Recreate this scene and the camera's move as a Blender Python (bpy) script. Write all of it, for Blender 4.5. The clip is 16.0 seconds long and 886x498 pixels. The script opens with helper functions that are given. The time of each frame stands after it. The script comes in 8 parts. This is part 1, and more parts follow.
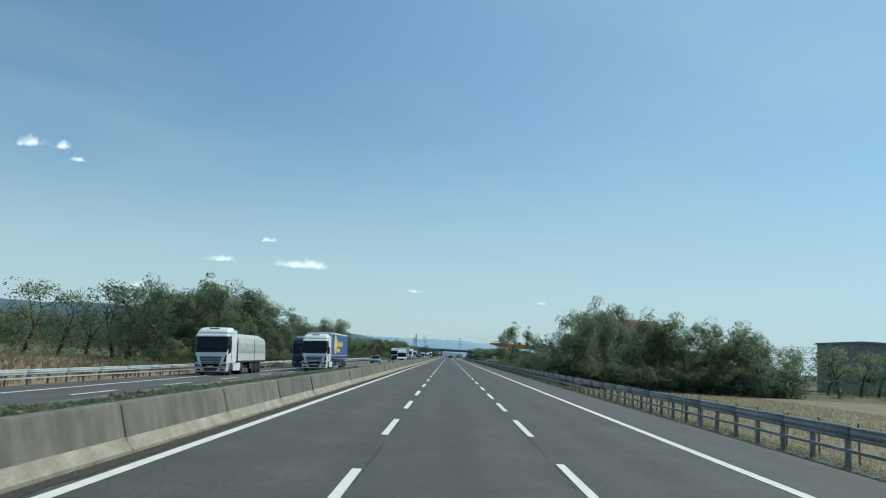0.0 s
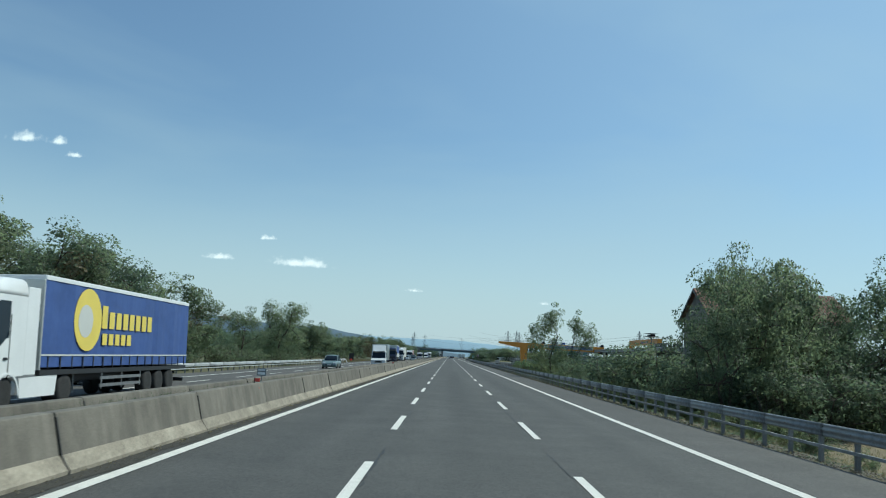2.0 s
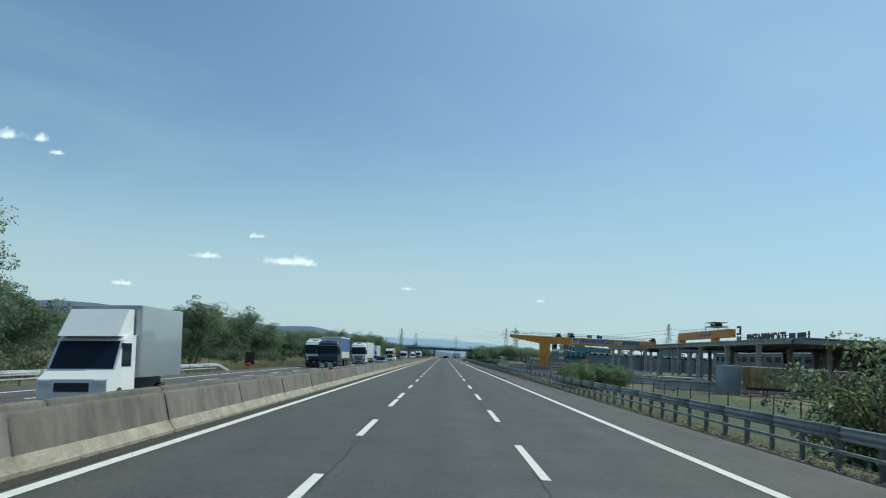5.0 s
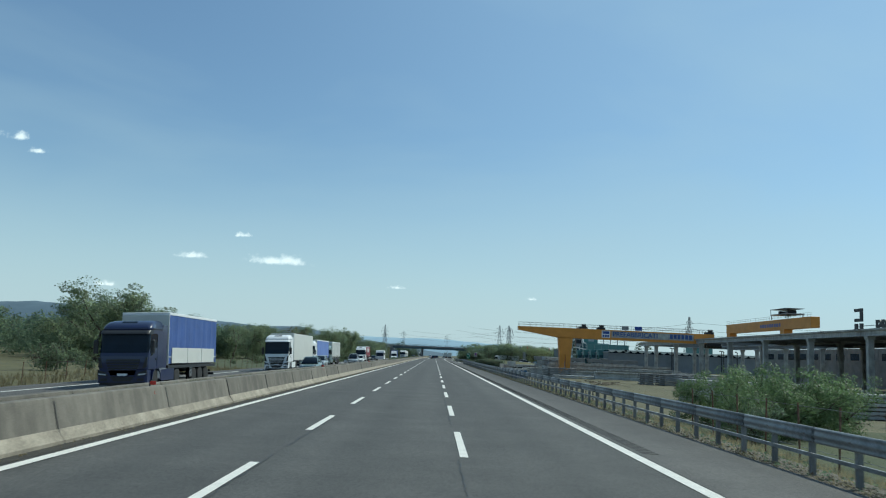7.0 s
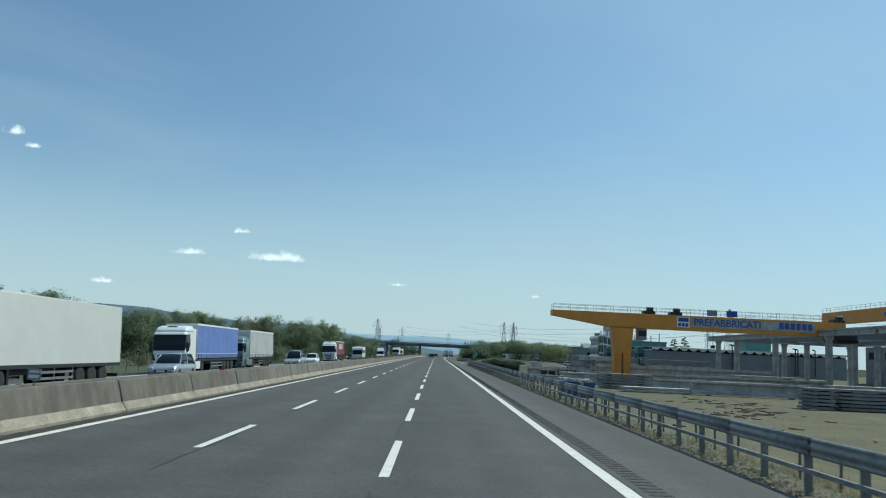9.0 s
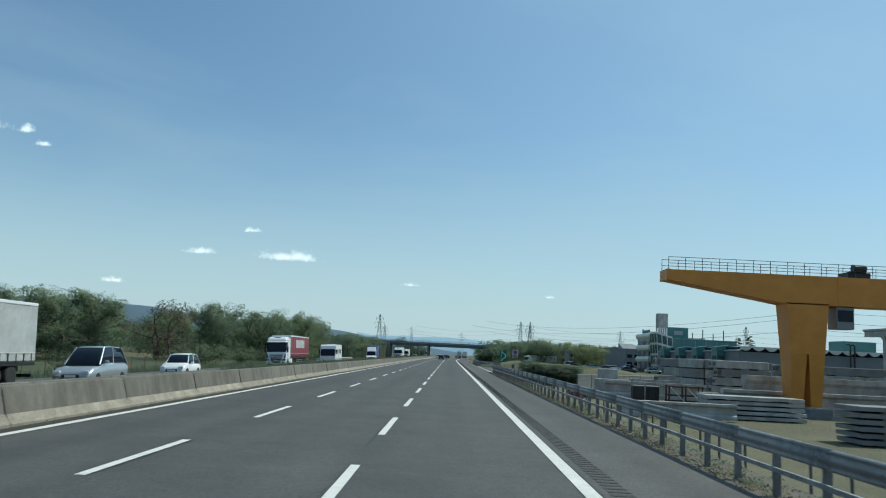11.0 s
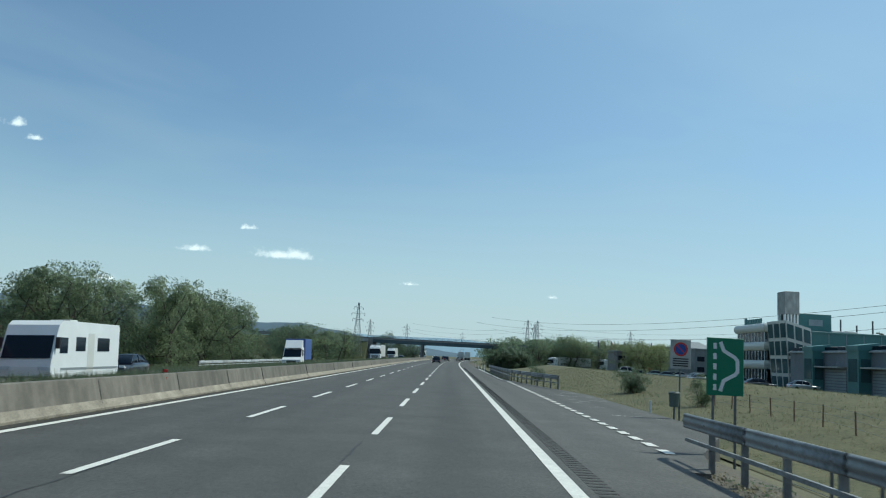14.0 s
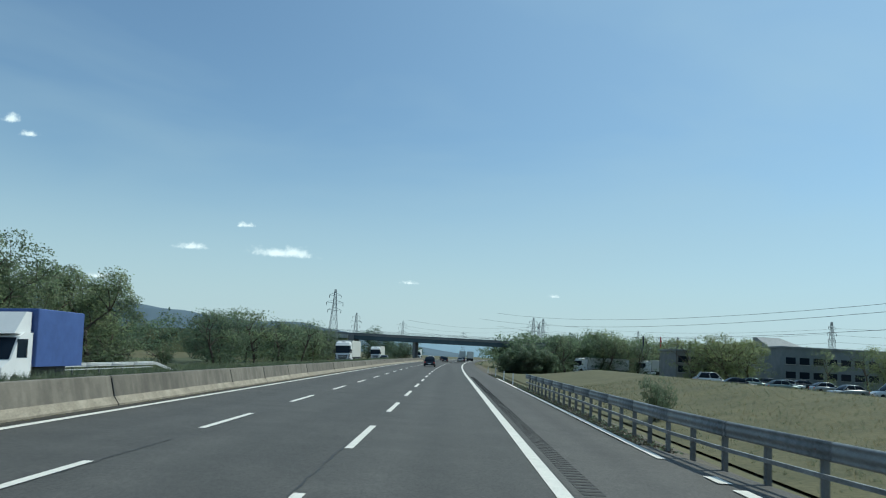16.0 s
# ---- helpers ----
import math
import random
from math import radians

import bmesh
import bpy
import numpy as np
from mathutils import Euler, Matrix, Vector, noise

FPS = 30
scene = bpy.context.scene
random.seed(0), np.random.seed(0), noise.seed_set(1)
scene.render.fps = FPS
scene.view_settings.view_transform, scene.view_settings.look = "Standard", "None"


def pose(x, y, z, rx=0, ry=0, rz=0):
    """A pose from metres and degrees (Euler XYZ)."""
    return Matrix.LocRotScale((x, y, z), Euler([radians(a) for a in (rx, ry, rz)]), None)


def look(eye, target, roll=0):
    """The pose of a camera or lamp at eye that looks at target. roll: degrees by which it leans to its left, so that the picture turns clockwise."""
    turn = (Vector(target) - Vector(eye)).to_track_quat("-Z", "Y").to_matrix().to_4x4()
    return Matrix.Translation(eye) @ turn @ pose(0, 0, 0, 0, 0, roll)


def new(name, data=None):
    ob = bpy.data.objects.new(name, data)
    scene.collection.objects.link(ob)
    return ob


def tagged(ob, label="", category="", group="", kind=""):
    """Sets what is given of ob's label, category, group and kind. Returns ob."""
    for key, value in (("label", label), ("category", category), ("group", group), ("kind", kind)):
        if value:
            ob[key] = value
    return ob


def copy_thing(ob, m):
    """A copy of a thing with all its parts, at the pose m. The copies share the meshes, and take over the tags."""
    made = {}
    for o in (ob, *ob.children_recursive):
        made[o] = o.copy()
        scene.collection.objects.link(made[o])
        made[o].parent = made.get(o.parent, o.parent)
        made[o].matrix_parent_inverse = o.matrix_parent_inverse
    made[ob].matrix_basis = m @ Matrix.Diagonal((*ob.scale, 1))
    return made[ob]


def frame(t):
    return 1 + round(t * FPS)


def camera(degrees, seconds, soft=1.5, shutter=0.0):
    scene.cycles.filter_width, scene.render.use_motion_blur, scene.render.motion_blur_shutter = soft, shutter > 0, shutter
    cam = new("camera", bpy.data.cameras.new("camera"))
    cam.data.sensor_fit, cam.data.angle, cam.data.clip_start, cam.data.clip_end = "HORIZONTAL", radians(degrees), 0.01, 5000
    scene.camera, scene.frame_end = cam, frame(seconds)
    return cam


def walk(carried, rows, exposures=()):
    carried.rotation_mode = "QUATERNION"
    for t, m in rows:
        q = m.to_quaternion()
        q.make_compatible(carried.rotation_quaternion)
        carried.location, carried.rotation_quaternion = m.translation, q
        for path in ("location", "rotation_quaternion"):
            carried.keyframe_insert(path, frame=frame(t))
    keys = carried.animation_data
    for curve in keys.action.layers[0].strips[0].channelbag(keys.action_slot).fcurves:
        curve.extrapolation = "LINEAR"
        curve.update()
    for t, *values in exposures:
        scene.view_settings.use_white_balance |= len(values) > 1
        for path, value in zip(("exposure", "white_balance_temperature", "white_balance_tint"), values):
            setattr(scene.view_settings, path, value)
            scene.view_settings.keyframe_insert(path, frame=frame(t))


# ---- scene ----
cam = camera(57.13, 16.0, 1.1, 0.08)

# seconds, x, y, yaw, pitch, lean
PATH = [
    (0, 1.444, 0.000, 0.788, 7.397, 3.253),
    (0.5, 1.433, 15.693, 0.772, 7.398, 3.422),
    (1, 1.414, 31.300, 0.851, 7.405, 3.538),
    (1.5, 1.386, 46.735, 0.863, 7.411, 3.570),
    (2, 1.334, 62.068, 0.894, 7.420, 3.540),
    (2.5, 1.294, 77.374, 0.888, 7.425, 3.477),
    (3, 1.326, 92.772, 0.805, 7.431, 3.395),
    (5.5, 2.117, 170.048, 0.269, 7.415, 2.863),
    (6, 2.350, 185.625, 0.012, 7.476, 2.722),
    (6.5, 2.668, 201.121, -0.178, 7.464, 2.604),
    (7, 3.064, 216.268, -0.263, 7.423, 2.568),
    (7.5, 3.458, 231.186, -0.328, 7.392, 2.593),
    (8, 3.817, 245.978, -0.300, 7.354, 2.635),
    (8.5, 4.158, 260.718, -0.273, 7.316, 2.665),
    (9, 4.496, 275.404, -0.134, 7.296, 2.663),
    (9.5, 4.841, 289.965, 0.116, 7.295, 2.664),
    (12, 5.387, 362.534, 1.086, 7.361, 3.047),
    (12.5, 5.437, 377.040, 1.107, 7.363, 3.129),
    (13, 5.436, 391.567, 1.045, 7.367, 3.177),
    (13.5, 5.433, 406.113, 0.934, 7.389, 3.172),
    (14, 5.470, 420.647, 0.849, 7.403, 3.135),
    (14.5, 5.529, 435.128, 0.748, 7.399, 3.104),
    (15, 5.591, 449.611, 0.732, 7.398, 3.099),
    (15.5, 5.658, 464.102, 0.699, 7.406, 3.123),
    (16, 5.719, 478.599, 0.882, 7.401, 3.175),
]
EYE = 2.01


def eye_pose(x, y, yaw, pitch, lean):
    a, b = radians(yaw), radians(pitch)
    ahead = Vector((-math.sin(a) * math.cos(b), math.cos(a) * math.cos(b), math.sin(b)))
    eye = Vector((x, y, EYE))
    return look(eye, eye + ahead, lean)


walk(cam, [(t, eye_pose(*row)) for t, *row in PATH], [(0, 0.2, 5750, -6), (16, 0.2, 5750, -6)])

# ---- sky and sun ----
SUN_EL, SUN_AZ = radians(52), radians(62)  # azimuth from the road's direction towards its right side
world = bpy.data.worlds.new("world")
scene.world = world
world.use_nodes = True
wn, wl = world.node_tree.nodes, world.node_tree.links
wn.clear()
w_out, w_bg, w_sky = wn.new("ShaderNodeOutputWorld"), wn.new("ShaderNodeBackground"), wn.new("ShaderNodeTexSky")
w_sky.sky_type, w_sky.sun_disc = "NISHITA", False
w_sky.sun_elevation, w_sky.sun_rotation = SUN_EL, SUN_AZ
w_sky.altitude, w_sky.air_density, w_sky.dust_density, w_sky.ozone_density = 100, 1.1, 0.5, 2.0
w_bg.inputs["Strength"].default_value = 0.0875
# thin streaks of high haze over the whole sky
w_co, w_mp, w_nz, w_rp, w_mx = wn.new("ShaderNodeTexCoord"), wn.new("ShaderNodeMapping"), wn.new("ShaderNodeTexNoise"), wn.new("ShaderNodeValToRGB"), wn.new("ShaderNodeMix")
w_mp.inputs["Scale"].default_value, w_mp.inputs["Rotation"].default_value = (1.3, 2.2, 4.0), (0.3, 0.5, 0.4)
wl.new(w_co.outputs["Generated"], w_mp.inputs["Vector"])
wl.new(w_mp.outputs[0], w_nz.inputs["Vector"])
w_nz.inputs["Scale"].default_value, w_nz.inputs["Detail"].default_value, w_nz.inputs["Roughness"].default_value, w_nz.inputs["Distortion"].default_value = 1.6, 4, 0.5, 0.4
w_rp.color_ramp.elements[0].position, w_rp.color_ramp.elements[1].position = 0.42, 0.78
w_rp.color_ramp.elements[1].color = (0.42, 0.42, 0.42, 1)
wl.new(w_nz.outputs[0], w_rp.inputs[0])
w_mx.data_type = "RGBA"
w_mx.inputs[7].default_value = (4.6, 5.6, 6.2, 1)
wl.new(w_rp.outputs[0], w_mx.inputs["Factor"])
wl.new(w_sky.outputs[0], w_mx.inputs[6])
# pale haze towards the horizon
w_sp, w_hz, w_h2 = wn.new("ShaderNodeSeparateXYZ"), wn.new("ShaderNodeValToRGB"), wn.new("ShaderNodeMix")
wl.new(w_co.outputs["Generated"], w_sp.inputs[0])
wl.new(w_sp.outputs["Z"], w_hz.inputs[0])
w_hz.color_ramp.interpolation = "EASE"
w_hz.color_ramp.elements[0].position, w_hz.color_ramp.elements[1].position = 0.0, 0.235
w_hz.color_ramp.elements[0].color, w_hz.color_ramp.elements[1].color = (0.80, 0.80, 0.80, 1), (0.04, 0.04, 0.04, 1)
w_h2.data_type = "RGBA"
w_h2.inputs[7].default_value = (5.3, 6.2, 6.8, 1)
wl.new(w_hz.outputs[0], w_h2.inputs["Factor"])
wl.new(w_mx.outputs[2], w_h2.inputs[6])
# milky glow of the haze round the sun
w_dt, w_gl, w_h3 = wn.new("ShaderNodeVectorMath"), wn.new("ShaderNodeValToRGB"), wn.new("ShaderNodeMix")
w_dt.operation = "DOT_PRODUCT"
w_dt.inputs[1].default_value = (math.sin(SUN_AZ) * math.cos(SUN_EL), math.cos(SUN_AZ) * math.cos(SUN_EL), math.sin(SUN_EL))
wl.new(w_co.outputs["Generated"], w_dt.inputs[0])
wl.new(w_dt.outputs["Value"], w_gl.inputs[0])
w_gl.color_ramp.interpolation = "EASE"
w_gl.color_ramp.elements[0].position, w_gl.color_ramp.elements[1].position = 0.34, 0.93
w_gl.color_ramp.elements[0].color, w_gl.color_ramp.elements[1].color = (0, 0, 0, 1), (0.46, 0.46, 0.46, 1)
w_h3.data_type = "RGBA"
w_h3.inputs[7].default_value = (4.6, 6.2, 7.8, 1)
wl.new(w_gl.outputs[0], w_h3.inputs["Factor"])
wl.new(w_h2.outputs[2], w_h3.inputs[6])
wl.new(w_h3.outputs[2], w_bg.inputs["Color"])
wl.new(w_bg.outputs[0], w_out.inputs["Surface"])
sun_data = bpy.data.lights.new("sun", "SUN")
sun_data.energy, sun_data.angle, sun_data.color = 3.2, radians(0.6), (1.0, 0.90, 0.77)
sun = new("sun", sun_data)
to_sun = Vector((math.sin(SUN_AZ) * math.cos(SUN_EL), math.cos(SUN_AZ) * math.cos(SUN_EL), math.sin(SUN_EL)))
sun.matrix_world = look(to_sun * 300, (0, 0, 0))

# ---- materials ----


def surface(name, low, high, scale=2.0, rough=0.7, metal=0.0, bump=0.15, fine=40.0, stain=0.25, stretch=(1, 1, 1), coat=0.0, spread=0.0):
    """Two colours mixed by a coarse and a fine noise, with the fine one as relief. spread: tone shift from piece to piece."""
    m = bpy.data.materials.new(name)
    m.use_nodes = True
    n, l = m.node_tree.nodes, m.node_tree.links
    b = n["Principled BSDF"]
    co, mp = n.new("ShaderNodeTexCoord"), n.new("ShaderNodeMapping")
    mp.inputs["Scale"].default_value = stretch
    l.new(co.outputs["Object"], mp.inputs["Vector"])
    big, small, both, ramp = n.new("ShaderNodeTexNoise"), n.new("ShaderNodeTexNoise"), n.new("ShaderNodeMix"), n.new("ShaderNodeValToRGB")
    big.inputs["Scale"].default_value, big.inputs["Detail"].default_value, big.inputs["Roughness"].default_value = scale, 6, 0.65
    small.inputs["Scale"].default_value, small.inputs["Detail"].default_value = fine, 3
    l.new(mp.outputs[0], big.inputs["Vector"])
    l.new(mp.outputs[0], small.inputs["Vector"])
    both.inputs["Factor"].default_value = stain
    l.new(big.outputs[0], both.inputs[2])
    l.new(small.outputs[0], both.inputs[3])
    ramp.color_ramp.elements[0].position, ramp.color_ramp.elements[1].position = 0.34, 0.68
    ramp.color_ramp.elements[0].color, ramp.color_ramp.elements[1].color = (*low, 1), (*high, 1)
    l.new(both.outputs[0], ramp.inputs[0])
    colour = ramp.outputs[0]
    if spread:
        info, hsv, rng = n.new("ShaderNodeObjectInfo"), n.new("ShaderNodeHueSaturation"), n.new("ShaderNodeMapRange")
        rng.inputs["To Min"].default_value, rng.inputs["To Max"].default_value = 1 - spread, 1 + spread
        l.new(info.outputs["Random"], rng.inputs["Value"])
        l.new(rng.outputs[0], hsv.inputs["Value"])
        l.new(colour, hsv.inputs["Color"])
        colour = hsv.outputs[0]
    l.new(colour, b.inputs["Base Color"])
    b.inputs["Roughness"].default_value, b.inputs["Metallic"].default_value = rough, metal
    b.inputs["Coat Weight"].default_value = coat
    if bump:
        bp = n.new("ShaderNodeBump")
        bp.inputs["Strength"].default_value, bp.inputs["Distance"].default_value = bump, 0.02
        l.new(small.outputs[0], bp.inputs["Height"])
        l.new(bp.outputs[0], b.inputs["Normal"])
    return m


def leafy(name, low, high, thin=0.45):
    """Leaves: tone by clump, some light let through."""
    m = bpy.data.materials.new(name)
    m.use_nodes = True
    n, l = m.node_tree.nodes, m.node_tree.links
    b = n["Principled BSDF"]
    geo, info, add, ramp = n.new("ShaderNodeNewGeometry"), n.new("ShaderNodeObjectInfo"), n.new("ShaderNodeMath"), n.new("ShaderNodeValToRGB")
    add.operation = "MULTIPLY_ADD"
    add.inputs[1].default_value = 0.30
    sc = n.new("ShaderNodeMath")
    sc.operation, sc.inputs[1].default_value = "MULTIPLY", 0.62
    l.new(info.outputs["Random"], sc.inputs[0])
    l.new(geo.outputs["Random Per Island"], add.inputs[0])
    l.new(sc.outputs[0], add.inputs[2])
    ramp.color_ramp.elements[0].color, ramp.color_ramp.elements[1].color = (*low, 1), (*high, 1)
    l.new(add.outputs[0], ramp.inputs[0])
    l.new(ramp.outputs[0], b.inputs["Base Color"])
    b.inputs["Roughness"].default_value = 0.55
    tr, mx = n.new("ShaderNodeBsdfTranslucent"), n.new("ShaderNodeMixShader")
    warm = n.new("ShaderNodeMix")
    warm.data_type, warm.blend_type = "RGBA", "MULTIPLY"
    warm.inputs["Factor"].default_value = 1.0
    warm.inputs[7].default_value = (1.7, 1.8, 1.65, 1)
    l.new(ramp.outputs[0], warm.inputs[6])
    l.new(warm.outputs[2], tr.inputs["Color"])
    mx.inputs[0].default_value = thin
    out = n["Material Output"]
    l.new(b.outputs[0], mx.inputs[1])
    l.new(tr.outputs[0], mx.inputs[2])
    l.new(mx.outputs[0], out.inputs["Surface"])
    return m


def asphalt_material(name, low, high):
    """Asphalt with lengthwise wheel-track polish, patches and coarse aggregate."""
    m = surface(name, low, high, 0.5, 0.78, 0, 0.35, 55, 0.4)
    n, l = m.node_tree.nodes, m.node_tree.links
    b = n["Principled BSDF"]
    src = b.inputs["Base Color"].links[0].from_socket
    co, mp, nz, rp, mx = n.new("ShaderNodeTexCoord"), n.new("ShaderNodeMapping"), n.new("ShaderNodeTexNoise"), n.new("ShaderNodeValToRGB"), n.new("ShaderNodeMix")
    mp.inputs["Scale"].default_value = (0.55, 0.012, 1)
    l.new(co.outputs["Object"], mp.inputs[0])
    l.new(mp.outputs[0], nz.inputs["Vector"])
    nz.inputs["Scale"].default_value, nz.inputs["Detail"].default_value = 1.0, 4
    rp.color_ramp.elements[0].position, rp.color_ramp.elements[1].position = 0.3, 0.7
    rp.color_ramp.elements[0].color, rp.color_ramp.elements[1].color = (0.80, 0.80, 0.80, 1), (1.16, 1.16, 1.16, 1)
    # wheel tracks worn pale, an oily strip along the middle of each lane
    sx, lane, rep, tri, tracks, sumv = n.new("ShaderNodeSeparateXYZ"), n.new("ShaderNodeMath"), n.new("ShaderNodeMath"), n.new("ShaderNodeMath"), n.new("ShaderNodeValToRGB"), n.new("ShaderNodeMath")
    l.new(co.outputs["Object"], sx.inputs[0])
    lane.operation, lane.inputs[1].default_value = "DIVIDE", 3.75
    l.new(sx.outputs["X"], lane.inputs[0])
    rep.operation = "FRACT"
    l.new(lane.outputs[0], rep.inputs[0])
    tri.operation, tri.inputs[1].default_value, tri.inputs[2].default_value = "PINGPONG", 0.5, 0
    l.new(rep.outputs[0], tri.inputs[0])
    tracks.color_ramp.interpolation = "EASE"
    tracks.color_ramp.elements[0].position, tracks.color_ramp.elements[1].position = 0.0, 1.0
    for place, tone in ((0.26, 0.62), (0.5, 0.12)):
        tracks.color_ramp.elements.new(place).color = (tone, tone, tone, 1)
    tracks.color_ramp.elements[0].color = (0.38, 0.38, 0.38, 1)
    tracks.color_ramp.elements[-1].color = (0.5, 0.5, 0.5, 1)
    l.new(tri.outputs[0], tracks.inputs[0])
    sumv.operation, sumv.inputs[1].default_value = "MULTIPLY_ADD", 0.32
    l.new(tracks.outputs[0], sumv.inputs[0])
    shift = n.new("ShaderNodeMath")
    shift.operation, shift.inputs[1].default_value = "SUBTRACT", 0.13
    l.new(nz.outputs[0], shift.inputs[0])
    l.new(shift.outputs[0], sumv.inputs[2])
    l.new(sumv.outputs[0], rp.inputs[0])
    mx.data_type, mx.blend_type = "RGBA", "MULTIPLY"
    mx.inputs["Factor"].default_value = 1.0
    l.new(src, mx.inputs[6])
    l.new(rp.outputs[0], mx.inputs[7])
    # pale and dark chips of the aggregate
    vo, vr, vm = n.new("ShaderNodeTexVoronoi"), n.new("ShaderNodeValToRGB"), n.new("ShaderNodeMix")
    vo.inputs["Scale"].default_value = 28
    l.new(co.outputs["Object"], vo.inputs["Vector"])
    vr.color_ramp.elements[0].color, vr.color_ramp.elements[1].color = (0.62, 0.62, 0.62, 1), (1.45, 1.45, 1.42, 1)
    l.new(vo.outputs["Color"], vr.inputs[0])
    vm.data_type, vm.blend_type = "RGBA", "MULTIPLY"
    vm.inputs["Factor"].default_value = 1.0
    l.new(mx.outputs[2], vm.inputs[6])
    l.new(vr.outputs[0], vm.inputs[7])
    l.new(vm.outputs[2], b.inputs["Base Color"])
    return m


def streaked(name, low, high, top, spread=0.0):
    """Concrete with rain streaks running down and a chalky grain."""
    m = surface(name, low, high, 0.8, 0.85, 0, 0.25, 30, 0.28, spread=spread)
    n, l = m.node_tree.nodes, m.node_tree.links
    b = n["Principled BSDF"]
    src = b.inputs["Base Color"].links[0].from_socket
    co, mp, nz, rp, mx = n.new("ShaderNodeTexCoord"), n.new("ShaderNodeMapping"), n.new("ShaderNodeTexNoise"), n.new("ShaderNodeValToRGB"), n.new("ShaderNodeMix")
    mp.inputs["Scale"].default_value = (1, 2.0, 0.45)
    l.new(co.outputs["Object"], mp.inputs[0])
    l.new(mp.outputs[0], nz.inputs["Vector"])
    nz.inputs["Scale"].default_value, nz.inputs["Detail"].default_value = 1.6, 5
    rp.color_ramp.elements[0].position, rp.color_ramp.elements[1].position = 0.38, 0.64
    rp.color_ramp.elements[0].color, rp.color_ramp.elements[1].color = (*top, 1), (1.12, 1.12, 1.12, 1)
    l.new(nz.outputs[0], rp.inputs[0])
    mx.data_type, mx.blend_type = "RGBA", "MULTIPLY"
    mx.inputs["Factor"].default_value = 1.0
    l.new(src, mx.inputs[6])
    l.new(rp.outputs[0], mx.inputs[7])
    l.new(mx.outputs[2], b.inputs["Base Color"])
    return m


def paint(name, c, rough=0.35, metal=0.0, dirt=0.12, coat=0.0):
    return surface(name, tuple(v * (1 - dirt) for v in c), c, 0.9, rough, metal, 0.03, 25, 0.3, coat=coat)


def glass(name, c=(0.02, 0.025, 0.03)):
    m = surface(name, c, tuple(v * 1.4 for v in c), 1, 0.06, 0, 0)
    m.node_tree.nodes["Principled BSDF"].inputs["Specular IOR Level"].default_value = 0.16
    return m


ASPHALT = asphalt_material("asphalt", (0.045, 0.0435, 0.0405), (0.082, 0.0785, 0.0735))
ASPHALT_OLD = asphalt_material("older_asphalt", (0.056, 0.0525, 0.048), (0.094, 0.088, 0.081))
LINE = surface("road_paint", (0.55, 0.53, 0.48), (0.84, 0.81, 0.74), 3, 0.6, 0, 0.2, 30, 0.5)
CRACK = surface("bitumen", (0.018, 0.018, 0.018), (0.035, 0.035, 0.035), 6, 0.6)
RUMBLE = surface("milled_asphalt", (0.028, 0.027, 0.025), (0.055, 0.053, 0.05), 4, 0.85)
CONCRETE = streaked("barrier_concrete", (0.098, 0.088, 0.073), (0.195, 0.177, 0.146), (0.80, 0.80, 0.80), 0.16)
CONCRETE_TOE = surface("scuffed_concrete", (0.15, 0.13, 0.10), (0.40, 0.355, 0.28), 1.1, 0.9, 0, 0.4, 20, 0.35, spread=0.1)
PRECAST = streaked("precast_concrete", (0.30, 0.30, 0.29), (0.46, 0.46, 0.44), (0.8, 0.8, 0.8))
PRECAST_DARK = surface("weathered_concrete", (0.16, 0.16, 0.16), (0.27, 0.27, 0.265), 0.6, 0.85)
STEEL = surface("galvanised_steel", (0.13, 0.135, 0.135), (0.32, 0.33, 0.33), 2.2, 0.5, 0.25, 0.08, 18, 0.45, spread=0.15)
# same steel for the opposite rails, painted paler as their sunlit side
STEEL_SUNLIT = surface("sunlit_galvanised_steel", (0.42, 0.43, 0.43), (0.66, 0.67, 0.66), 1.5, 0.45, 0.3, 0.05, 20, 0.4)
# rail post steel, darkened for the shade on the side facing traffic
POST = surface("shaded_post_steel", (0.10, 0.105, 0.105), (0.22, 0.225, 0.225), 2, 0.6, 0.2, 0.1, 18, spread=0.2)
STEEL_DULL = surface("weathered_zinc", (0.10, 0.105, 0.11), (0.19, 0.20, 0.205), 1.5, 0.55, 0.6, 0.1, 20)
PYLON = surface("pale_pylon_steel", (0.20, 0.215, 0.225), (0.30, 0.315, 0.325), 0.5, 0.7)
RUST_DARK = surface("dark_rusty_steel", (0.045, 0.032, 0.028), (0.10, 0.066, 0.052), 4, 0.8)
RUST = surface("rusty_steel", (0.10, 0.055, 0.035), (0.2, 0.12, 0.08), 4, 0.8)
GRASS = surface("dry_grass_ground", (0.050, 0.056, 0.022), (0.150, 0.130, 0.060), 0.3, 0.95, 0, 0.6, 6, 0.5)
GRASS_GREEN = surface("green_grass_ground", (0.035, 0.05, 0.018), (0.085, 0.09, 0.04), 0.3, 0.95, 0, 0.6, 6, 0.5)
DIRT = surface("yard_dirt", (0.060, 0.060, 0.030), (0.160, 0.140, 0.076), 0.25, 0.95, 0, 0.5, 8, 0.5)
GRAVEL = surface("gravel", (0.06, 0.055, 0.045), (0.16, 0.15, 0.125), 3, 0.95, 0, 0.8, 14, 0.6)
SOIL = surface("dusty_soil", (0.055, 0.048, 0.036), (0.165, 0.142, 0.105), 2.2, 0.95, 0, 0.8, 16, 0.55)
GRIT = surface("road_grit", (0.020, 0.019, 0.016), (0.062, 0.056, 0.045), 2.5, 0.95, 0, 0.8, 22, 0.55)
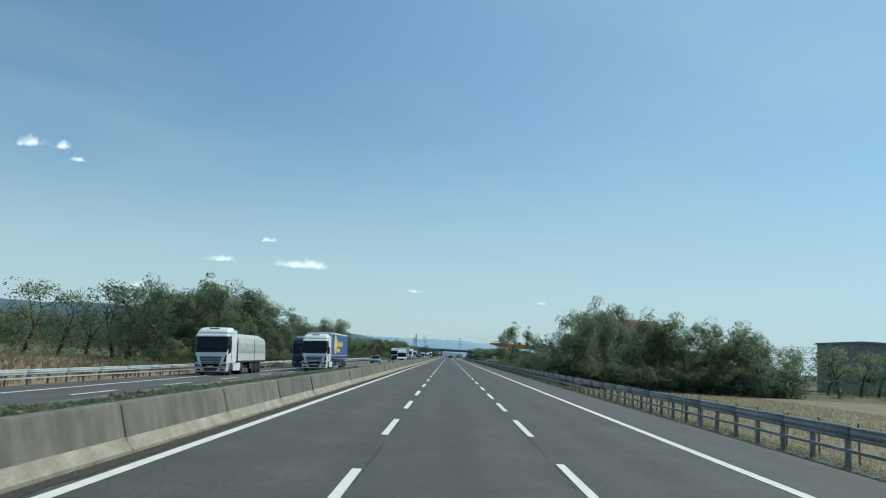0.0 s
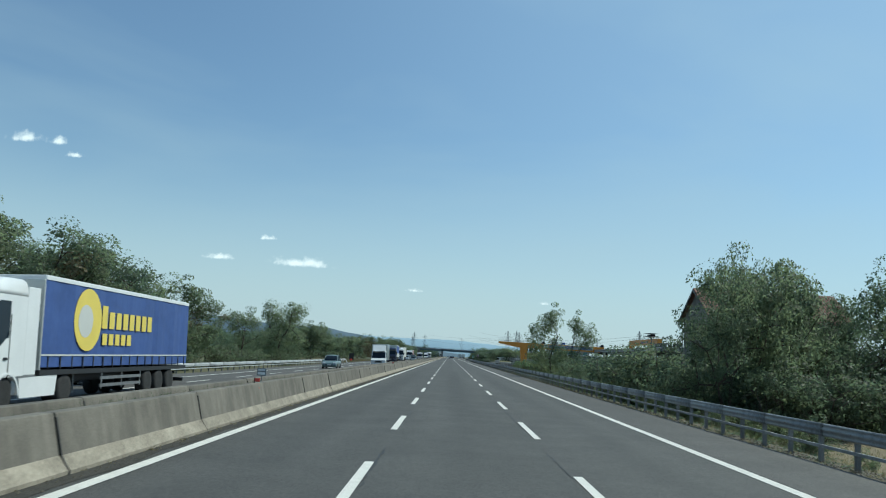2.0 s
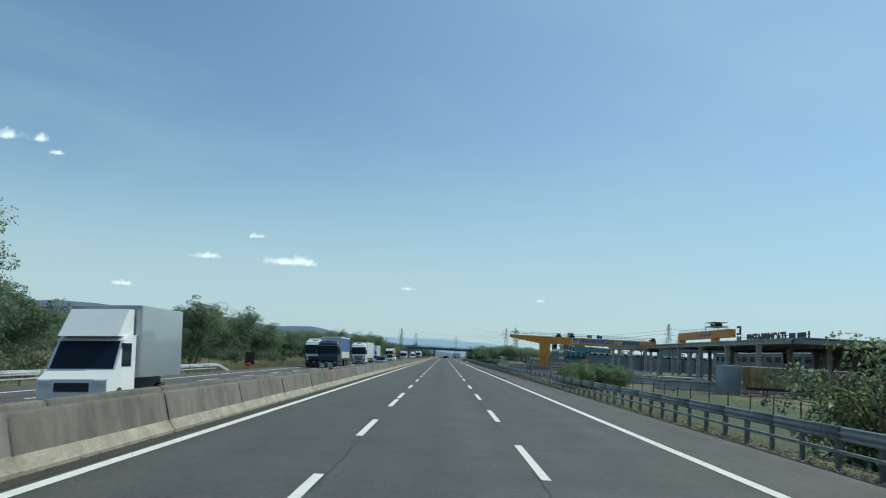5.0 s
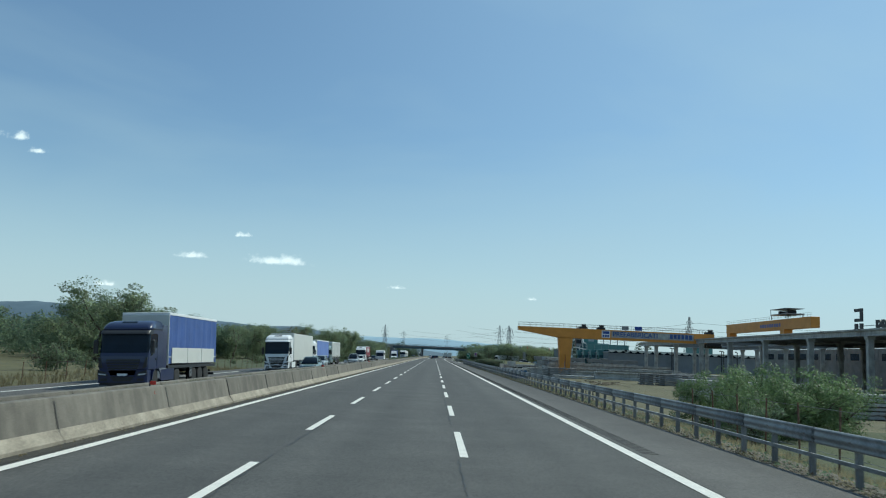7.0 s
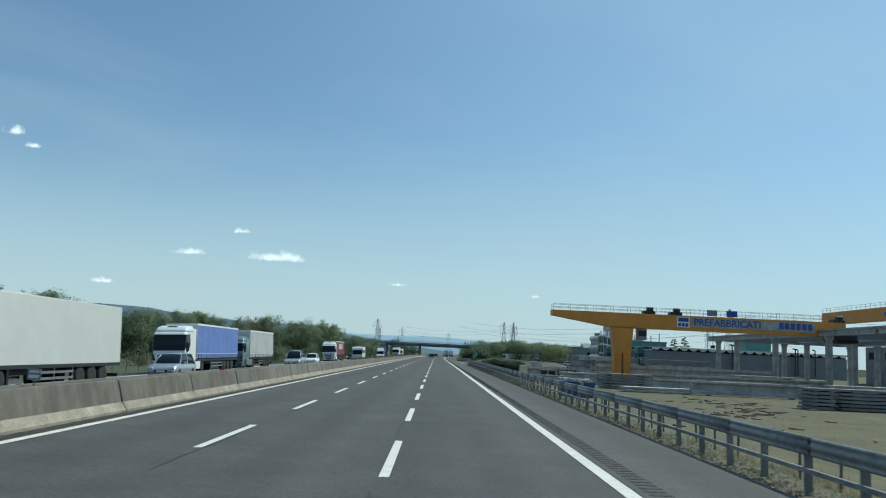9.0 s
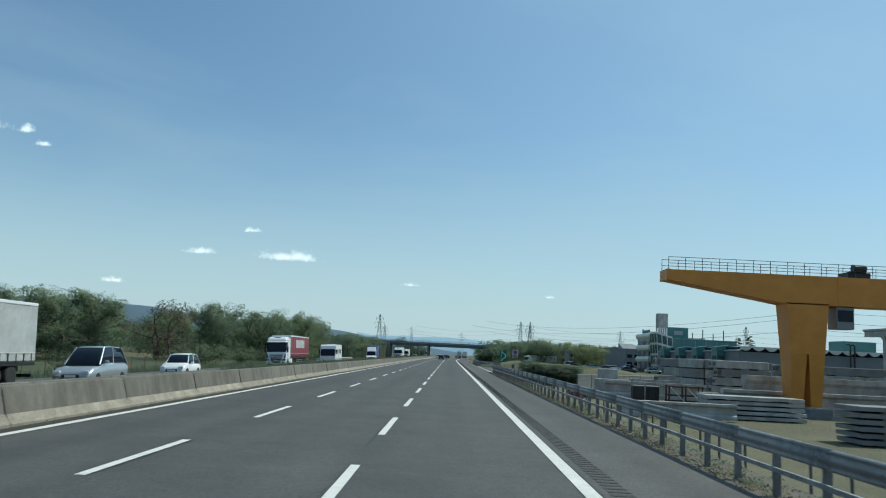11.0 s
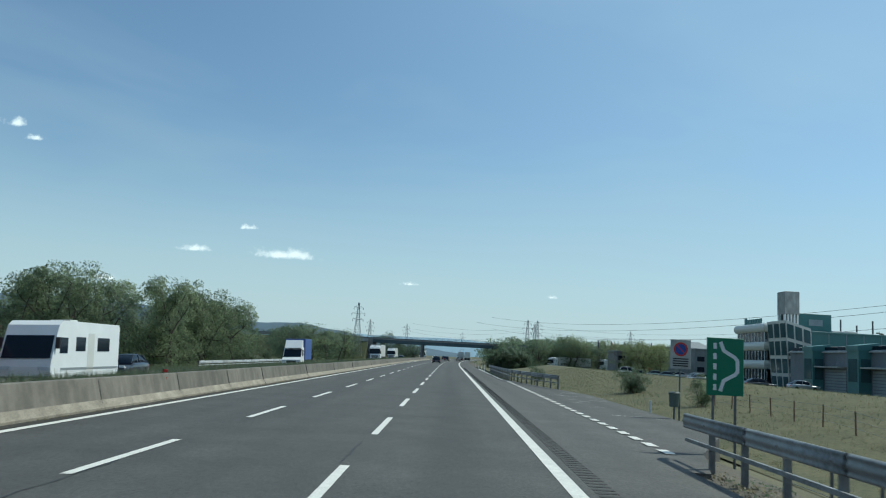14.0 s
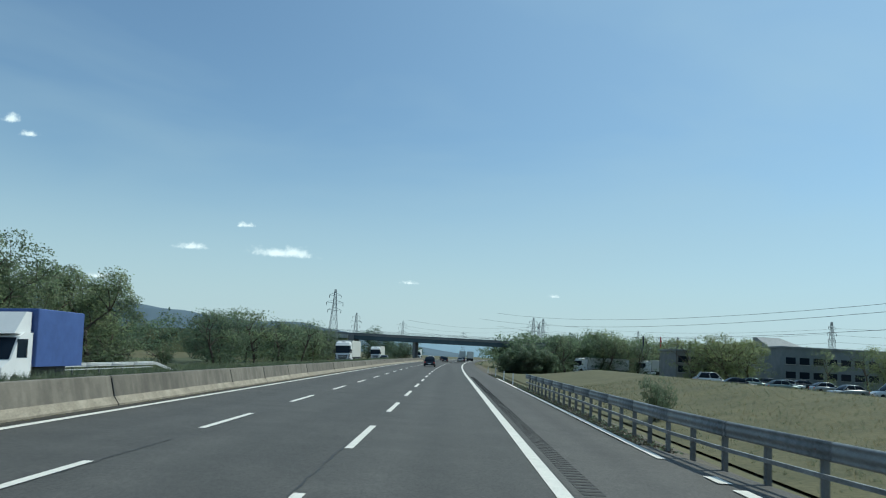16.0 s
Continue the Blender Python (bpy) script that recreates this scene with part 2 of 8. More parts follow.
STRAW = surface("cut_field", (0.19, 0.12, 0.062), (0.31, 0.21, 0.115), 0.4, 0.95, 0, 0.5, 5, 0.5)
BARK = surface("bark", (0.045, 0.035, 0.027), (0.12, 0.10, 0.08), 6, 0.95, 0, 0.8, 30)
LEAF = leafy("leaves", (0.080, 0.108, 0.070), (0.168, 0.198, 0.116), 0.62)
LEAF_DARK = leafy("dark_leaves", (0.062, 0.090, 0.066), (0.130, 0.164, 0.104), 0.62)
LEAF_HEDGE = leafy("hedge_leaves", (0.045, 0.068, 0.046), (0.100, 0.130, 0.078), 0.45)
LEAF_FRESH = leafy("fresh_leaves", (0.085, 0.13, 0.062), (0.18, 0.235, 0.12), 0.5)
LEAF_PALE = leafy("pale_leaves", (0.10, 0.125, 0.065), (0.19, 0.215, 0.11), 0.55)
LEAF_DRY = leafy("dry_leaves", (0.07, 0.06, 0.035), (0.17, 0.15, 0.085))
WEED = leafy("weeds", (0.066, 0.086, 0.054), (0.145, 0.165, 0.10))
LITTER = leafy("leaf_litter", (0.045, 0.038, 0.026), (0.16, 0.132, 0.09), 0.1)
DRY = surface("dry_meadow_ground", (0.13, 0.105, 0.062), (0.25, 0.205, 0.125), 0.5, 0.95, 0, 0.6, 7, 0.5)
STALK = leafy("dry_stalks", (0.14, 0.118, 0.07), (0.25, 0.21, 0.135))
WHITE = paint("white_paint", (0.78, 0.79, 0.79))
CREAM = paint("cream_panel", (0.62, 0.62, 0.58))
NAVY = paint("navy_paint", (0.014, 0.022, 0.075), 0.3, 0, 0.2, 0.4)
BLUE = surface("blue_tarpaulin", (0.035, 0.07, 0.22), (0.06, 0.11, 0.32), 0.8, 0.55, 0, 0.15, 4)
BLUE_PALE = surface("pale_blue_tarpaulin", (0.10, 0.16, 0.40), (0.16, 0.23, 0.52), 0.8, 0.55, 0, 0.15, 4)
MAROON = surface("maroon_tarpaulin", (0.16, 0.025, 0.035), (0.24, 0.04, 0.055), 0.8, 0.55, 0, 0.15, 4)
GREY_TARP = surface("grey_tarpaulin", (0.33, 0.34, 0.33), (0.50, 0.51, 0.49), 0.9, 0.65, 0, 0.2, 5)
BLACK = paint("black_plastic", (0.022, 0.022, 0.024), 0.5)
RUBBER = surface("rubber", (0.014, 0.014, 0.014), (0.03, 0.03, 0.03), 8, 0.85)
RIM = surface("wheel_alloy", (0.32, 0.32, 0.33), (0.5, 0.5, 0.5), 5, 0.35, 0.8)
GLASS = glass("tinted_glass", (0.010, 0.016, 0.026))
PANE = glass("teal_glass", (0.045, 0.085, 0.095))
LAMP = glass("headlight_glass", (0.5, 0.52, 0.54))
RED = paint("red_paint", (0.50, 0.035, 0.025))
YELLOW = paint("yellow_print", (0.78, 0.62, 0.12), 0.6)
ORANGE = surface("crane_orange", (0.50, 0.20, 0.025), (0.66, 0.28, 0.04), 0.5, 0.5, 0, 0.05, 10)
SILVER = paint("silver_car_paint", (0.42, 0.45, 0.47), 0.3, 0.5, 0.1, 0.5)
TEAL_CAR = paint("grey_green_car_paint", (0.20, 0.27, 0.27), 0.3, 0.3, 0.1, 0.5)
DARK_CAR = paint("dark_car_paint", (0.022, 0.026, 0.036), 0.28, 0.2, 0.1, 0.6)
GREEN_SIGN = paint("green_sign_face", (0.006, 0.16, 0.085), 0.4)
SIGN_WHITE = paint("white_sign_face", (0.72, 0.74, 0.75), 0.4)
SIGN_BLUE = paint("blue_sign_face", (0.02, 0.06, 0.30), 0.4)
SIGN_BACK = paint("grey_sign_back", (0.24, 0.25, 0.26), 0.55, 0.4)
TEAL = surface("teal_cladding", (0.055, 0.155, 0.155), (0.085, 0.205, 0.20), 0.3, 0.5, 0, 0.05, 4)
HALL_GREY = surface("slate_cladding", (0.15, 0.162, 0.182), (0.215, 0.228, 0.25), 0.25, 0.6, 0, 0.05, 4)
TEAL_GREY = surface("grey_cladding", (0.25, 0.28, 0.30), (0.35, 0.38, 0.40), 0.25, 0.6, 0, 0.05, 4)
PLASTER = surface("weathered_plaster", (0.16, 0.15, 0.135), (0.30, 0.28, 0.25), 0.5, 0.9, 0, 0.3, 12)
TILE = surface("roof_tile", (0.17, 0.085, 0.062), (0.31, 0.165, 0.12), 3, 0.85, 0, 0.3, 14, 0.4, spread=0.25)
PIPE = paint("rain_pipe_zinc", (0.12, 0.12, 0.12), 0.5, 0.5)
ROOF = surface("industrial_roofing", (0.14, 0.16, 0.17), (0.24, 0.26, 0.27), 0.4, 0.7)
DECK = surface("bridge_deck_paint", (0.055, 0.085, 0.10), (0.085, 0.125, 0.145), 0.4, 0.6)
# distance haze is mixed into both hill colours
HILL = surface("haze_tinted_hill", (0.075, 0.115, 0.15), (0.105, 0.15, 0.19), 0.012, 1.0, 0, 0)
HILL_FAR = surface("haze_paled_hill", (0.25, 0.36, 0.44), (0.29, 0.40, 0.48), 0.006, 1.0, 0, 0)
WOOD = surface("weathered_timber", (0.11, 0.085, 0.06), (0.25, 0.2, 0.15), 3, 0.9, stretch=(1, 1, 0.2))
BOX_RED = paint("dull_red_steel", (0.20, 0.045, 0.05), 0.6)
DUMPSTER = paint("blue_skip_paint", (0.03, 0.09, 0.20), 0.6)

# ---- builders ----


class Shape:
    """Collects faces for one mesh."""

    def __init__(self):
        self.v, self.f, self.n = [], [], []

    def face(self, *pts):
        k = len(self.v)
        self.v.extend(tuple(p) for p in pts)
        self.f.append(tuple(range(k, k + len(pts))))

    def hull(self, pts, faces):
        k = len(self.v)
        self.v.extend(tuple(p) for p in pts)
        self.f.extend(tuple(i + k for i in f) for f in faces)

    def box(self, x0, x1, y0, y1, z0, z1, c=0.0):
        """A block; c: chamfer of its upright and upper edges."""
        if c <= 0:
            self.hull([(x0, y0, z0), (x1, y0, z0), (x1, y1, z0), (x0, y1, z0), (x0, y0, z1), (x1, y0, z1), (x1, y1, z1), (x0, y1, z1)],
                      [(3, 2, 1, 0), (4, 5, 6, 7), (0, 1, 5, 4), (1, 2, 6, 5), (2, 3, 7, 6), (3, 0, 4, 7)])
            return self
        ring = [(x0 + c, y0), (x1 - c, y0), (x1, y0 + c), (x1, y1 - c), (x1 - c, y1), (x0 + c, y1), (x0, y1 - c), (x0, y0 + c)]
        mx, my = (x0 + x1) / 2, (y0 + y1) / 2
        sx, sy = max(0, 1 - 2 * c / (x1 - x0)), max(0, 1 - 2 * c / (y1 - y0))
        pts = [(x, y, z0) for x, y in ring] + [(x, y, z1 - c) for x, y in ring] + [(mx + (x - mx) * sx, my + (y - my) * sy, z1) for x, y in ring]
        fs = [tuple(range(7, -1, -1)), tuple(range(16, 24))]
        for b in (0, 8):
            fs += [(b + i, b + (i + 1) % 8, b + 8 + (i + 1) % 8, b + 8 + i) for i in range(8)]
        self.hull(pts, fs)
        return self

    def loft(self, rings, caps=True, closed=True):
        """Rings of equally many points, joined in order."""
        n = len(rings[0])
        pts = [p for r in rings for p in r]
        fs = []
        for k in range(len(rings) - 1):
            for i in range(n if closed else n - 1):
                j = (i + 1) % n
                fs.append((k * n + i, k * n + j, k * n + n + j, k * n + n + i))
        if caps:
            fs += [tuple(range(n - 1, -1, -1)), tuple(range((len(rings) - 1) * n, len(rings) * n))]
        self.hull(pts, fs)
        return self

    def along_y(self, profile, y0, y1, caps=True, closed=True):
        """A profile of (x, z) drawn along y."""
        return self.loft([[(x, y0, z) for x, z in profile], [(x, y1, z) for x, z in profile]], caps, closed)

    def along_x(self, profile, x0, x1):
        """A profile of (y, z) drawn along x."""
        return self.loft([[(x0, y, z) for y, z in profile], [(x1, y, z) for y, z in profile]])

    def tube(self, p0, p1, r0, r1=None, n=8, caps=True):
        p0, p1 = Vector(p0), Vector(p1)
        r1 = r0 if r1 is None else r1
        d = (p1 - p0).normalized()
        a = d.orthogonal().normalized()
        b = d.cross(a)
        ring = lambda p, r: [p + (a * math.cos(2 * math.pi * i / n) + b * math.sin(2 * math.pi * i / n)) * r for i in range(n)]
        return self.loft([ring(p0, r0), ring(p1, r1)], caps)

    def lathe(self, centre, axis, stations, n=20):
        """Turned body: stations (along, radius) round an axis."""
        c, d = Vector(centre), Vector(axis).normalized()
        a = d.orthogonal().normalized()
        b = d.cross(a)
        return self.loft([[c + d * s + (a * math.cos(2 * math.pi * i / n) + b * math.sin(2 * math.pi * i / n)) * r for i in range(n)] for s, r in stations])


def mesh_of(name, shape, material, smooth=False):
    me = bpy.data.meshes.new(name)
    me.from_pydata(shape.v, [], shape.f)
    me.materials.append(material)
    if smooth:
        me.polygons.foreach_set("use_smooth", [True] * len(me.polygons))
    me.update()
    if shape.n:
        me.polygons.foreach_set("use_smooth", [True] * len(me.polygons))
        me.normals_split_custom_set_from_vertices(shape.n)
    return me


def part(name, shape, material, parent=None, label="", smooth=False):
    ob = new(name, mesh_of(name, shape, material, smooth))
    ob.parent = parent
    if label:
        ob["label"] = label
    return ob


def thing(name, label, category, group="", kind="", m=None):
    ob = new(name)
    ob.empty_display_size = 0.2
    if m is not None:
        ob.matrix_basis = m
    return tagged(ob, label, category, group, kind)


def single(name, shape, material, label, category, group="", kind="", smooth=False):
    return tagged(part(name, shape, material, None, "", smooth), label, category, group, kind)


def lettering(name, text, size, material, parent, m, depth=0.02, bold=0.0):
    """Solid letters from the built-in font as a mesh."""
    cu = bpy.data.curves.new(name, "FONT")
    cu.body, cu.size, cu.extrude, cu.offset = text, size, depth, bold
    cu.resolution_u = 3
    tmp = bpy.data.objects.new(name, cu)
    me = bpy.data.meshes.new_from_object(tmp)
    bpy.data.objects.remove(tmp)
    bpy.data.curves.remove(cu)
    me.materials.clear()
    me.materials.append(material)
    ob = new(name, me)
    ob.parent = parent
    ob.matrix_basis = m
    return ob

# ---- ground, roads, barriers ----


def bend(y):
    """Sideways drift of the road past its straight stretch."""
    return max(0.0, y - 560.0) ** 2 / 9000.0


GROUND = [(-4800, -1.6), (-300, -1.4), (-60, -1.3), (-23, -1.2), (-20.6, -0.95), (-6.3, -0.22), (-5.6, -0.14), (10.3, -0.14), (11.2, -0.16), (12.2, -0.3),
          (13.2, -0.62), (14.4, -0.85), (16, -1.1), (18, -1.2), (60, -1.2), (300, -1.1), (4800, -0.9)]


def ease(t):
    t = max(0.0, min(1.0, t))
    return t * t * (3 - 2 * t)


def ground_z(x, y=0.0):
    """Height of the plain; the factory's car park lies a little higher than the yard."""
    x -= bend(min(y, 1600))
    raised = 0.85 * ease((x - 31) / 8) * ease((y - 448) / 22)
    return slope_z(x) + raised


def slope_z(x):
    for (a, za), (b, zb) in zip(GROUND, GROUND[1:]):
        if a <= x <= b:
            return za + (zb - za) * (x - a) / (b - a)
    return 0.0


def stations(y0, y1):
    ys, y = [y0], y0
    while y < y1:
        y = min(y1, y + (500 if y < 540 and y1 - y > 500 and y + 500 < 540 else 1200 if y >= 1600 else (540 - y if y < 540 else 20)))
        ys.append(y)
    return ys


def ribbon(profile, y0, y1, bent=True):
    """An open sheet of (x, z) that follows the road."""
    s = Shape()
    s.loft([[(x + (bend(min(y, 1600)) if bent else 0), y, z) for x, z in profile] for y in stations(y0, y1)], False, False)
    return s


land = Shape()
land.loft([[(x + bend(min(y, 1600)), y, ground_z(x + bend(min(y, 1600)), y)) for x in sorted([q for q, z in GROUND] + [32, 33.5, 35, 36.5, 38, 39])] for y in [-500, 0, 448, 452, 456, 460, 464, 468, 472, 540] + list(range(560, 1601, 20)) + [2800, 4000, 4800]], False, False)
single("ground", land, GRASS, "flat dry meadow ground beside the motorway", "ground", kind="structure")


def patch(name, x0, x1, y0, y1, material, label, lift=0.03):
    xs = sorted({x0, x1, *[x for x, z in GROUND if x0 < x < x1]})
    prof = [(x, ground_z(x) + lift) for x in xs]
    return single(name, ribbon(prof, y0, y1), material, label, "ground", kind="structure")


patch("ground_field", -75, -23.5, -60, 112, STRAW, "harvested straw-coloured field behind the guard rail")
patch("ground_yard", 12.9, 150, 262, 445, DIRT, "bare dirt yard of the precast works")
patch("ground_verge", -46, -22, 330, 640, GRASS_GREEN, "green verge along the far carriageway")
patch("ground_meadow", 11.8, 34, 150, 262, GRASS_GREEN, "green grass beyond the guard rail")
patch("ground_dry_field", 12.4, 120, -80, 107, DRY, "dry straw-coloured grass field beyond the guard rail", 0.02)
mound = Shape()
MOUND = ((14.4, -0.80), (18, -0.40), (20.5, -0.12), (24, 0.62), (27, 1.04), (30, 0.98), (35, 0.2), (38.5, -0.42))


def mound_z(x, y):
    k = max(0.0, min(1.0, (y - 437) / 16)) * max(0.0, min(1.0, (660 - y) / 60))
    x -= bend(y)
    for (a, za), (b, zb) in zip(MOUND, MOUND[1:]):
        if a <= x <= b:
            g = ground_z(x + bend(y), y)
            return g + (za + (zb - za) * (x - a) / (b - a) - g) * k + 0.03
    return ground_z(x + bend(y), y)


mound.loft([[(x + bend(y), y, mound_z(x + bend(y) + (0.001 if x < 15 else -0.001), y)) for x in (14.4, 16, 18, 20.5, 23, 25, 27, 28.5, 30, 32.5, 35, 36.8, 38.5)] for y in (437, 441, 445, 449, 453, 480, 520, 560, 600, 620, 640, 660)], False, False)
single("ground_mound", mound, GRASS, "low olive-green grass mound beside the lay-by", "ground", kind="structure", smooth=True)
patch("ground_shoulder", 10.1, 12.3, -80, 700, SOIL, "dusty soil and leaf litter strip under the guard rail", 0.05)


def opp_z(x):
    return -0.05 * (-x - 5.0)


single("road", ribbon([(-4.6, -0.001), (7.4, 0.0), (10.35, -0.01)], -80, 1600), ASPHALT, "dark grey three-lane motorway asphalt", "road", kind="structure")
single("road_shoulder", ribbon([(7.72, 0.004), (10.2, -0.002)], -80, 1600), ASPHALT_OLD, "older greyer asphalt of the hard shoulder", "road", kind="structure")
single("road_opposite", ribbon([(-20.5, opp_z(-20.5)), (-6.3, opp_z(-6.3))], -80, 1600), ASPHALT_OLD, "grey asphalt of the opposite carriageway", "road", kind="structure")
lay = Shape()
lay.loft([[(10.2, y, -0.006), (10.2 + w, y, -0.006 - 0.01 * w), (10.25 + w, y, -1.1), (10.2, y, -1.1)] for y, w in ((437, 0.5), (441, 1.6), (446, 3.6), (452, 4.4), (474, 4.4), (482, 3.2), (490, 1.9), (500, 0.7))])
single("pavement_layby", lay, ASPHALT_OLD, "grey asphalt of the emergency lay-by", "road", kind="structure")


def line_strip(name, x, width, y0, y1, z, label):
    return single(name, ribbon([(x - width / 2, z), (x + width / 2, z)], y0, y1), LINE, label, "road marking", kind="structure")


line_strip("edge_line", -3.42, 0.22, -80, 1500, 0.009, "solid white edge line beside the concrete barrier")
line_strip("edge_line", 7.55, 0.26, -80, 1500, 0.009, "solid white edge line beside the hard shoulder")
line_strip("edge_line", -17.0, 0.2, -80, 1500, opp_z(-17.0) + 0.012, "solid white edge line of the opposite carriageway")
line_strip("edge_line", -6.95, 0.2, -80, 1500, opp_z(-6.95) + 0.012, "solid white edge line of the opposite carriageway")

PERIOD = 10.877


def l2_shift(k):
    """The second lane line was painted in stretches of its own."""
    y = 3.67 + PERIOD * k
    return drift(y, ((25.4, 1.88), (36.3, 0.7), (47.2, -1.18), (58.1, -2.36), (79.8, -2.8), (90.7, -1.69), (101.6, -0.77), (112.4, 0.36), (123.3, 1.98), (177.7, 8.5), (199.5, 12.35), (210.3, 16.77), (232.1, 17.4), (243, 18.4), (265, 17.9), (276, 18.6), (350, 18.0), (400, 18.0), (460, 18.8)))


def l1_shift(k):
    """The first lane line was renewed past a hundred and ninety metres."""
    y = 2.25 + PERIOD * k
    return drift(y, ((24, 1.1), (35, 0.0), (45.8, -1.1), (66, -1.7), (89, -0.6), (111, 0.1), (122, 1.4), (187.2, 3.2), (198, -1.9), (209, -1.8), (220, -0.6), (231, 0.3), (265, 0.7), (286, 0.5), (310, 0.2), (420, 0.3), (520, 0.3)))


def drift(y, knots):
    for (a, u), (b, v) in zip(knots, knots[1:]):
        if a <= y <= b:
            return u + (v - u) * (y - a) / (b - a)
    return knots[0][1] if y < knots[0][0] else knots[-1][1]


def dash(length, width):
    s = Shape()
    s.loft([[(-width / 2, -length, 0), (width / 2, -length, 0)], [(-width / 2, 0, 0), (width / 2, 0, 0)]], False, False)
    return s


for x, length, z, start in ((0.0, 4.9, 0.009, 2.25), (3.75, 5.4, 0.009, 3.67), (-10.2, 4.6, opp_z(-10.2) + 0.012, 5.0), (-13.6, 4.6, opp_z(-13.6) + 0.012, 5.0)):
    base = None
    for k in range(-4, 90 if x >= 0 else 60):
        y = start + PERIOD * k + (l2_shift(k) if x == 3.75 else l1_shift(k) if x == 0.0 else 0)
        m = pose(x + bend(y), y, z)
        if base is None:
            base = single("lane_dash", dash(length, 0.17), LINE, "worn white lane dash on dark asphalt", "road marking", "lane dashes", "structure")
            base.matrix_basis = m
        else:
            copy_thing(base, m)

# joint of the paving between the lanes, cracked open here and there
for x in (0.12, 3.63):
    s = Shape()
    y = -20.0
    while y < 560:
        n = random.uniform(2, 7)
        k = y
        px = x + random.uniform(-0.03, 0.03)
        while k < y + n:
            nx = x + random.uniform(-0.04, 0.04)
            w = random.uniform(0.006, 0.022)
            s.face((px - w, k, 0.006), (px + w, k, 0.006), (nx + w, k + 0.35, 0.006), (nx - w, k + 0.35, 0.006))
            px, k = nx, k + 0.35
        y += n + random.uniform(1, 9)
    single("paving_joint", s, CRACK, "dark cracked paving joint between the lanes", "road crack", kind="stuff")

# milled rumble grooves beside the edge line
s = Shape()
y = 235.0
while y < 560:
    s.box(7.86, 8.22, y, y + 0.16, 0.003, 0.010)
    y += 0.33
single("rumble_strip", s, RUMBLE, "dark milled rumble strip beside the edge line", "rumble strip", kind="stuff")

# short blocks that mark the lay-by
base = None
for k in range(34):
    y = 441.0 + 1.62 * k
    m = pose(10.75, y, 0.012)
    if base is None:
        base = single("layby_dash", dash(0.9, 0.26), LINE, "short white block of the lay-by line", "road marking", "lay-by line blocks", "structure")
        base.matrix_basis = m
    else:
        copy_thing(base, m)
line_strip("layby_line", 10.5, 0.2, 497, 560, 0.012, "solid white line beside the guard rail")

# concrete barrier elements
ELEMENT = 6.6


def barrier_element(label):
    e = thing("concrete_barrier", label, "barrier", "concrete barrier elements")
    g, h = 0.012, ELEMENT
    body, toe, joint = Shape(), Shape(), Shape()
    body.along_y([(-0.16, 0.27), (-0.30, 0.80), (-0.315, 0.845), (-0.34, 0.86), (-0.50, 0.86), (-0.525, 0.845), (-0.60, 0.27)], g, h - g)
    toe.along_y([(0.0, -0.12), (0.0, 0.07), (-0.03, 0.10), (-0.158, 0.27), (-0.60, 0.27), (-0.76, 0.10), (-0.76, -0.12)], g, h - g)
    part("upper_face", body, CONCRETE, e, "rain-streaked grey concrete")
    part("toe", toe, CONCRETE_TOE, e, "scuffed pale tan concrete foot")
    joint.hull([(-0.14, -0.013, 0.27), (-0.14, 0.013, 0.27), (-0.55, 0.013, 0.27), (-0.55, -0.013, 0.27), (-0.285, -0.013, 0.8), (-0.285, 0.013, 0.8), (-0.5, 0.013, 0.8), (-0.5, -0.013, 0.8), (0.012, -0.02, 0.0), (0.012, 0.02, 0.0)], [(0, 1, 5, 4), (4, 5, 6, 7), (1, 2, 6, 5), (3, 0, 4, 7), (8, 9, 1, 0)])
    part("joint_gap", joint, CRACK, e, "black open joint")
    return e


base = barrier_element("rain-streaked concrete motorway barrier element with scuffed foot")
for k in range(-8, 106):
    y = 14.5 + ELEMENT * k
    m = pose(-3.95 + bend(y) + random.uniform(-0.012, 0.012), y, random.uniform(-0.008, 0.008), 0, 0, -math.degrees(math.atan(max(0, y - 560) / 4500)))
    if k == -8:
        base.matrix_basis = m
    else:
        copy_thing(base, m)
back = barrier_element("weathered concrete barrier element facing the opposite carriageway")
for k in range(-8, 106):
    y = 19.0 + ELEMENT * k
    m = pose(-5.55 + bend(y), y, -0.13 + random.uniform(-0.01, 0.01))
    if k == -8:
        back.matrix_basis = m
    else:
        copy_thing(back, m)
patch("ground_median", -5.62, -4.45, -80, 700, GRAVEL, "grey gravelly soil filling between the two concrete barriers", 0.66)


# grit and small stones swept against the barrier foot
grit = Shape()
gr = random.Random(31)
y = -10.0
while y < 620:
    a, b = 0.31 + 0.14 * noise.noise((y * 0.5, 3, 0)), 0.31 + 0.14 * noise.noise(((y + 1.0) * 0.5, 3, 0))
    grit.face((-4.02, y, 0.007), (-3.95 + a, y, 0.007), (-3.95 + b, y + 1.0, 0.007), (-4.02, y + 1.0, 0.007))
    y += 1.0
single("barrier_grit", grit, GRIT, "dark grit swept against the concrete barrier foot", "grit", kind="stuff")
peb = Shape()
for i in range(5200):
    x, y, q = -3.94 + abs(gr.gauss(0, 0.16)), gr.uniform(0, 520), gr.uniform(0.006, 0.024)
    peb.hull([(x - q, y - q, 0.006), (x + q, y - q * 0.7, 0.006), (x + q * 0.6, y + q, 0.006), (x - q * 0.8, y + q * 0.8, 0.006), (x, y, 0.006 + q * 1.1)], [(0, 1, 4), (1, 2, 4), (2, 3, 4), (3, 0, 4)])
single("barrier_grit", peb, SOIL, "loose pebbles along the concrete barrier foot", "grit", kind="stuff")


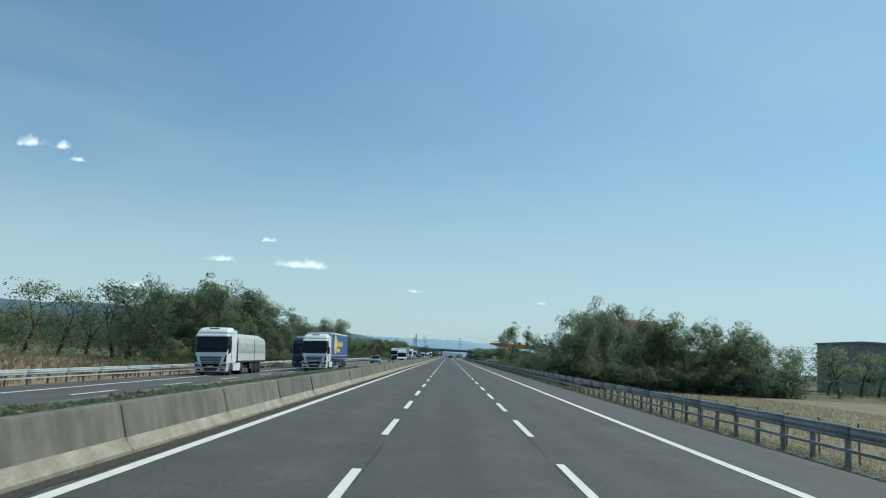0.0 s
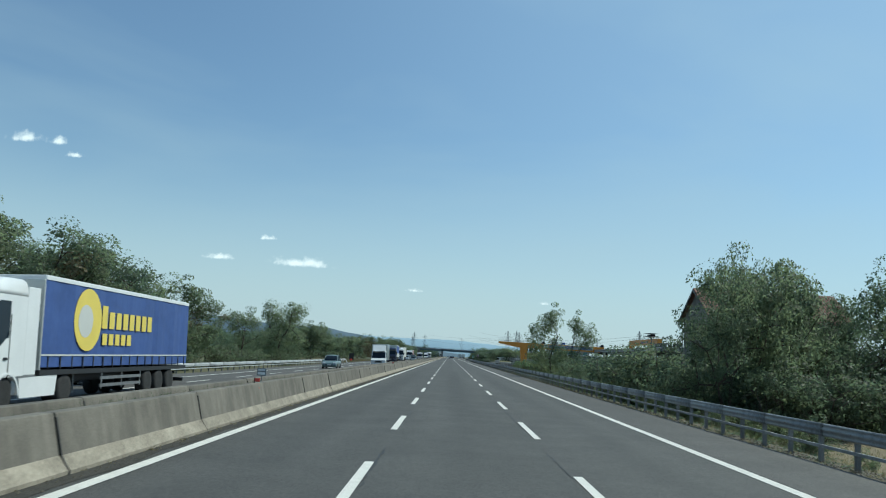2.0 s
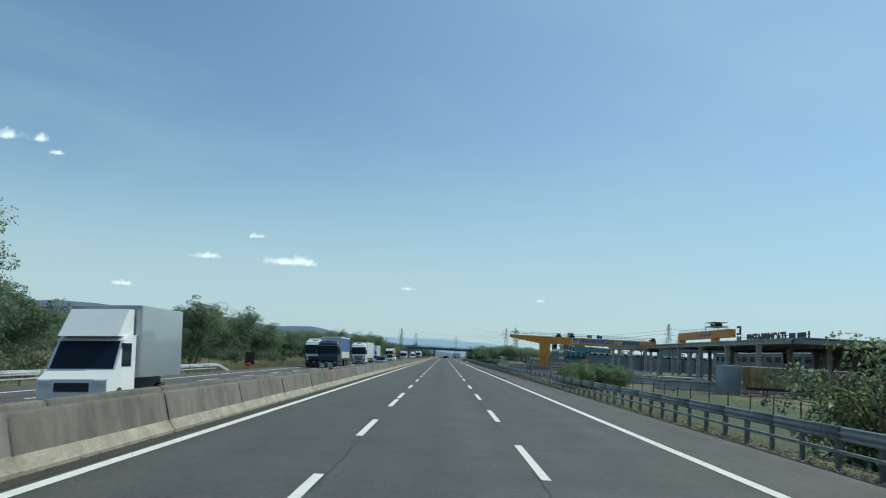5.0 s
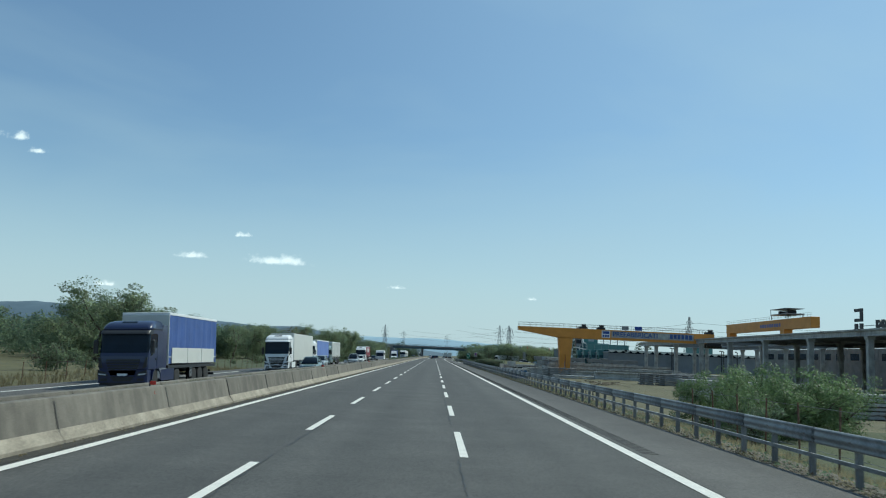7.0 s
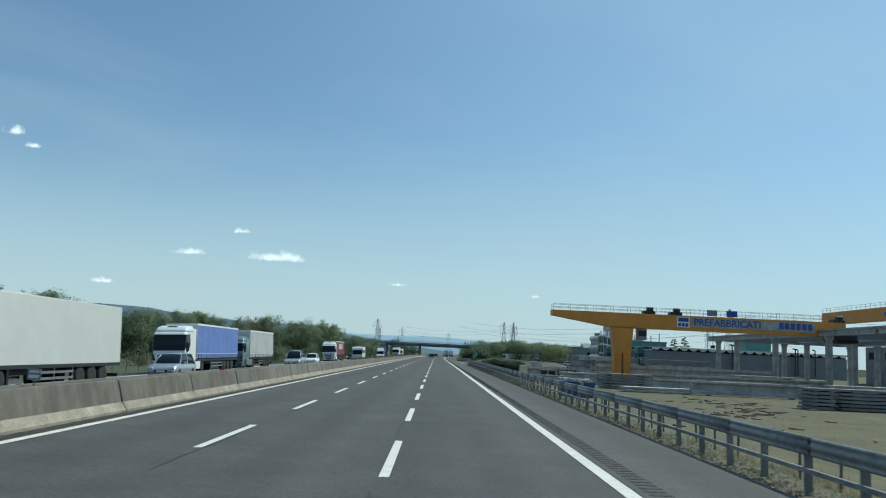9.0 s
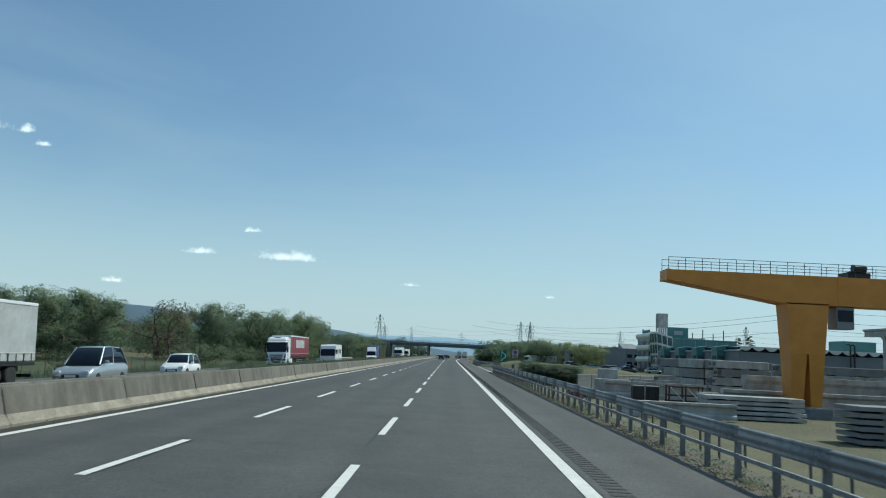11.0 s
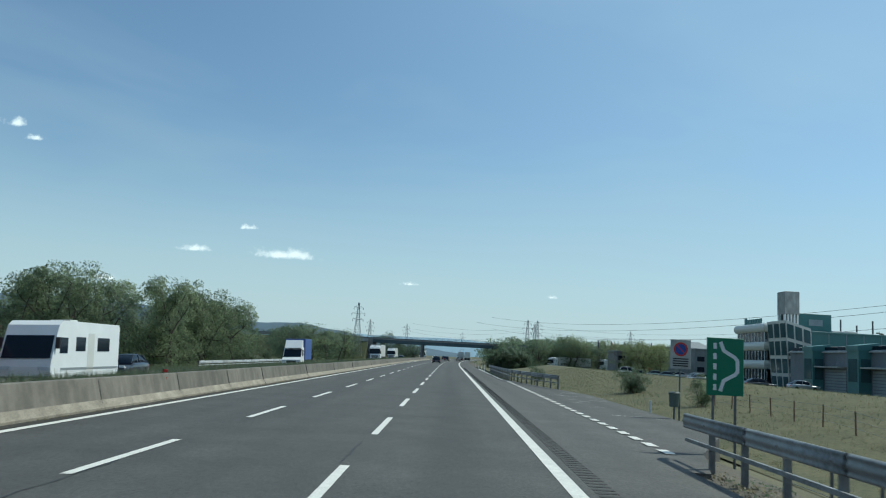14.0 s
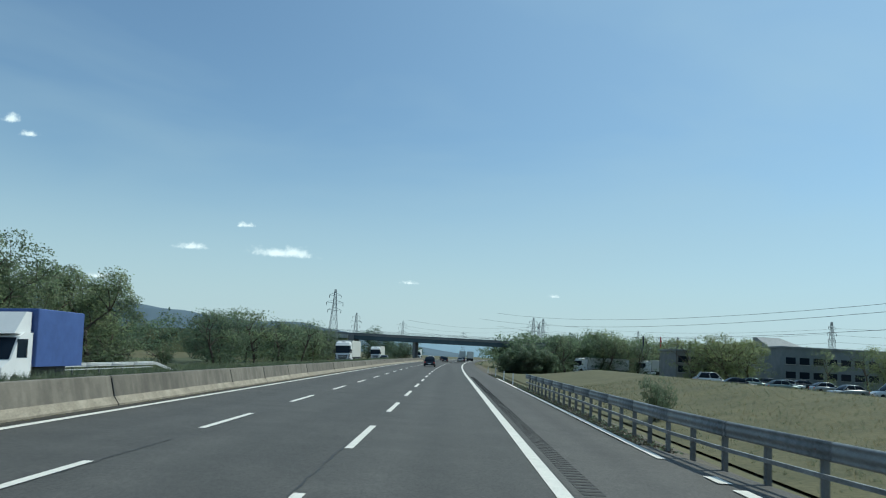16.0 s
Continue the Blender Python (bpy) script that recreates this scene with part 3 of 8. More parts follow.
# guard rails
def wave_profile(face, back_, z0, z1):
    """Three-wave beam section, open sheet with thickness."""
    n = 18
    front = []
    for i in range(n + 1):
        t = i / n
        roll = max(0.0, abs(t - 0.5) * 2 - 0.72) / 0.28
        front.append((face + (back_ - face) * (0.16 - 0.16 * math.cos(t * 4 * math.pi) + 0.68 * roll ** 2), z0 + (z1 - z0) * t))
    return front + [(x + 0.012 * (1 if back_ > face else -1), z) for x, z in reversed(front)]


def guard_rail(label, length=3.75, top=0.90, low=0.58, step=1.875, side=1, lower=True):
    e = thing("guard_rail", label, "guard rail", "guard rail sections")
    beam = Shape()
    beam.along_y(wave_profile(0.0, 0.075 * side, low, top), -0.06, length + 0.06)
    # near beam in the darker shaded tone, opposite beam in the sunlit one
    part("beam", beam, STEEL if side > 0 else STEEL_SUNLIT, e, "galvanised wave-profile beam", True)
    if lower:
        tube = Shape()
        tube.along_y([(0.05 * side, 0.29), (0.05 * side, 0.365), (0.11 * side, 0.365), (0.11 * side, 0.29)], 0, length)
        part("lower_rail", tube, STEEL if side > 0 else STEEL_SUNLIT, e, "thin lower rail")
    k = 0
    while k * step < length - 0.1:
        y = k * step + 0.3
        post = Shape()
        x0, x1 = sorted((0.12 * side, 0.22 * side))
        post.box(x0, x1, y, y + 0.012, -0.7, top - 0.05)
        post.box(x0, x0 + 0.012, y + 0.012, y + 0.12, -0.7, top - 0.05)
        post.box(x1 - 0.012, x1, y + 0.012, y + 0.12, -0.7, top - 0.05)
        b0, b1 = sorted((0.08 * side, 0.125 * side))
        post.box(b0, b1, y + 0.01, y + 0.11, low + 0.04, top - 0.04)
        p = part("post", post, POST, e, "galvanised channel post")
        bolt = Shape()
        bolt.tube((-0.004 * side, y + 0.06, (low + top) / 2), (0.09 * side, y + 0.06, (low + top) / 2), 0.018, None, 6)
        part("bolt", bolt, RUST, p)
        k += 1
    return e


rail = guard_rail("galvanised steel guard rail on channel posts beside the shoulder")
first = True
for k in range(-10, 117):
    y = 0.53 + 3.75 * k
    m = pose(10.78, y, 0.11 * min(1, max(0, (y - 330) / 50)))
    if first:
        rail.matrix_basis, first = m, False
    else:
        copy_thing(rail, m)
end = Shape()
end.loft([[(10.80, 439.2, 0.69), (10.88, 439.2, 0.69), (10.88, 439.2, 1.01), (10.80, 439.2, 1.01)], [(10.93, 439.7, 0.71), (11.0, 439.65, 0.71), (11.0, 439.65, 0.99), (10.93, 439.7, 0.99)]])
single("guard_rail_end", end, STEEL, "curved steel end piece of the guard rail", "guard rail")
for k, (x, y, turn) in enumerate([(13.4, 480.6, 9.5), (12.78, 484.3, 9.0), (12.20, 488.0, 7.5), (11.71, 491.7, 6.0), (11.32, 495.4, 3.0)] + [(11.12, 499.1 + 3.75 * i, 0) for i in range(10)]):
    m = pose(x, y, 0.10, 0, 0, turn)
    copy_thing(rail, m)

opp = guard_rail("galvanised guard rail behind the opposite hard shoulder", 4.5, 0.80, 0.50, 2.25, -1, True)
first = True
for k in list(range(-6, 52)) + list(range(112, 122)):
    y = 3.0 + 4.5 * k
    m = pose(-20.75, y, opp_z(-20.75))
    if first:
        opp.matrix_basis, first = m, False
    else:
        copy_thing(opp, m)

# sloping ends of the opposite guard rail
for y in (237.0, 552.0):
    ramp = Shape()
    z = opp_z(-20.75)
    ramp.loft([[(-20.76 - q * 0.03, y + q, z + h), (-20.83 - q * 0.03, y + q, z + h), (-20.83 - q * 0.03, y + q, z + h + 0.26), (-20.76 - q * 0.03, y + q, z + h + 0.26)] for q, h in ((0.0, 0.52), (1.0, 0.48), (5.5, -0.2), (6.0, -0.3))])
    single("guard_rail_end", ramp, STEEL_SUNLIT, "guard rail end piece sloping down to the ground", "guard rail")

# ---- trees and plants ----


def rnd_dir(r, up=0.0):
    while True:
        v = Vector((r.uniform(-1, 1), r.uniform(-1, 1), r.uniform(-1, 1)))
        if 0.05 < v.length < 1:
            v.normalize()
            v.z += up
            return v.normalized()


def leaf_card(s, p, d, size, r, out=None):
    """One leaf spray; out: the crown's outward direction, which softens its shading."""
    side = d.cross(rnd_dir(r)).normalized() * size * 0.5
    if out is not None:
        if side.cross(d).dot(out) < 0:
            side = -side
        s.n.extend([(out + rnd_dir(r) * 0.45).normalized()[:]] * 3)
    tip = d * size
    sag = Vector((0, 0, -0.18 * size))
    s.face(p - side, p + side, p + tip + sag)


def tree_meshes(seed, height, spread, clumps, leaf, per=46, stems=1, bare=0.30, clump_r=0.13, skirt=0.0, leaf_size=0):
    """Trunk with forking limbs, and a crown of leaf clumps round their tips."""
    r = random.Random(seed)
    wood, crown = Shape(), Shape()
    tips = []

    def grow(p, d, length, radius, depth):
        q = p
        n = 3 if depth < 2 else 2
        for i in range(n):
            d = (d + rnd_dir(r) * 0.16 + Vector((0, 0, 0.06))).normalized()
            nq = q + d * length / n
            ra, rb = radius * (1 - 0.45 * i / n), radius * (1 - 0.45 * (i + 1) / n)
            wood.tube(q, nq, ra, rb, (7, 5, 4, 3)[min(depth, 3)], depth == 0)
            q = nq
            if depth > 0 and i > 0:
                tips.append((q, depth))
        if depth >= (2 if height < 4 else 3) or radius < 0.015 * height * 0.12:
            tips.append((q, depth))
            return
        for k in range(r.randint(3, 4) if depth == 0 else r.randint(2, 3)):
            nd = (d * 0.55 + rnd_dir(r, 0.25) * spread).normalized()
            grow(q, nd, length * r.uniform(0.55, 0.8), radius * 0.52, depth + 1)

    for k in range(stems):
        a = r.uniform(0, 6.28)
        base = Vector((math.cos(a), math.sin(a), 0)) * (0.05 * k)
        grow(base - Vector((0, 0, 0.4)), Vector((0.2 * math.cos(a) * (stems > 1), 0.2 * math.sin(a) * (stems > 1), 1)).normalized(), height * bare * r.uniform(0.9, 1.1) + 0.4, height * 0.017 / stems ** 0.4, 0)
    top = max(t[0].z for t in tips)
    scale = (height - 0.06 * height) / top
    wood.v = [(x * scale, y * scale, z * scale) for x, y, z in wood.v]
    tips = [t[0] * scale for t in tips]
    r.shuffle(tips)
    cr = height * clump_r
    size = leaf_size or height * 0.024
    for i in range(clumps):
        c = tips[i % len(tips)] + rnd_dir(r) * cr * (0.3 if i < len(tips) else 0.9)
        if c.z < height * 0.1:
            c.z = height * r.uniform(0.1, 0.25)
        if r.random() < skirt:
            a_, d_ = r.uniform(0, 6.28), height * spread * r.uniform(0.05, 0.30)
            c = Vector((math.cos(a_) * d_, math.sin(a_) * d_, height * r.uniform(0.04, 0.42)))
        q = cr * r.uniform(0.45, 1.0)
        for j in range(per):
            o = rnd_dir(r)
            o = Vector((o.x * q * 1.15, o.y * q * 1.15, o.z * q * 0.7)) * r.uniform(0.35, 1.0) ** 0.5
            leaf_card(crown, c + o, (o.normalized() + rnd_dir(r) * 0.9).normalized(), size * r.uniform(0.7, 1.4), r, (o.normalized() + Vector((c.x, c.y, c.z - height * 0.5)).normalized() * 0.6 + Vector((0, 0, 0.25))).normalized())
    return mesh_of("trunk", wood, BARK, True), mesh_of("crown", crown, leaf)


KINDS = {}


def plant_kind(kind, seed, height, spread, clumps, leaf, **k):
    KINDS[kind] = (tree_meshes(seed, height, spread, clumps, leaf, **k), height)


plant_kind("broad_a", 3, 10, 0.85, 110, LEAF, per=110, bare=0.22, skirt=0.2, leaf_size=0.145)
plant_kind("broad_b", 5, 10, 0.95, 118, LEAF, per=105, stems=2, bare=0.2, skirt=0.28, leaf_size=0.145)
plant_kind("broad_c", 8, 10, 0.8, 105, LEAF_DARK, per=110, bare=0.2, skirt=0.3, leaf_size=0.145)
plant_kind("acacia", 11, 10, 1.15, 118, LEAF, per=110, stems=2, bare=0.24, skirt=0.22, leaf_size=0.16)
plant_kind("airy", 14, 10, 0.8, 84, LEAF, per=95, bare=0.34, clump_r=0.105, leaf_size=0.14)
plant_kind("pale", 17, 10, 0.75, 80, LEAF_PALE, per=80, stems=3, bare=0.2, clump_r=0.14, skirt=0.25, leaf_size=0.17)
plant_kind("dry", 21, 10, 0.7, 44, LEAF_DRY, per=50, bare=0.3, clump_r=0.09, leaf_size=0.17)
plant_kind("far_a", 31, 10, 0.9, 64, LEAF_DARK, per=30, bare=0.2, clump_r=0.18, skirt=0.38)
plant_kind("far_b", 33, 10, 0.8, 64, LEAF, per=30, bare=0.2, clump_r=0.17, skirt=0.3)
plant_kind("far_c", 35, 10, 0.7, 46, LEAF_DRY, per=28, bare=0.2, clump_r=0.15, skirt=0.3)
plant_kind("bush", 25, 3, 1.2, 64, LEAF, per=74, stems=5, bare=0.14, clump_r=0.2, skirt=0.3, leaf_size=0.085)
plant_kind("bush_dark", 27, 3, 1.2, 68, LEAF_DARK, per=74, stems=5, bare=0.12, clump_r=0.22, skirt=0.4, leaf_size=0.09)
plant_kind("bush_pale", 29, 3, 1.25, 66, LEAF_PALE, per=74, stems=6, bare=0.14, clump_r=0.19, skirt=0.25, leaf_size=0.08)
plant_kind("feathery", 41, 3, 1.15, 150, LEAF_FRESH, per=105, stems=4, bare=0.14, clump_r=0.17, skirt=0.3, leaf_size=0.065)
plant_kind("hedge", 45, 2.4, 1.1, 90, LEAF_HEDGE, per=120, stems=6, bare=0.1, clump_r=0.22, skirt=0.5, leaf_size=0.085)
plant_kind("dome", 43, 6, 1.15, 150, LEAF_DARK, per=120, stems=5, bare=0.12, clump_r=0.15, skirt=0.55, leaf_size=0.15)
plant_kind("far_bush", 37, 3, 1.2, 46, LEAF, per=34, stems=4, bare=0.14, clump_r=0.22, skirt=0.4, leaf_size=0.13)
ISBUSH = ("dome", "hedge", "feathery", "bush", "bush_dark", "bush_pale", "far_bush")
PLANT_LABEL = {"dome": "dense dark green dome-shaped shrub beside the motorway", "broad_a": "leafy green roadside tree with a broad crown", "broad_b": "green two-stemmed roadside tree with a dense crown", "broad_c": "dark green roadside tree",
               "acacia": "wide feathery false acacia tree", "airy": "slender tree with an open airy crown", "pale": "pale yellow-green leafy tree", "dry": "half-bare tree with dry brownish leaves",
               "far_a": "dark green tree in a distant tree line", "far_b": "green tree in a distant tree line", "far_c": "brownish tree in a distant tree line",
               "hedge": "dense dark green hedge plant behind the guard rail", "feathery": "tall feathery fresh green shrub below the guard rail", "far_bush": "green shrub beyond the opposite carriageway", "bush": "green wild shrub beside the motorway", "bush_dark": "dense dark green shrub beside the motorway", "bush_pale": "pale feathery green shrub beside the motorway"}
prng = random.Random(77)


def plant(kind, x, y, height, wide=1.0, z=None, group=""):
    (wood, crown), h0 = KINDS[kind]
    k = height / h0
    m = pose(x, y, ground_z(x, y) - 0.05 if z is None else z, 0, 0, prng.uniform(0, 360)) @ Matrix.Diagonal((k * wide, k * wide, k, 1))
    bush = kind in ISBUSH
    e = thing("shrub" if bush else "tree", PLANT_LABEL[kind], "shrub" if bush else "tree", group, "", m)
    for name, me in (("trunk", wood), ("crown", crown)):
        o = new(name, me)
        o.parent = e
    return e


def band(kinds, x0, x1, y0, y1, n, h0, h1, group, w=1.0):
    """Trees scattered over a strip."""
    for i in range(n):
        plant(prng.choice(kinds), prng.uniform(x0, x1), y0 + (y1 - y0) * (i + prng.uniform(0.1, 0.9)) / n, prng.uniform(h0, h1), w * prng.uniform(0.85, 1.2), None, group)


MIX = ("broad_a", "broad_b", "broad_c", "acacia", "broad_a", "dry")
FAR = ("far_a", "far_b", "far_a", "far_b", "far_a", "far_b", "far_a", "far_c")
# left side
band(MIX, -40, -31, 107, 163, 15, 9, 12, "trees behind the opposite guard rail")
band(("far_a", "far_b"), -60, -42, 112, 182, 14, 9, 12, "trees behind the opposite guard rail")
plant("acacia", -38, 136, 14.0, 1.0)
plant("airy", -36, 128, 13.2, 1.0)
band(FAR, -125, -66, 128, 230, 26, 5.8, 7.8, "trees behind the straw field", 1.2)
plant("bush_pale", -29, 92, 3.4)
band(("far_bush",), -28, -24, 60, 104, 8, 1.2, 2.0, "shrubs behind the opposite guard rail")
band(("far_bush",), -30, -25, 108, 215, 22, 2.0, 4.0, "shrubs behind the opposite guard rail")
plant("airy", -28.5, 153, 9.8, 1.1)
plant("broad_a", -27.5, 198, 10.4, 0.9)
plant("broad_c", -30, 206, 10.2, 0.9)
plant("dry", -36, 188, 8.4)
plant("dry", -34, 170, 8.2, 0.8)
plant("dry", -32.5, 176, 7.4, 0.7)
plant("broad_b", -30, 185, 8.6, 0.8)
plant("acacia", -33, 216, 7.5, 1.2)
band(FAR, -150, -80, 290, 480, 34, 8, 10, "far tree line behind the meadow", 1.2)
band(FAR, -84, -58, 385, 560, 34, 7.5, 9.5, "far tree line behind the meadow", 1.15)
plant("acacia", -47, 338, 12.4, 1.25)
plant("acacia", -51, 345, 11.5, 1.25)
plant("acacia", -56, 352, 10.5, 1.2)
for x, y, h in ((-57, 366, 12.2), (-53, 373, 11.2), (-60, 376, 12.4), (-63, 386, 11.6), (-66, 372, 12.0)):
    plant("broad_c", x, y, h, 1.1, None, "trees behind the acacias")
band(("far_a", "broad_c", "far_b", "broad_a"), -56, -44, 376, 440, 20, 7.2, 9.2, "trees of the dark wood")
plant("broad_b", -36, 277, 9.0, 1.1)
plant("airy", -34.8, 276, 9.6, 1.2)
plant("broad_b", -42, 284, 8.2, 1.2)
band(("far_bush",), -52, -34, 268, 352, 12, 2, 4, "shrubs under the acacias")
band(("far_bush",), -34, -26, 290, 420, 7, 1.2, 2.4, "shrubs on the verge")
band(("broad_b", "dry", "broad_a", "far_c", "broad_c"), -48, -36, 430, 492, 13, 7.8, 9.6, "trees beside the far carriageway")
plant("broad_a", -40, 485.5, 10.6)
plant("broad_b", -33.5, 500, 10.5, 0.9)
plant("broad_a", -26.8, 516, 10.4, 0.8)
plant("acacia", -45, 528, 13.0)
plant("acacia", -36, 546, 13.0, 0.9)
plant("acacia", -33, 533, 10.8, 0.85)
plant("broad_b", -30.5, 539, 11.0, 0.9)
band(("broad_a", "broad_b", "acacia", "broad_c"), -40, -30, 500, 582, 13, 8.4, 10.8, "trees beside the far carriageway")
band(("far_bush",), -36, -27, 436, 585, 20, 2.2, 4.2, "shrubs beside the far carriageway")
band(("broad_c", "far_b", "far_a"), -33, -25.5, 586, 715, 22, 7.2, 9.2, "trees beside the far carriageway")
band(("far_a", "far_b", "far_bush"), -50, -26, 640, 716, 18, 5, 9, "trees on the bridge approach")
# right side
for i, (x, y, h) in enumerate(((17.4, 109.5, 7.6), (20.2, 113, 10.6), (22.8, 117, 10.6), (25.2, 114, 9.6), (28.1, 114, 11.0), (30.8, 113, 9.6), (33.6, 112, 11.0), (36, 112.5, 9.4), (38.2, 112, 10.4), (41.5, 112, 9.8), (44.2, 113, 8.3), (47.5, 114, 6.4), (28, 123, 9.4), (32, 121, 9.0), (37, 122, 9.2), (43, 121, 8.0), (25, 131, 8.4))):
    plant(("broad_b", "acacia", "broad_a", "acacia", "broad_c")[i % 5], x, y, h, prng.uniform(0.68, 0.86), None, "trees beside the guard rail")
plant("broad_b", 26.8, 127.5, 13.6, 0.6, None, "trees beside the guard rail")
band(("far_b", "far_a"), 49, 92, 124, 150, 14, 7.2, 8.8, "trees behind the dry field", 1.2)
for i in range(16):
    plant(("bush", "bush_dark")[i % 2], 19.5 + 1.9 * i, 106.8 + prng.uniform(-0.6, 1.0) + max(0, i - 11) * 1.5, prng.uniform(3.2, 5.0), 1.15, None, "undergrowth behind the dry grass")
band(("bush_dark", "bush", "bush"), 15.6, 20.5, 106, 148, 22, 3.4, 5.2, "undergrowth beside the guard rail", 1.1)
plant("airy", 14.5, 166, 9.9, 0.85)
plant("airy", 17.0, 167, 9.4, 0.75)
band(("bush", "bush_dark"), 20.0, 22.8, 128, 146, 11, 3.4, 4.6, "undergrowth against the old house")
band(("bush", "bush_pale", "bush_dark"), 15, 23, 142, 186, 17, 2.8, 4.4, "undergrowth beside the guard rail")
band(("bush", "bush_pale"), 24, 44, 150, 200, 12, 3.2, 4.8, "undergrowth beside the guard rail")
band(("bush", "bush_pale"), 13.2, 14.8, 104, 164, 16, 1.2, 2.0, "creepers along the guard rail")
band(("bush", "bush_pale"), 12.6, 16, 84, 108, 12, 0.8, 1.5, "low growth along the guard rail")
for x, y, h, w in ((18.4, 254.5, 2.8, 1.05), (20.6, 256.5, 3.2, 1.1), (22.6, 258.5, 3.2, 1.1), (24.6, 260, 2.9, 1.0), (20.8, 261, 3.1, 1.0), (17.0, 252.5, 1.9, 0.9), (19.2, 263, 3.0, 1.1)):
    plant("feathery", x, y, h, w, None, "feathery shrubs below the guard rail")
plant("bush_dark", 16.4, 251, 1.9)
band(("hedge",), 15.7, 20.7, 433.0, 436.2, 30, 2.25, 2.5, "dark hedge behind the guard rail", 1.2)
plant("bush", 20.1, 468.5, 1.9, 0.75, mound_z(20.1, 468.5) - 0.05)
plant("bush_dark", 19.8, 485.4, 2.3, 0.85, -0.25)
plant("bush_dark", 20.3, 486.2, 2.0, 0.8, -0.25)
plant("bush_dark", 15.9, 519, 2.2, 0.55, -0.5)
plant("bush_dark", 16.4, 519.8, 1.8, 0.5, -0.5)
for x, y, h in ((18.2, 652, 5.4), (20.6, 653, 6.6), (23.4, 656, 6.8), (26, 657, 6.0), (22, 661, 6.4), (24.6, 662, 6.0), (20.5, 657, 6.4)):
    plant("dome", x, y, h, 1.0)
band(("far_a", "far_b"), 30, 48, 680, 760, 12, 9, 11.5, "trees beyond the bridge", 1.1)
band(("far_b", "far_a"), 30, 98, 688, 720, 26, 8, 10.5, "trees beyond the car park", 1.15)
band(("pale",), 49, 64, 614, 634, 8, 7.0, 9.0, "pale trees beside the car park")
band(("pale", "far_b"), 74, 92, 612, 636, 5, 7, 8.5, "pale trees beside the car park")


def far_wood(name, label, x0, x1, y0, y1, n, h0, h1, material, seed):
    """Distant trees as one sheet of leaf sprays."""
    r = np.random.RandomState(seed)
    s = Shape()
    quad = []
    for i in range(n):
        x, y, h = r.uniform(x0, x1), r.uniform(y0, y1), r.uniform(h0, h1)
        z = ground_z(x, y)
        k = 26
        cc = r.normal(0, 1, (k, 3)) * np.array([h * 0.17, h * 0.17, h * 0.2]) + np.array([x, y, z + h * 0.52])
        cc[:, 2] = np.clip(cc[:, 2], z + 0.1 * h, z + 0.93 * h)
        p = (cc[:, None, :] + r.normal(0, 1, (k, 15, 3)) * np.array([h * 0.065, h * 0.065, h * 0.045])).reshape(-1, 3)
        d = r.normal(0, 1, p.shape)
        d *= (0.034 * h * r.uniform(0.8, 1.5, (len(p), 1))) / np.linalg.norm(d, axis=1)[:, None]
        e = np.cross(d, r.normal(0, 1, p.shape))
        e *= (0.03 * h) / np.linalg.norm(e, axis=1)[:, None]
        quad.append(np.stack([p - e, p + e, p + d], 1).reshape(-1, 3))
    v = np.concatenate(quad)
    s.v = [tuple(q) for q in v.tolist()]
    s.f = [(i, i + 1, i + 2) for i in range(0, len(v), 3)]
    return single(name, s, material, label, "woods", kind="stuff")


far_wood("far_woods", "distant dark green tree line on the plain", -110, -52, 600, 900, 70, 8.5, 11.5, LEAF_DARK, 1)
far_wood("far_woods", "distant green trees beyond the car park", 52, 130, 720, 900, 70, 9, 12, LEAF, 2)
far_wood("far_woods", "distant trees on the plain beyond the bridge", 30, 160, 900, 1200, 70, 9, 12, LEAF_DARK, 3)
far_wood("far_woods", "distant trees on the plain beyond the bridge", -160, -20, 900, 1250, 90, 9, 12, LEAF_DARK, 4)
far_wood("far_woods", "distant tree line across the meadow", -190, -90, 270, 620, 90, 8.5, 10.5, LEAF_DARK, 5)
far_wood("far_woods", "low tree line beyond the straw field", -150, -70, 190, 262, 70, 5.0, 7.5, LEAF_DARK, 12)
far_wood("far_woods", "dark tree row at the end of the meadow", -92, -64, 268, 366, 90, 6.2, 8.2, LEAF_DARK, 13)
far_wood("far_woods", "dense dark wood beside the far carriageway", -64, -48, 384, 452, 70, 6.5, 8.6, LEAF_DARK, 14)
far_wood("far_woods", "dense dark tree line behind the meadow", -100, -68, 360, 660, 190, 7.0, 9.5, LEAF_DARK, 6)
far_wood("far_woods", "dense tree line at the far side of the meadow", -135, -92, 215, 400, 130, 7.5, 10.5, LEAF_DARK, 7)
far_wood("far_woods", "dark undergrowth under the far tree line", -92, -66, 350, 660, 150, 2.5, 4.0, LEAF_DARK, 9)
far_wood("far_woods", "dark trees beside the bridge approach", 20, 52, 690, 770, 60, 8.5, 11.5, LEAF_DARK, 10)
far_wood("far_woods", "dark trees behind the lorry park", 44, 112, 720, 760, 70, 8.5, 11.0, LEAF_DARK, 11)


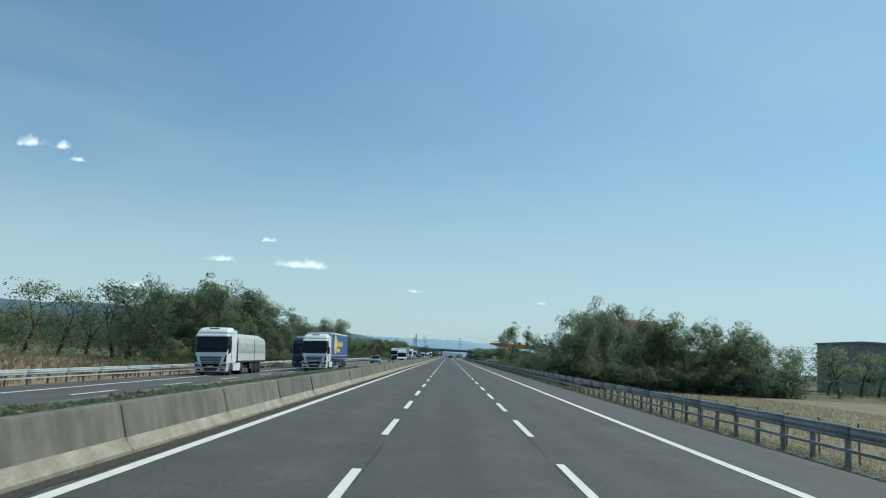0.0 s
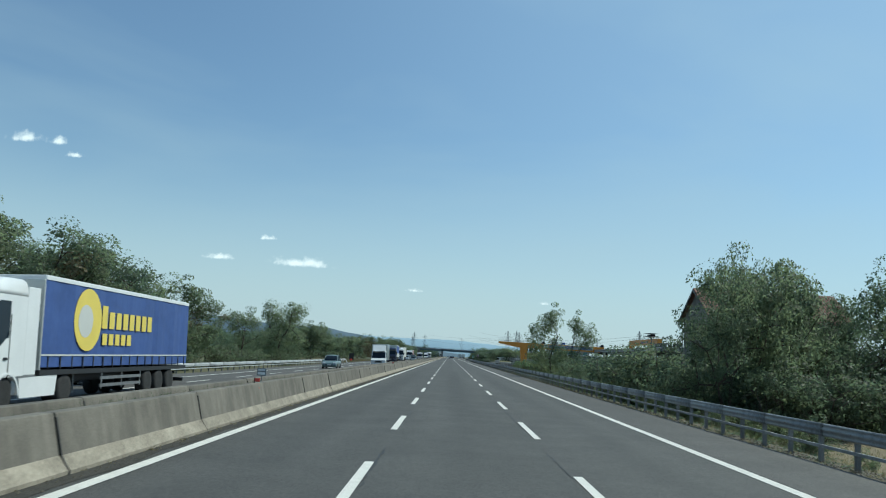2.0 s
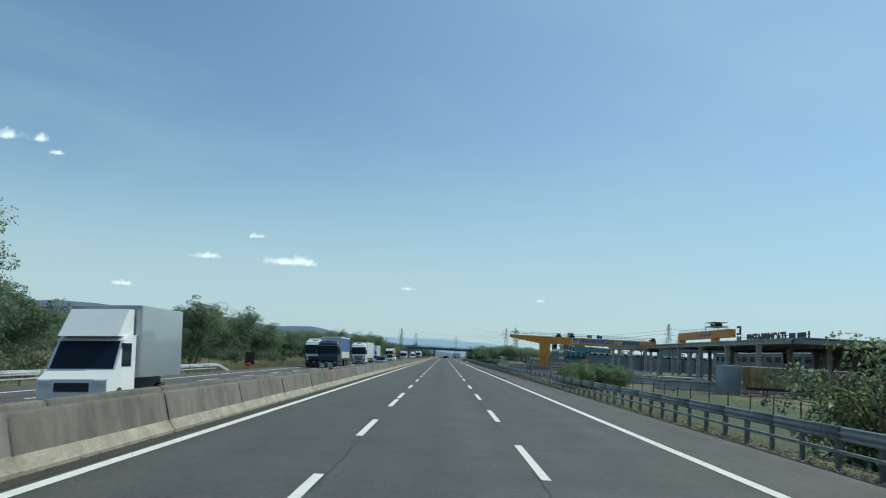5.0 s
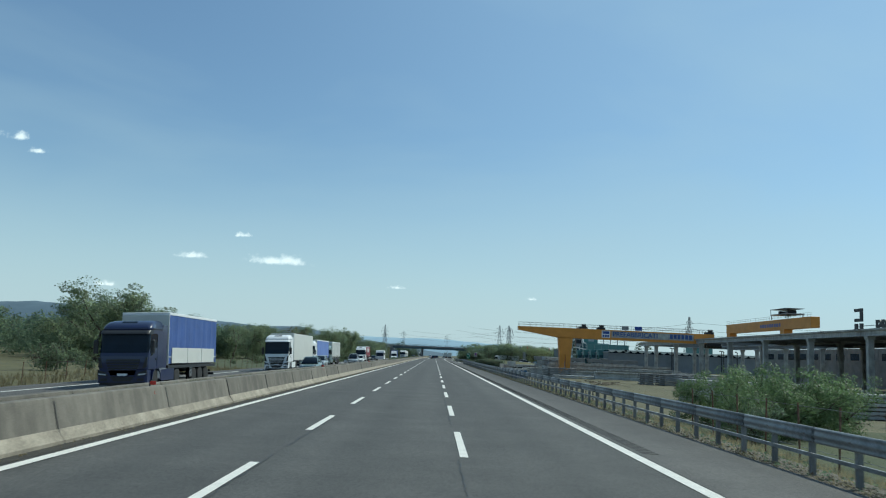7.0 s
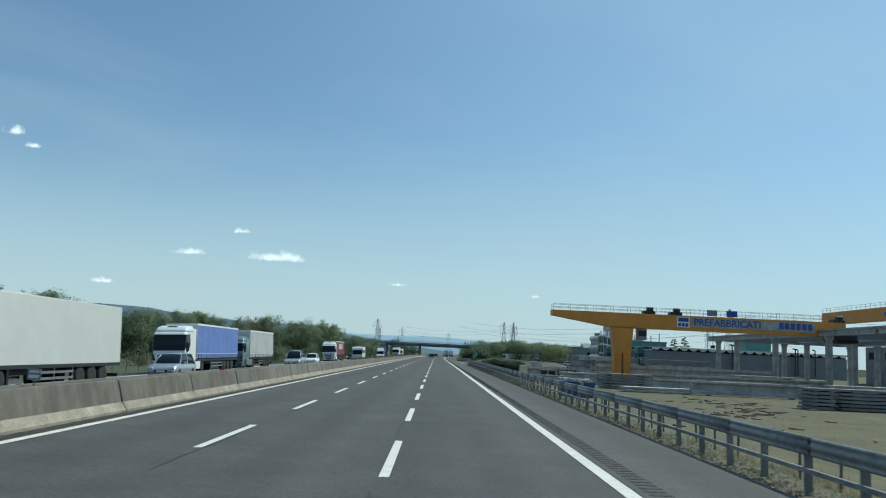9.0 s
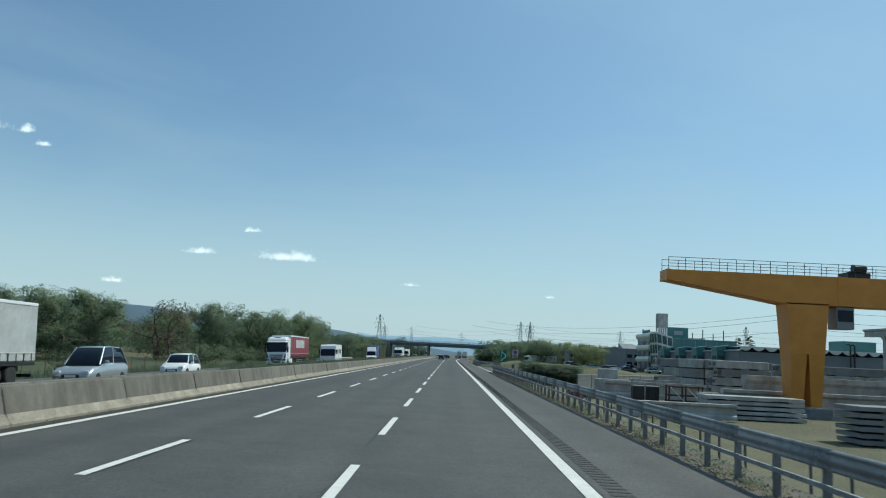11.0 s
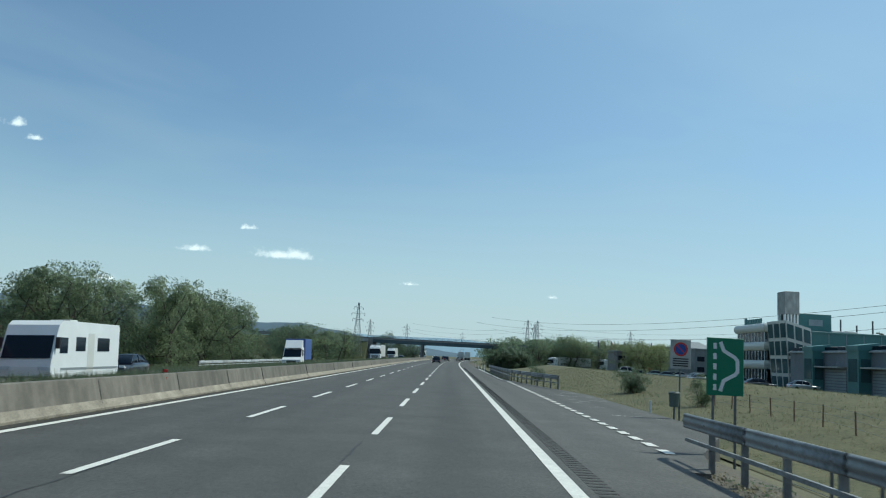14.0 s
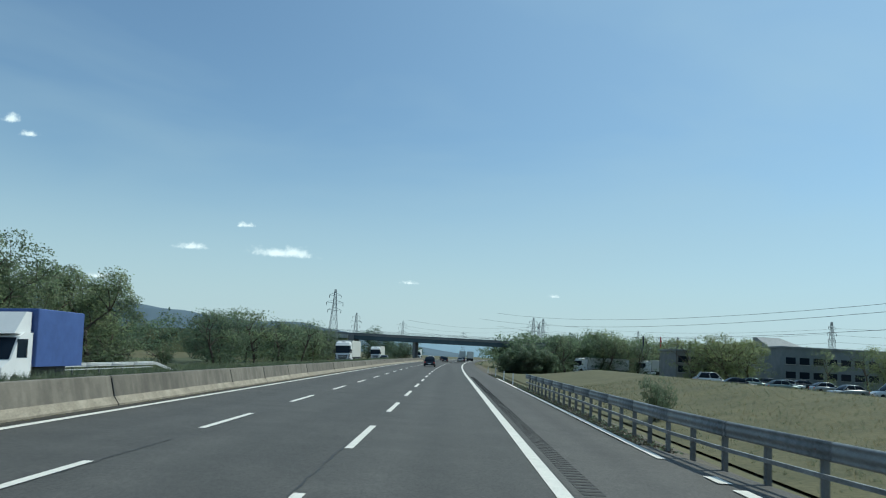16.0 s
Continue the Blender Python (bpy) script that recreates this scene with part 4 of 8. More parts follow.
def cedar(x, y, h):
    """Conifer with tiers of drooping boughs."""
    r = random.Random(int(x * 7 + y))
    e = thing("tree", "dark conifer with tiered drooping boughs", "tree", "", "", pose(x, y, ground_z(x, y)))
    wood, crown = Shape(), Shape()
    wood.tube((0, 0, -0.3), (0, 0, h), h * 0.02, 0.02, 8)
    for k in range(60):
        z = h * (0.12 + 0.86 * k / 60)
        a, reach = r.uniform(0, 6.28), (h - z) * 0.42 + 0.3
        d = Vector((math.cos(a), math.sin(a), 0.12))
        wood.tube((0, 0, z), Vector((0, 0, z)) + d * reach, 0.04, 0.01, 4, False)
        for j in range(46):
            t = r.uniform(0.2, 1.0)
            p = Vector((0, 0, z)) + d * reach * t + Vector((r.uniform(-1, 1), r.uniform(-1, 1), r.uniform(-0.25, 0.15))) * reach * 0.2
            leaf_card(crown, p, (d + rnd_dir(r) * 0.8).normalized(), 0.28, r)
    part("trunk", wood, BARK, e)
    part("crown", crown, LEAF_DARK, e)


cedar(98, 598, 12.5)
cedar(104, 604, 13.5)


def tufts(name, label, x0, x1, y0, y1, n, h0, h1, material, zf, blades=6, lean=0.35):
    """Grass and weeds as separate blades."""
    r = random.Random(len(name) * 31 + int(y0))
    s = Shape()
    for i in range(n):
        x, y = r.uniform(x0, x1), r.uniform(y0, y1)
        z, h = zf(x, y), r.uniform(h0, h1)
        for b in range(blades):
            a = r.uniform(0, 6.28)
            d = Vector((math.cos(a), math.sin(a), 0))
            w = Vector((-d.y, d.x, 0)) * h * 0.035
            p = Vector((x, y, z)) + d * r.uniform(0, 0.12)
            q = p + d * h * lean * r.uniform(0.2, 1.0) + Vector((0, 0, h * r.uniform(0.6, 1)))
            s.face(p - w, p + w, q)
    return single(name, s, material, label, "weeds", kind="stuff")


def creepers(name, label, x0, x1, y0, y1, n, h, material, zf, seed, size=0.06):
    """Low leafy weeds: sprays of small leaves in drifts."""
    r = random.Random(seed)
    s = Shape()
    for i in range(n):
        x, y = r.uniform(x0, x1), r.uniform(y0, y1)
        drift = 0.5 + 0.5 * noise.noise((x * 0.9, y * 0.35, seed))
        c = Vector((x, y, zf(x, y)))
        for k in range(7):
            p = c + Vector((r.uniform(-0.12, 0.12), r.uniform(-0.12, 0.12), r.uniform(0.0, h) * drift))
            leaf_card(s, p, rnd_dir(r, 0.5), size * r.uniform(0.7, 1.5), r)
    return single(name, s, material, label, "weeds", kind="stuff")


creepers("median_weeds", "low leafy green weeds growing between the concrete barriers", -5.5, -4.5, -5, 62, 11000, 0.30, WEED, lambda x, y: 0.62, 21, 0.075)
tufts("median_weeds", "sparse grass between the concrete barriers", -5.5, -4.5, -5, 120, 2200, 0.06, 0.22, WEED, lambda x, y: 0.60, 7, 0.8)
creepers("shoulder_dirt", "clumps of dry weeds and dirt at the guard rail foot", 10.35, 11.3, 0, 440, 3000, 0.07, STALK, lambda x, y: -0.08, 7, 0.04)
creepers("shoulder_dirt", "sparse green weeds behind the guard rail foot", 10.7, 11.8, 0, 437, 5000, 0.12, LEAF_DARK, lambda x, y: -0.12, 8, 0.04)
creepers("shoulder_litter", "dark leaf litter along the edge of the hard shoulder", 10.15, 11.1, 0, 437, 9000, 0.035, LITTER, lambda x, y: -0.06, 14, 0.03)
creepers("shoulder_dirt", "clumps of green weeds under the guard rail past the lay-by", 10.75, 11.6, 499, 580, 1200, 0.10, LEAF_DARK, lambda x, y: -0.1, 12, 0.045)
creepers("shoulder_litter", "dark leaf litter under the guard rail past the lay-by", 10.6, 11.5, 499, 580, 2200, 0.05, LITTER, lambda x, y: -0.08, 15, 0.05)
creepers("barrier_foot_weeds", "tufts of dry weeds along the barrier foot", -3.98, -3.85, 0, 560, 900, 0.07, STALK, lambda x, y: 0.0, 9, 0.035)
tufts("median_weeds", "green weeds growing between the concrete barriers", -5.5, -4.5, 205, 380, 4200, 0.08, 0.26, WEED, lambda x, y: 0.6, 7, 0.7)
tufts("median_weeds", "tall green weeds growing between the concrete barriers", -5.5, -4.5, 372, 640, 13000, 0.2, 0.58, WEED, lambda x, y: 0.55, 8, 0.6)
tufts("shoulder_weeds", "low weeds and dust along the guard rail foot", 10.5, 11.6, 0, 437, 3600, 0.06, 0.22, STALK, lambda x, y: -0.14, 5)
tufts("verge_grass", "dry straw-coloured grass behind the guard rail", 12, 40, 10, 106, 16000, 0.12, 0.34, STALK, lambda x, y: ground_z(x), 6, 0.6)
tufts("verge_grass", "dry tall grass below the guard rail", 11.6, 16, 190, 300, 4600, 0.12, 0.4, STALK, lambda x, y: ground_z(x), 6, 0.6)
tufts("verge_grass", "olive meadow grass below the works", 13, 36, 186, 264, 8000, 0.06, 0.2, WEED, lambda x, y: ground_z(x), 6, 0.7)
tufts("yard_weeds", "olive patches of low weeds on the yard", 14, 34, 300, 425, 6000, 0.05, 0.16, WEED, lambda x, y: ground_z(x), 5, 0.8)
tufts("yard_weeds", "patches of dry weeds on the dirt yard", 14, 34, 262, 425, 8000, 0.05, 0.2, STALK, lambda x, y: ground_z(x), 5, 0.8)
tufts("verge_grass", "green and dry grass of the sloping meadow", 14.6, 29, 441, 560, 9000, 0.06, 0.2, WEED, mound_z, 5, 0.7)
tufts("verge_grass", "dry grass tufts of the sloping meadow", 14.6, 28, 441, 560, 7000, 0.06, 0.24, STALK, mound_z, 5, 0.7)
tufts("far_verge_grass", "tall green grass beyond the opposite carriageway", -26, -21.2, 380, 590, 3600, 0.3, 0.8, WEED, lambda x, y: -1.1, 5)
tufts("far_verge_grass", "dry grass beyond the opposite carriageway", -30, -21.5, 232, 330, 2200, 0.3, 0.7, STALK, lambda x, y: -1.15, 5)
tufts("field_stubble", "straw stubble of the harvested field", -60, -24, 30, 112, 4200, 0.4, 0.9, STALK, lambda x, y: -1.2, 4)


def litter():
    """Scrap timber and rubble lying on the yard."""
    r = random.Random(9)
    base = None
    for i in range(90):
        cx, cy = ((24.5, 330), (28.5, 339), (21.0, 318), (30.0, 347))[i % 4]
        x, y = r.gauss(cx, 1.9), r.gauss(cy, 3.0)
        if x < 16.5:
            continue
        m = pose(x, y, ground_z(x) + 0.07, r.uniform(-5, 5), r.uniform(-5, 5), r.gauss(10, 40)) @ Matrix.Diagonal((r.uniform(0.35, 1.25), r.uniform(0.5, 1.6), r.uniform(0.5, 1.3), 1))
        if base is None:
            s = Shape()
            s.box(-0.55, 0.55, -0.06, 0.06, -0.05, 0.05, 0.01)
            base = single("scrap_plank", s, WOOD, "weathered scrap timber lying on the weedy yard", "plank", "scrap planks")
            base.matrix_basis = m
        else:
            o = copy_thing(base, m)
            o.matrix_basis = m


# ---- vehicles ----
SHARED = {}


def wheel(parent, x, y, radius, width):
    """Tyre with a dished rim; x is the wheel's middle."""
    key = (radius, width)
    if key not in SHARED:
        t, d, h = Shape(), Shape(), Shape()
        w, q = width / 2, radius
        t.lathe((0, 0, 0), (1, 0, 0), [(-w, q * 0.62), (-w, q * 0.9), (-w * 0.8, q * 0.985), (-w * 0.3, q), (w * 0.3, q), (w * 0.8, q * 0.985), (w, q * 0.9), (w, q * 0.62)], 22)
        d.lathe((0, 0, 0), (1, 0, 0), [(-w * 0.92, q * 0.64), (-w * 0.55, q * 0.5), (-w * 0.5, q * 0.2), (w * 0.5, q * 0.2), (w * 0.55, q * 0.5), (w * 0.92, q * 0.64)], 18)
        h.lathe((0, 0, 0), (1, 0, 0), [(-w * 0.75, q * 0.05), (-w * 0.7, q * 0.18), (w * 0.7, q * 0.18), (w * 0.75, q * 0.05)], 12)
        SHARED[key] = (mesh_of("tyre", t, RUBBER, True), mesh_of("rim", d, RIM), mesh_of("hub", h, STEEL_DULL))
    t, d, h = SHARED[key]
    o = new("wheel", t)
    o.parent, o.matrix_basis = parent, pose(x, y, radius)
    for name, me in (("rim", d), ("hub", h)):
        c = new(name, me)
        c.parent = o
    return o


def truck(label, m, cab, trailer, cab_low=None, trailer_kind="curtain", length=13.6, band_m=None, cab_top=3.75, print_=None, low_panels=None, gap=0.9, axles=3):
    """Tractor with semi-trailer. Front at y 0, body towards +y, wheels on z 0. Seen from its left flank at +x."""
    e = thing("truck", label, "truck", "", "", m)
    w = 1.25
    cab_low = cab_low or cab
    s = Shape()
    zt = cab_top - 0.62

    def plan(a, y0, z, c):
        """Rounded outline of the cab at one height."""
        arc = [(a - c + c * math.sin(t), y0 + c - c * math.cos(t)) for t in (0, 0.4, 0.8, 1.2, 1.57)]
        return [(-x, y, z) for x, y in reversed(arc)] + [(x, y, z) for x, y in arc] + [(a, 2.2, z), (-a, 2.2, z)]

    # cab shell from the bumper up, with raked screen and rounded corners
    s.loft([plan(w, y0, z, 0.16) for y0, z in ((0.0, 0.95), (-0.01, 1.3), (0.02, 1.62), (0.08, 1.8), (0.14, 2.2), (0.22, zt), (0.30, zt + 0.12))])
    body = part("cab", s, cab, e)
    s = Shape()
    s.loft([plan(a, y0, zz, c) for a, y0, zz, c in ((w, 0.28, zt + 0.12, 0.18), (w - 0.01, 0.36, zt + 0.26, 0.22), (w - 0.04, 0.52, zt + 0.42, 0.28), (w - 0.10, 0.80, zt + 0.55, 0.34), (w - 0.2, 1.15, cab_top, 0.36), (w - 0.4, 1.5, cab_top + 0.02, 0.3))])
    part("roof_fairing", s, cab, e, "raised roof fairing", True)
    s = Shape()
    s.loft([[(-0.42, 0.60, cab_top - 0.17), (0.42, 0.60, cab_top - 0.17), (0.42, 0.75, cab_top - 0.17), (-0.42, 0.75, cab_top - 0.17)], [(-0.36, 0.80, cab_top - 0.04), (0.36, 0.80, cab_top - 0.04), (0.36, 0.95, cab_top - 0.04), (-0.36, 0.95, cab_top - 0.04)]])
    part("roof_hatch", s, GLASS, e)
    s = Shape()
    s.loft([[(x * (1 if q else 0.985), y - (0.02 if y < 0.9 else 0.9), z) for x, y, z in plan(w + 0.008, y0, z, 0.17)] for q, (y0, z) in enumerate(((0.075, 1.80), (0.14, 2.2), (0.215, zt - 0.06)))])
    part("windscreen", s, GLASS, e, "dark tinted windscreen")
    s = Shape()
    s.loft([[(x, y if y < 0.9 else 0.7, z) for x, y, z in plan(w + 0.01, y0, z, 0.18)] for y0, z in ((0.02, zt - 0.10), (0.06, zt - 0.02), (0.20, zt + 0.10))])
    part("sun_visor", s, BLACK if cab_low is NAVY else cab, e)
    for k in range(2):
        x0, x1 = (w - 0.02, w + 0.012) if k else (-w - 0.012, -w + 0.02)
        s = Shape()
        s.hull([(x, y, z) for x in (x0, x1) for y, z in ((0.36, 1.62), (0.66, 1.66), (1.16, 2.02), (1.20, 2.62), (0.56, 2.62))], [(0, 1, 2, 3, 4), (9, 8, 7, 6, 5), (0, 5, 6, 1), (1, 6, 7, 2), (2, 7, 8, 3), (3, 8, 9, 4), (4, 9, 5, 0)])
        part("side_window", s, GLASS, e)
        s = Shape()
        s.box(x0, x1 + 0.004 if k else x1, 1.34, 1.36, 0.9, 2.7)
        part("door_gap", s, BLACK, e)
        xs = w if k else -w
        s = Shape()
        g = 0.16 if k else -0.16
        a, b = sorted((xs + g * 0.5, xs + g * 1.9))
        s.box(a, b, 0.02, 0.20, 1.75, 2.45, 0.05)
        part("mirror", s, BLACK, e)
        s = Shape()
        a, b = sorted((xs * 0.62, xs * 0.95))
        q = 1 if k else -1
        s.hull([(q * u * w, y, z) for y in (-0.06, 0.05) for u, z in ((0.56, 0.62), (0.97, 0.66), (0.985, 0.94), (0.66, 0.80))], [(0, 1, 2, 3), (7, 6, 5, 4), (0, 4, 5, 1), (1, 5, 6, 2), (2, 6, 7, 3), (3, 7, 4, 0)])
        hl = part("headlight", s, BLACK, e, "dark swept headlight")
        s = Shape()
        s.hull([(q * u * w, y, z) for y in (-0.075, -0.05) for u, z in ((0.64, 0.66), (0.93, 0.69), (0.95, 0.76), (0.66, 0.72))], [(0, 1, 2, 3), (7, 6, 5, 4), (0, 4, 5, 1), (1, 5, 6, 2), (2, 6, 7, 3), (3, 7, 4, 0)])
        part("lamp", s, LAMP, hl, "clear lamp glass")
        s = Shape()
        s.hull([(q * u * w, y, z) for y in (-0.035, 0.02) for u, z in ((0.80, 1.02), (0.97, 1.06), (0.99, 1.58), (0.90, 1.50))], [(0, 1, 2, 3), (7, 6, 5, 4), (0, 4, 5, 1), (1, 5, 6, 2), (2, 6, 7, 3), (3, 7, 4, 0)])
        part("corner_vent", s, BLACK, e)
        s = Shape()
        a, b = sorted((xs - 0.32 * (1 if k else -1), xs))
        s.box(a, b, 1.75, 3.0, 0.45, 1.05, 0.08)
        part("fuel_tank", s, RIM, e, "aluminium fuel tank")
        s = Shape()
        a, b = sorted((xs - 0.05 * (1 if k else -1), xs + 0.01 * (1 if k else -1)))
        s.loft([[(a, 2.06, 0.34), (b, 2.06, 0.34), (b, 4.15, 0.34), (a, 4.15, 0.34)], [(a, 1.98, 0.9), (b, 1.98, 0.9), (b, 4.25, 0.98), (a, 4.25, 0.98)]])
        part("side_skirt", s, cab, e, "smooth skirt between the axles")
        s = Shape()
        a, b = sorted((xs - 0.01 * (1 if k else -1), xs + 0.03 * (1 if k else -1)))
        s.box(a, b, 1.08, 1.26, 1.42, 1.50, 0.01)
        part("door_handle", s, BLACK, e)
        s = Shape()
        a, b = sorted((xs - 0.03 * (1 if k else -1), xs))
        s.box(a, b, 2.2, 2.9, 1.0, cab_top - 0.2, 0.01)
        part("side_fairing", s, cab, e)
    s = Shape()
    s.box(-w, w, -0.03, 0.55, 0.30, 0.96, 0.06)
    part("bumper", s, cab_low, e)
    s = Shape()
    s.loft([[(-a, -0.03, z), (a, -0.03, z), (a, 0.02, z), (-a, 0.02, z)] for a, z in ((0.62, 0.66), (0.70, 0.9), (0.86, 1.40), (0.84, 1.46))])
    g = part("grille", s, BLACK, e, "black radiator grille")
    for k in range(4):
        s = Shape()
        q = 0.70 + 0.05 * k
        s.box(-q, q, -0.05, -0.026, 0.92 + 0.13 * k, 0.955 + 0.13 * k, 0.01)
        part("grille_bar", s, cab_low, g)
    s = Shape()
    s.loft([[(-a, -0.045, z), (a, -0.045, z), (a, 0.0, z), (-a, 0.0, z)] for a, z in ((0.42, 0.36), (0.62, 0.60))])
    part("air_intake", s, BLACK, e)
    s = Shape()
    s.box(-0.26, 0.26, -0.06, -0.028, 0.64, 0.75)
    part("number_plate", s, SIGN_WHITE, e)
    s = Shape()
    s.box(-w + 0.1, w - 0.1, 0.0, 0.4, 0.16, 0.32)
    part("front_valance", s, BLACK, e)
    for k in range(2):
        s = Shape()
        s.box(*sorted(((1 if k else -1) * 0.74, (1 if k else -1) * 1.1)), -0.04, 0.02, 0.38, 0.52, 0.02)
        part("fog_light_recess", s, BLACK, e)
    s = Shape()
    s.box(-0.42, 0.42, 1.2, 6.2, 0.62, 0.92)
    part("chassis", s, BLACK, e)
    for x in (-1.02, 1.02):
        wheel(e, x, 1.35, 0.5, 0.32)
        wheel(e, x * 0.92, 4.9, 0.5, 0.56)
    for x in (-w + 0.2, w - 0.2):
        s = Shape()
        s.loft([[(x - 0.22, 1.35 + 0.66 * math.cos(t), 0.42 + 0.66 * math.sin(t)), (x + 0.22, 1.35 + 0.66 * math.cos(t), 0.42 + 0.66 * math.sin(t)), (x + 0.22, 1.35 + 0.60 * math.cos(t), 0.42 + 0.60 * math.sin(t)), (x - 0.22, 1.35 + 0.60 * math.cos(t), 0.42 + 0.60 * math.sin(t))] for t in [math.pi * i / 8 for i in range(9)]])
        part("wheel_arch", s, cab_low, e)
    # trailer
    y0 = 2.2 + gap
    y1 = y0 + length
    w2 = 1.275
    zb, zc = 1.12, 3.98
    if trailer_kind == "tipper":
        zc = 3.35
    s = Shape()
    if trailer_kind == "tipper":
        prof = [(-w2, zb), (-w2, 2.55), (-w2 + 0.12, 3.0), (-0.5, zc), (0.5, zc + 0.02), (w2 - 0.12, 3.0), (w2, 2.55), (w2, zb)]
        s.along_y(prof, y0, y1)
    elif trailer_kind == "curtain":
        n = 28
        rings = []
        for i in range(n + 1):
            o = 0.012 * math.sin(i * 1.9) + (0.008 if i % 4 == 0 else 0)
            rings.append([(-w2 - o, y0 + length * i / n, zb + 0.08), (w2 + o, y0 + length * i / n, zb + 0.08), (w2 + o * 1.4, y0 + length * i / n, 2.4), (w2 + o, y0 + length * i / n, zc - 0.12), (-w2 - o, y0 + length * i / n, zc - 0.12), (-w2 - o * 1.4, y0 + length * i / n, 2.4)])
        s.loft(rings)
    else:
        s.box(-w2, w2, y0, y1, zb, zc, 0.03)
    tb = part("trailer_body", s, trailer, e)
    if trailer_kind == "curtain":
        s = Shape()
        s.box(-w2 - 0.03, w2 + 0.03, y0 - 0.02, y1 + 0.02, zc - 0.13, zc + 0.01, 0.02)
        part("roof_rail", s, WHITE, tb, "white roof rail")
        s = Shape()
        s.box(-w2 - 0.02, w2 + 0.02, y0 - 0.06, y0 - 0.005, zb, zc - 0.13, 0.02)
        part("headboard", s, CREAM, tb)
        for k in range(17):
            s = Shape()
            y = y0 + 0.4 + k * (length - 0.8) / 16
            s.box(w2 + 0.012, w2 + 0.035, y, y + 0.05, zb + 0.02, zb + 0.42)
            part("strap", s, BLACK, tb)
        s = Shape()
        s.box(w2 + 0.004, w2 + 0.028, y0, y1, zb + 0.42, zb + 0.47)
        part("curtain_seam", s, CREAM, tb)
    if trailer_kind == "box":
        for y in (y0 + 0.02, y1 - 0.08):
            s = Shape()
            s.box(-w2 - 0.012, w2 + 0.012, y, y + 0.06, zb, zc + 0.012)
            part("corner_trim", s, CREAM, tb)
    if trailer_kind == "tipper":
        s = Shape()
        s.box(-w2 - 0.02, w2 + 0.02, y0, y1, zb, 1.75, 0.01)
        part("drop_side", s, CREAM, tb, "pale panelled drop side")
        s = Shape()
        s.box(w2 + 0.004, w2 + 0.03, y0, y1, 1.78, 1.92)
        part("lashing_strip", s, GREY_TARP, tb)
        for k in range(26):
            s = Shape()
            y = y0 + 0.3 + k * (length - 0.6) / 25
            s.box(w2 + 0.026, w2 + 0.036, y, y + 0.03, 1.72, 2.02)
            part("cord", s, BLACK, tb)
        for y in (y0, y0 + length * 0.56, y1 - 0.05):
            s = Shape()
            s.box(w2 + 0.01, w2 + 0.05, y, y + 0.06, zb, 2.9)
            part("stake", s, STEEL_DULL, tb)
    if low_panels:
        for k in range(3):
            s = Shape()
            a = y0 + 0.5 + k * (length - 1) / 3
            s.box(w2 + 0.02, w2 + 0.05, a, a + (length - 1) / 3 - 0.08, zb + 0.1, zb + 0.95, 0.01)
            part("side_panel", s, low_panels, tb, "pale aluminium side panel")
    s = Shape()
    s.box(-w2, w2, y0, y1, zb - 0.16, zb, 0.0)
    part("floor_frame", s, BLACK, e)
    s = Shape()
    for x in (-0.5, 0.5):
        s.box(x - 0.08, x + 0.08, y0 + 0.3, y1 - 0.2, 0.68, zb - 0.16)
    part("beam", s, BLACK, e)
    for x in (-w2 + 0.04, w2 - 0.06):
        s = Shape()
        for z in (0.46, 0.72):
            s.box(x, x + 0.03, y0 + 4.4, y1 - 5.4, z, z + 0.11)
        for k in range(3):
            yy = y0 + 4.5 + k * (length - 10.0) / 2
            s.box(x + 0.004, x + 0.026, yy, yy + 0.06, 0.40, zb - 0.1)
        part("side_guard", s, RIM, e)
    s = Shape()
    s.box(-0.75, -0.6, y0 + 3.3, y0 + 3.45, 0.3, 1.0)
    s.box(0.6, 0.75, y0 + 3.3, y0 + 3.45, 0.3, 1.0)
    part("landing_leg", s, STEEL_DULL, e)
    s = Shape()
    s.box(-1.2, 1.2, y1 - 0.15, y1 - 0.05, 0.4, 0.56)
    part("rear_guard", s, BLACK, e)
    for x in (-1.05, 1.05):
        for k in range(axles):
            wheel(e, x, y1 - 4.6 + 1.31 * k, 0.5, 0.36)
    if print_ == "blocks":
        r = random.Random(4)
        y = y0 + 3.6
        for k in range(8):
            s = Shape()
            wd = (0.62, 0.72, 0.56, 0.68, 0.78, 0.74, 0.28, 0.68)[k]
            s.box(w2 + 0.034, w2 + 0.044, y, y + wd, 2.35, 3.45)
            part("print_block", s, CREAM, tb, "plain pale printed block")
            y += wd + 0.16
    if print_ == "disc":
        s = Shape()
        s.lathe((w2 + 0.03, y0 + 3.0, 2.75), (1, 0, 0), [(0, 1.05), (0.012, 1.05)], 28)
        part("print_disc", s, YELLOW, tb, "yellow printed disc")
        s = Shape()
        s.lathe((w2 + 0.043, y0 + 2.8, 2.7), (1, 0, 0), [(0, 0.55), (0.006, 0.55)], 24)
        part("print_disc", s, CREAM, tb)
        y = y0 + 4.1
        for k in range(8):
            s = Shape()
            s.box(w2 + 0.034, w2 + 0.046, y, y + 0.44, 2.5, 3.1 + (0.2 if k in (0,) else 0))
            part("print_block", s, YELLOW, tb, "plain yellow printed block")
            y += 0.62
        y = y0 + 4.2
        for k in range(5):
            s = Shape()
            s.box(w2 + 0.034, w2 + 0.046, y, y + 0.38, 1.92, 2.32)
            part("print_block", s, YELLOW, tb)
            y += 0.55
    return e


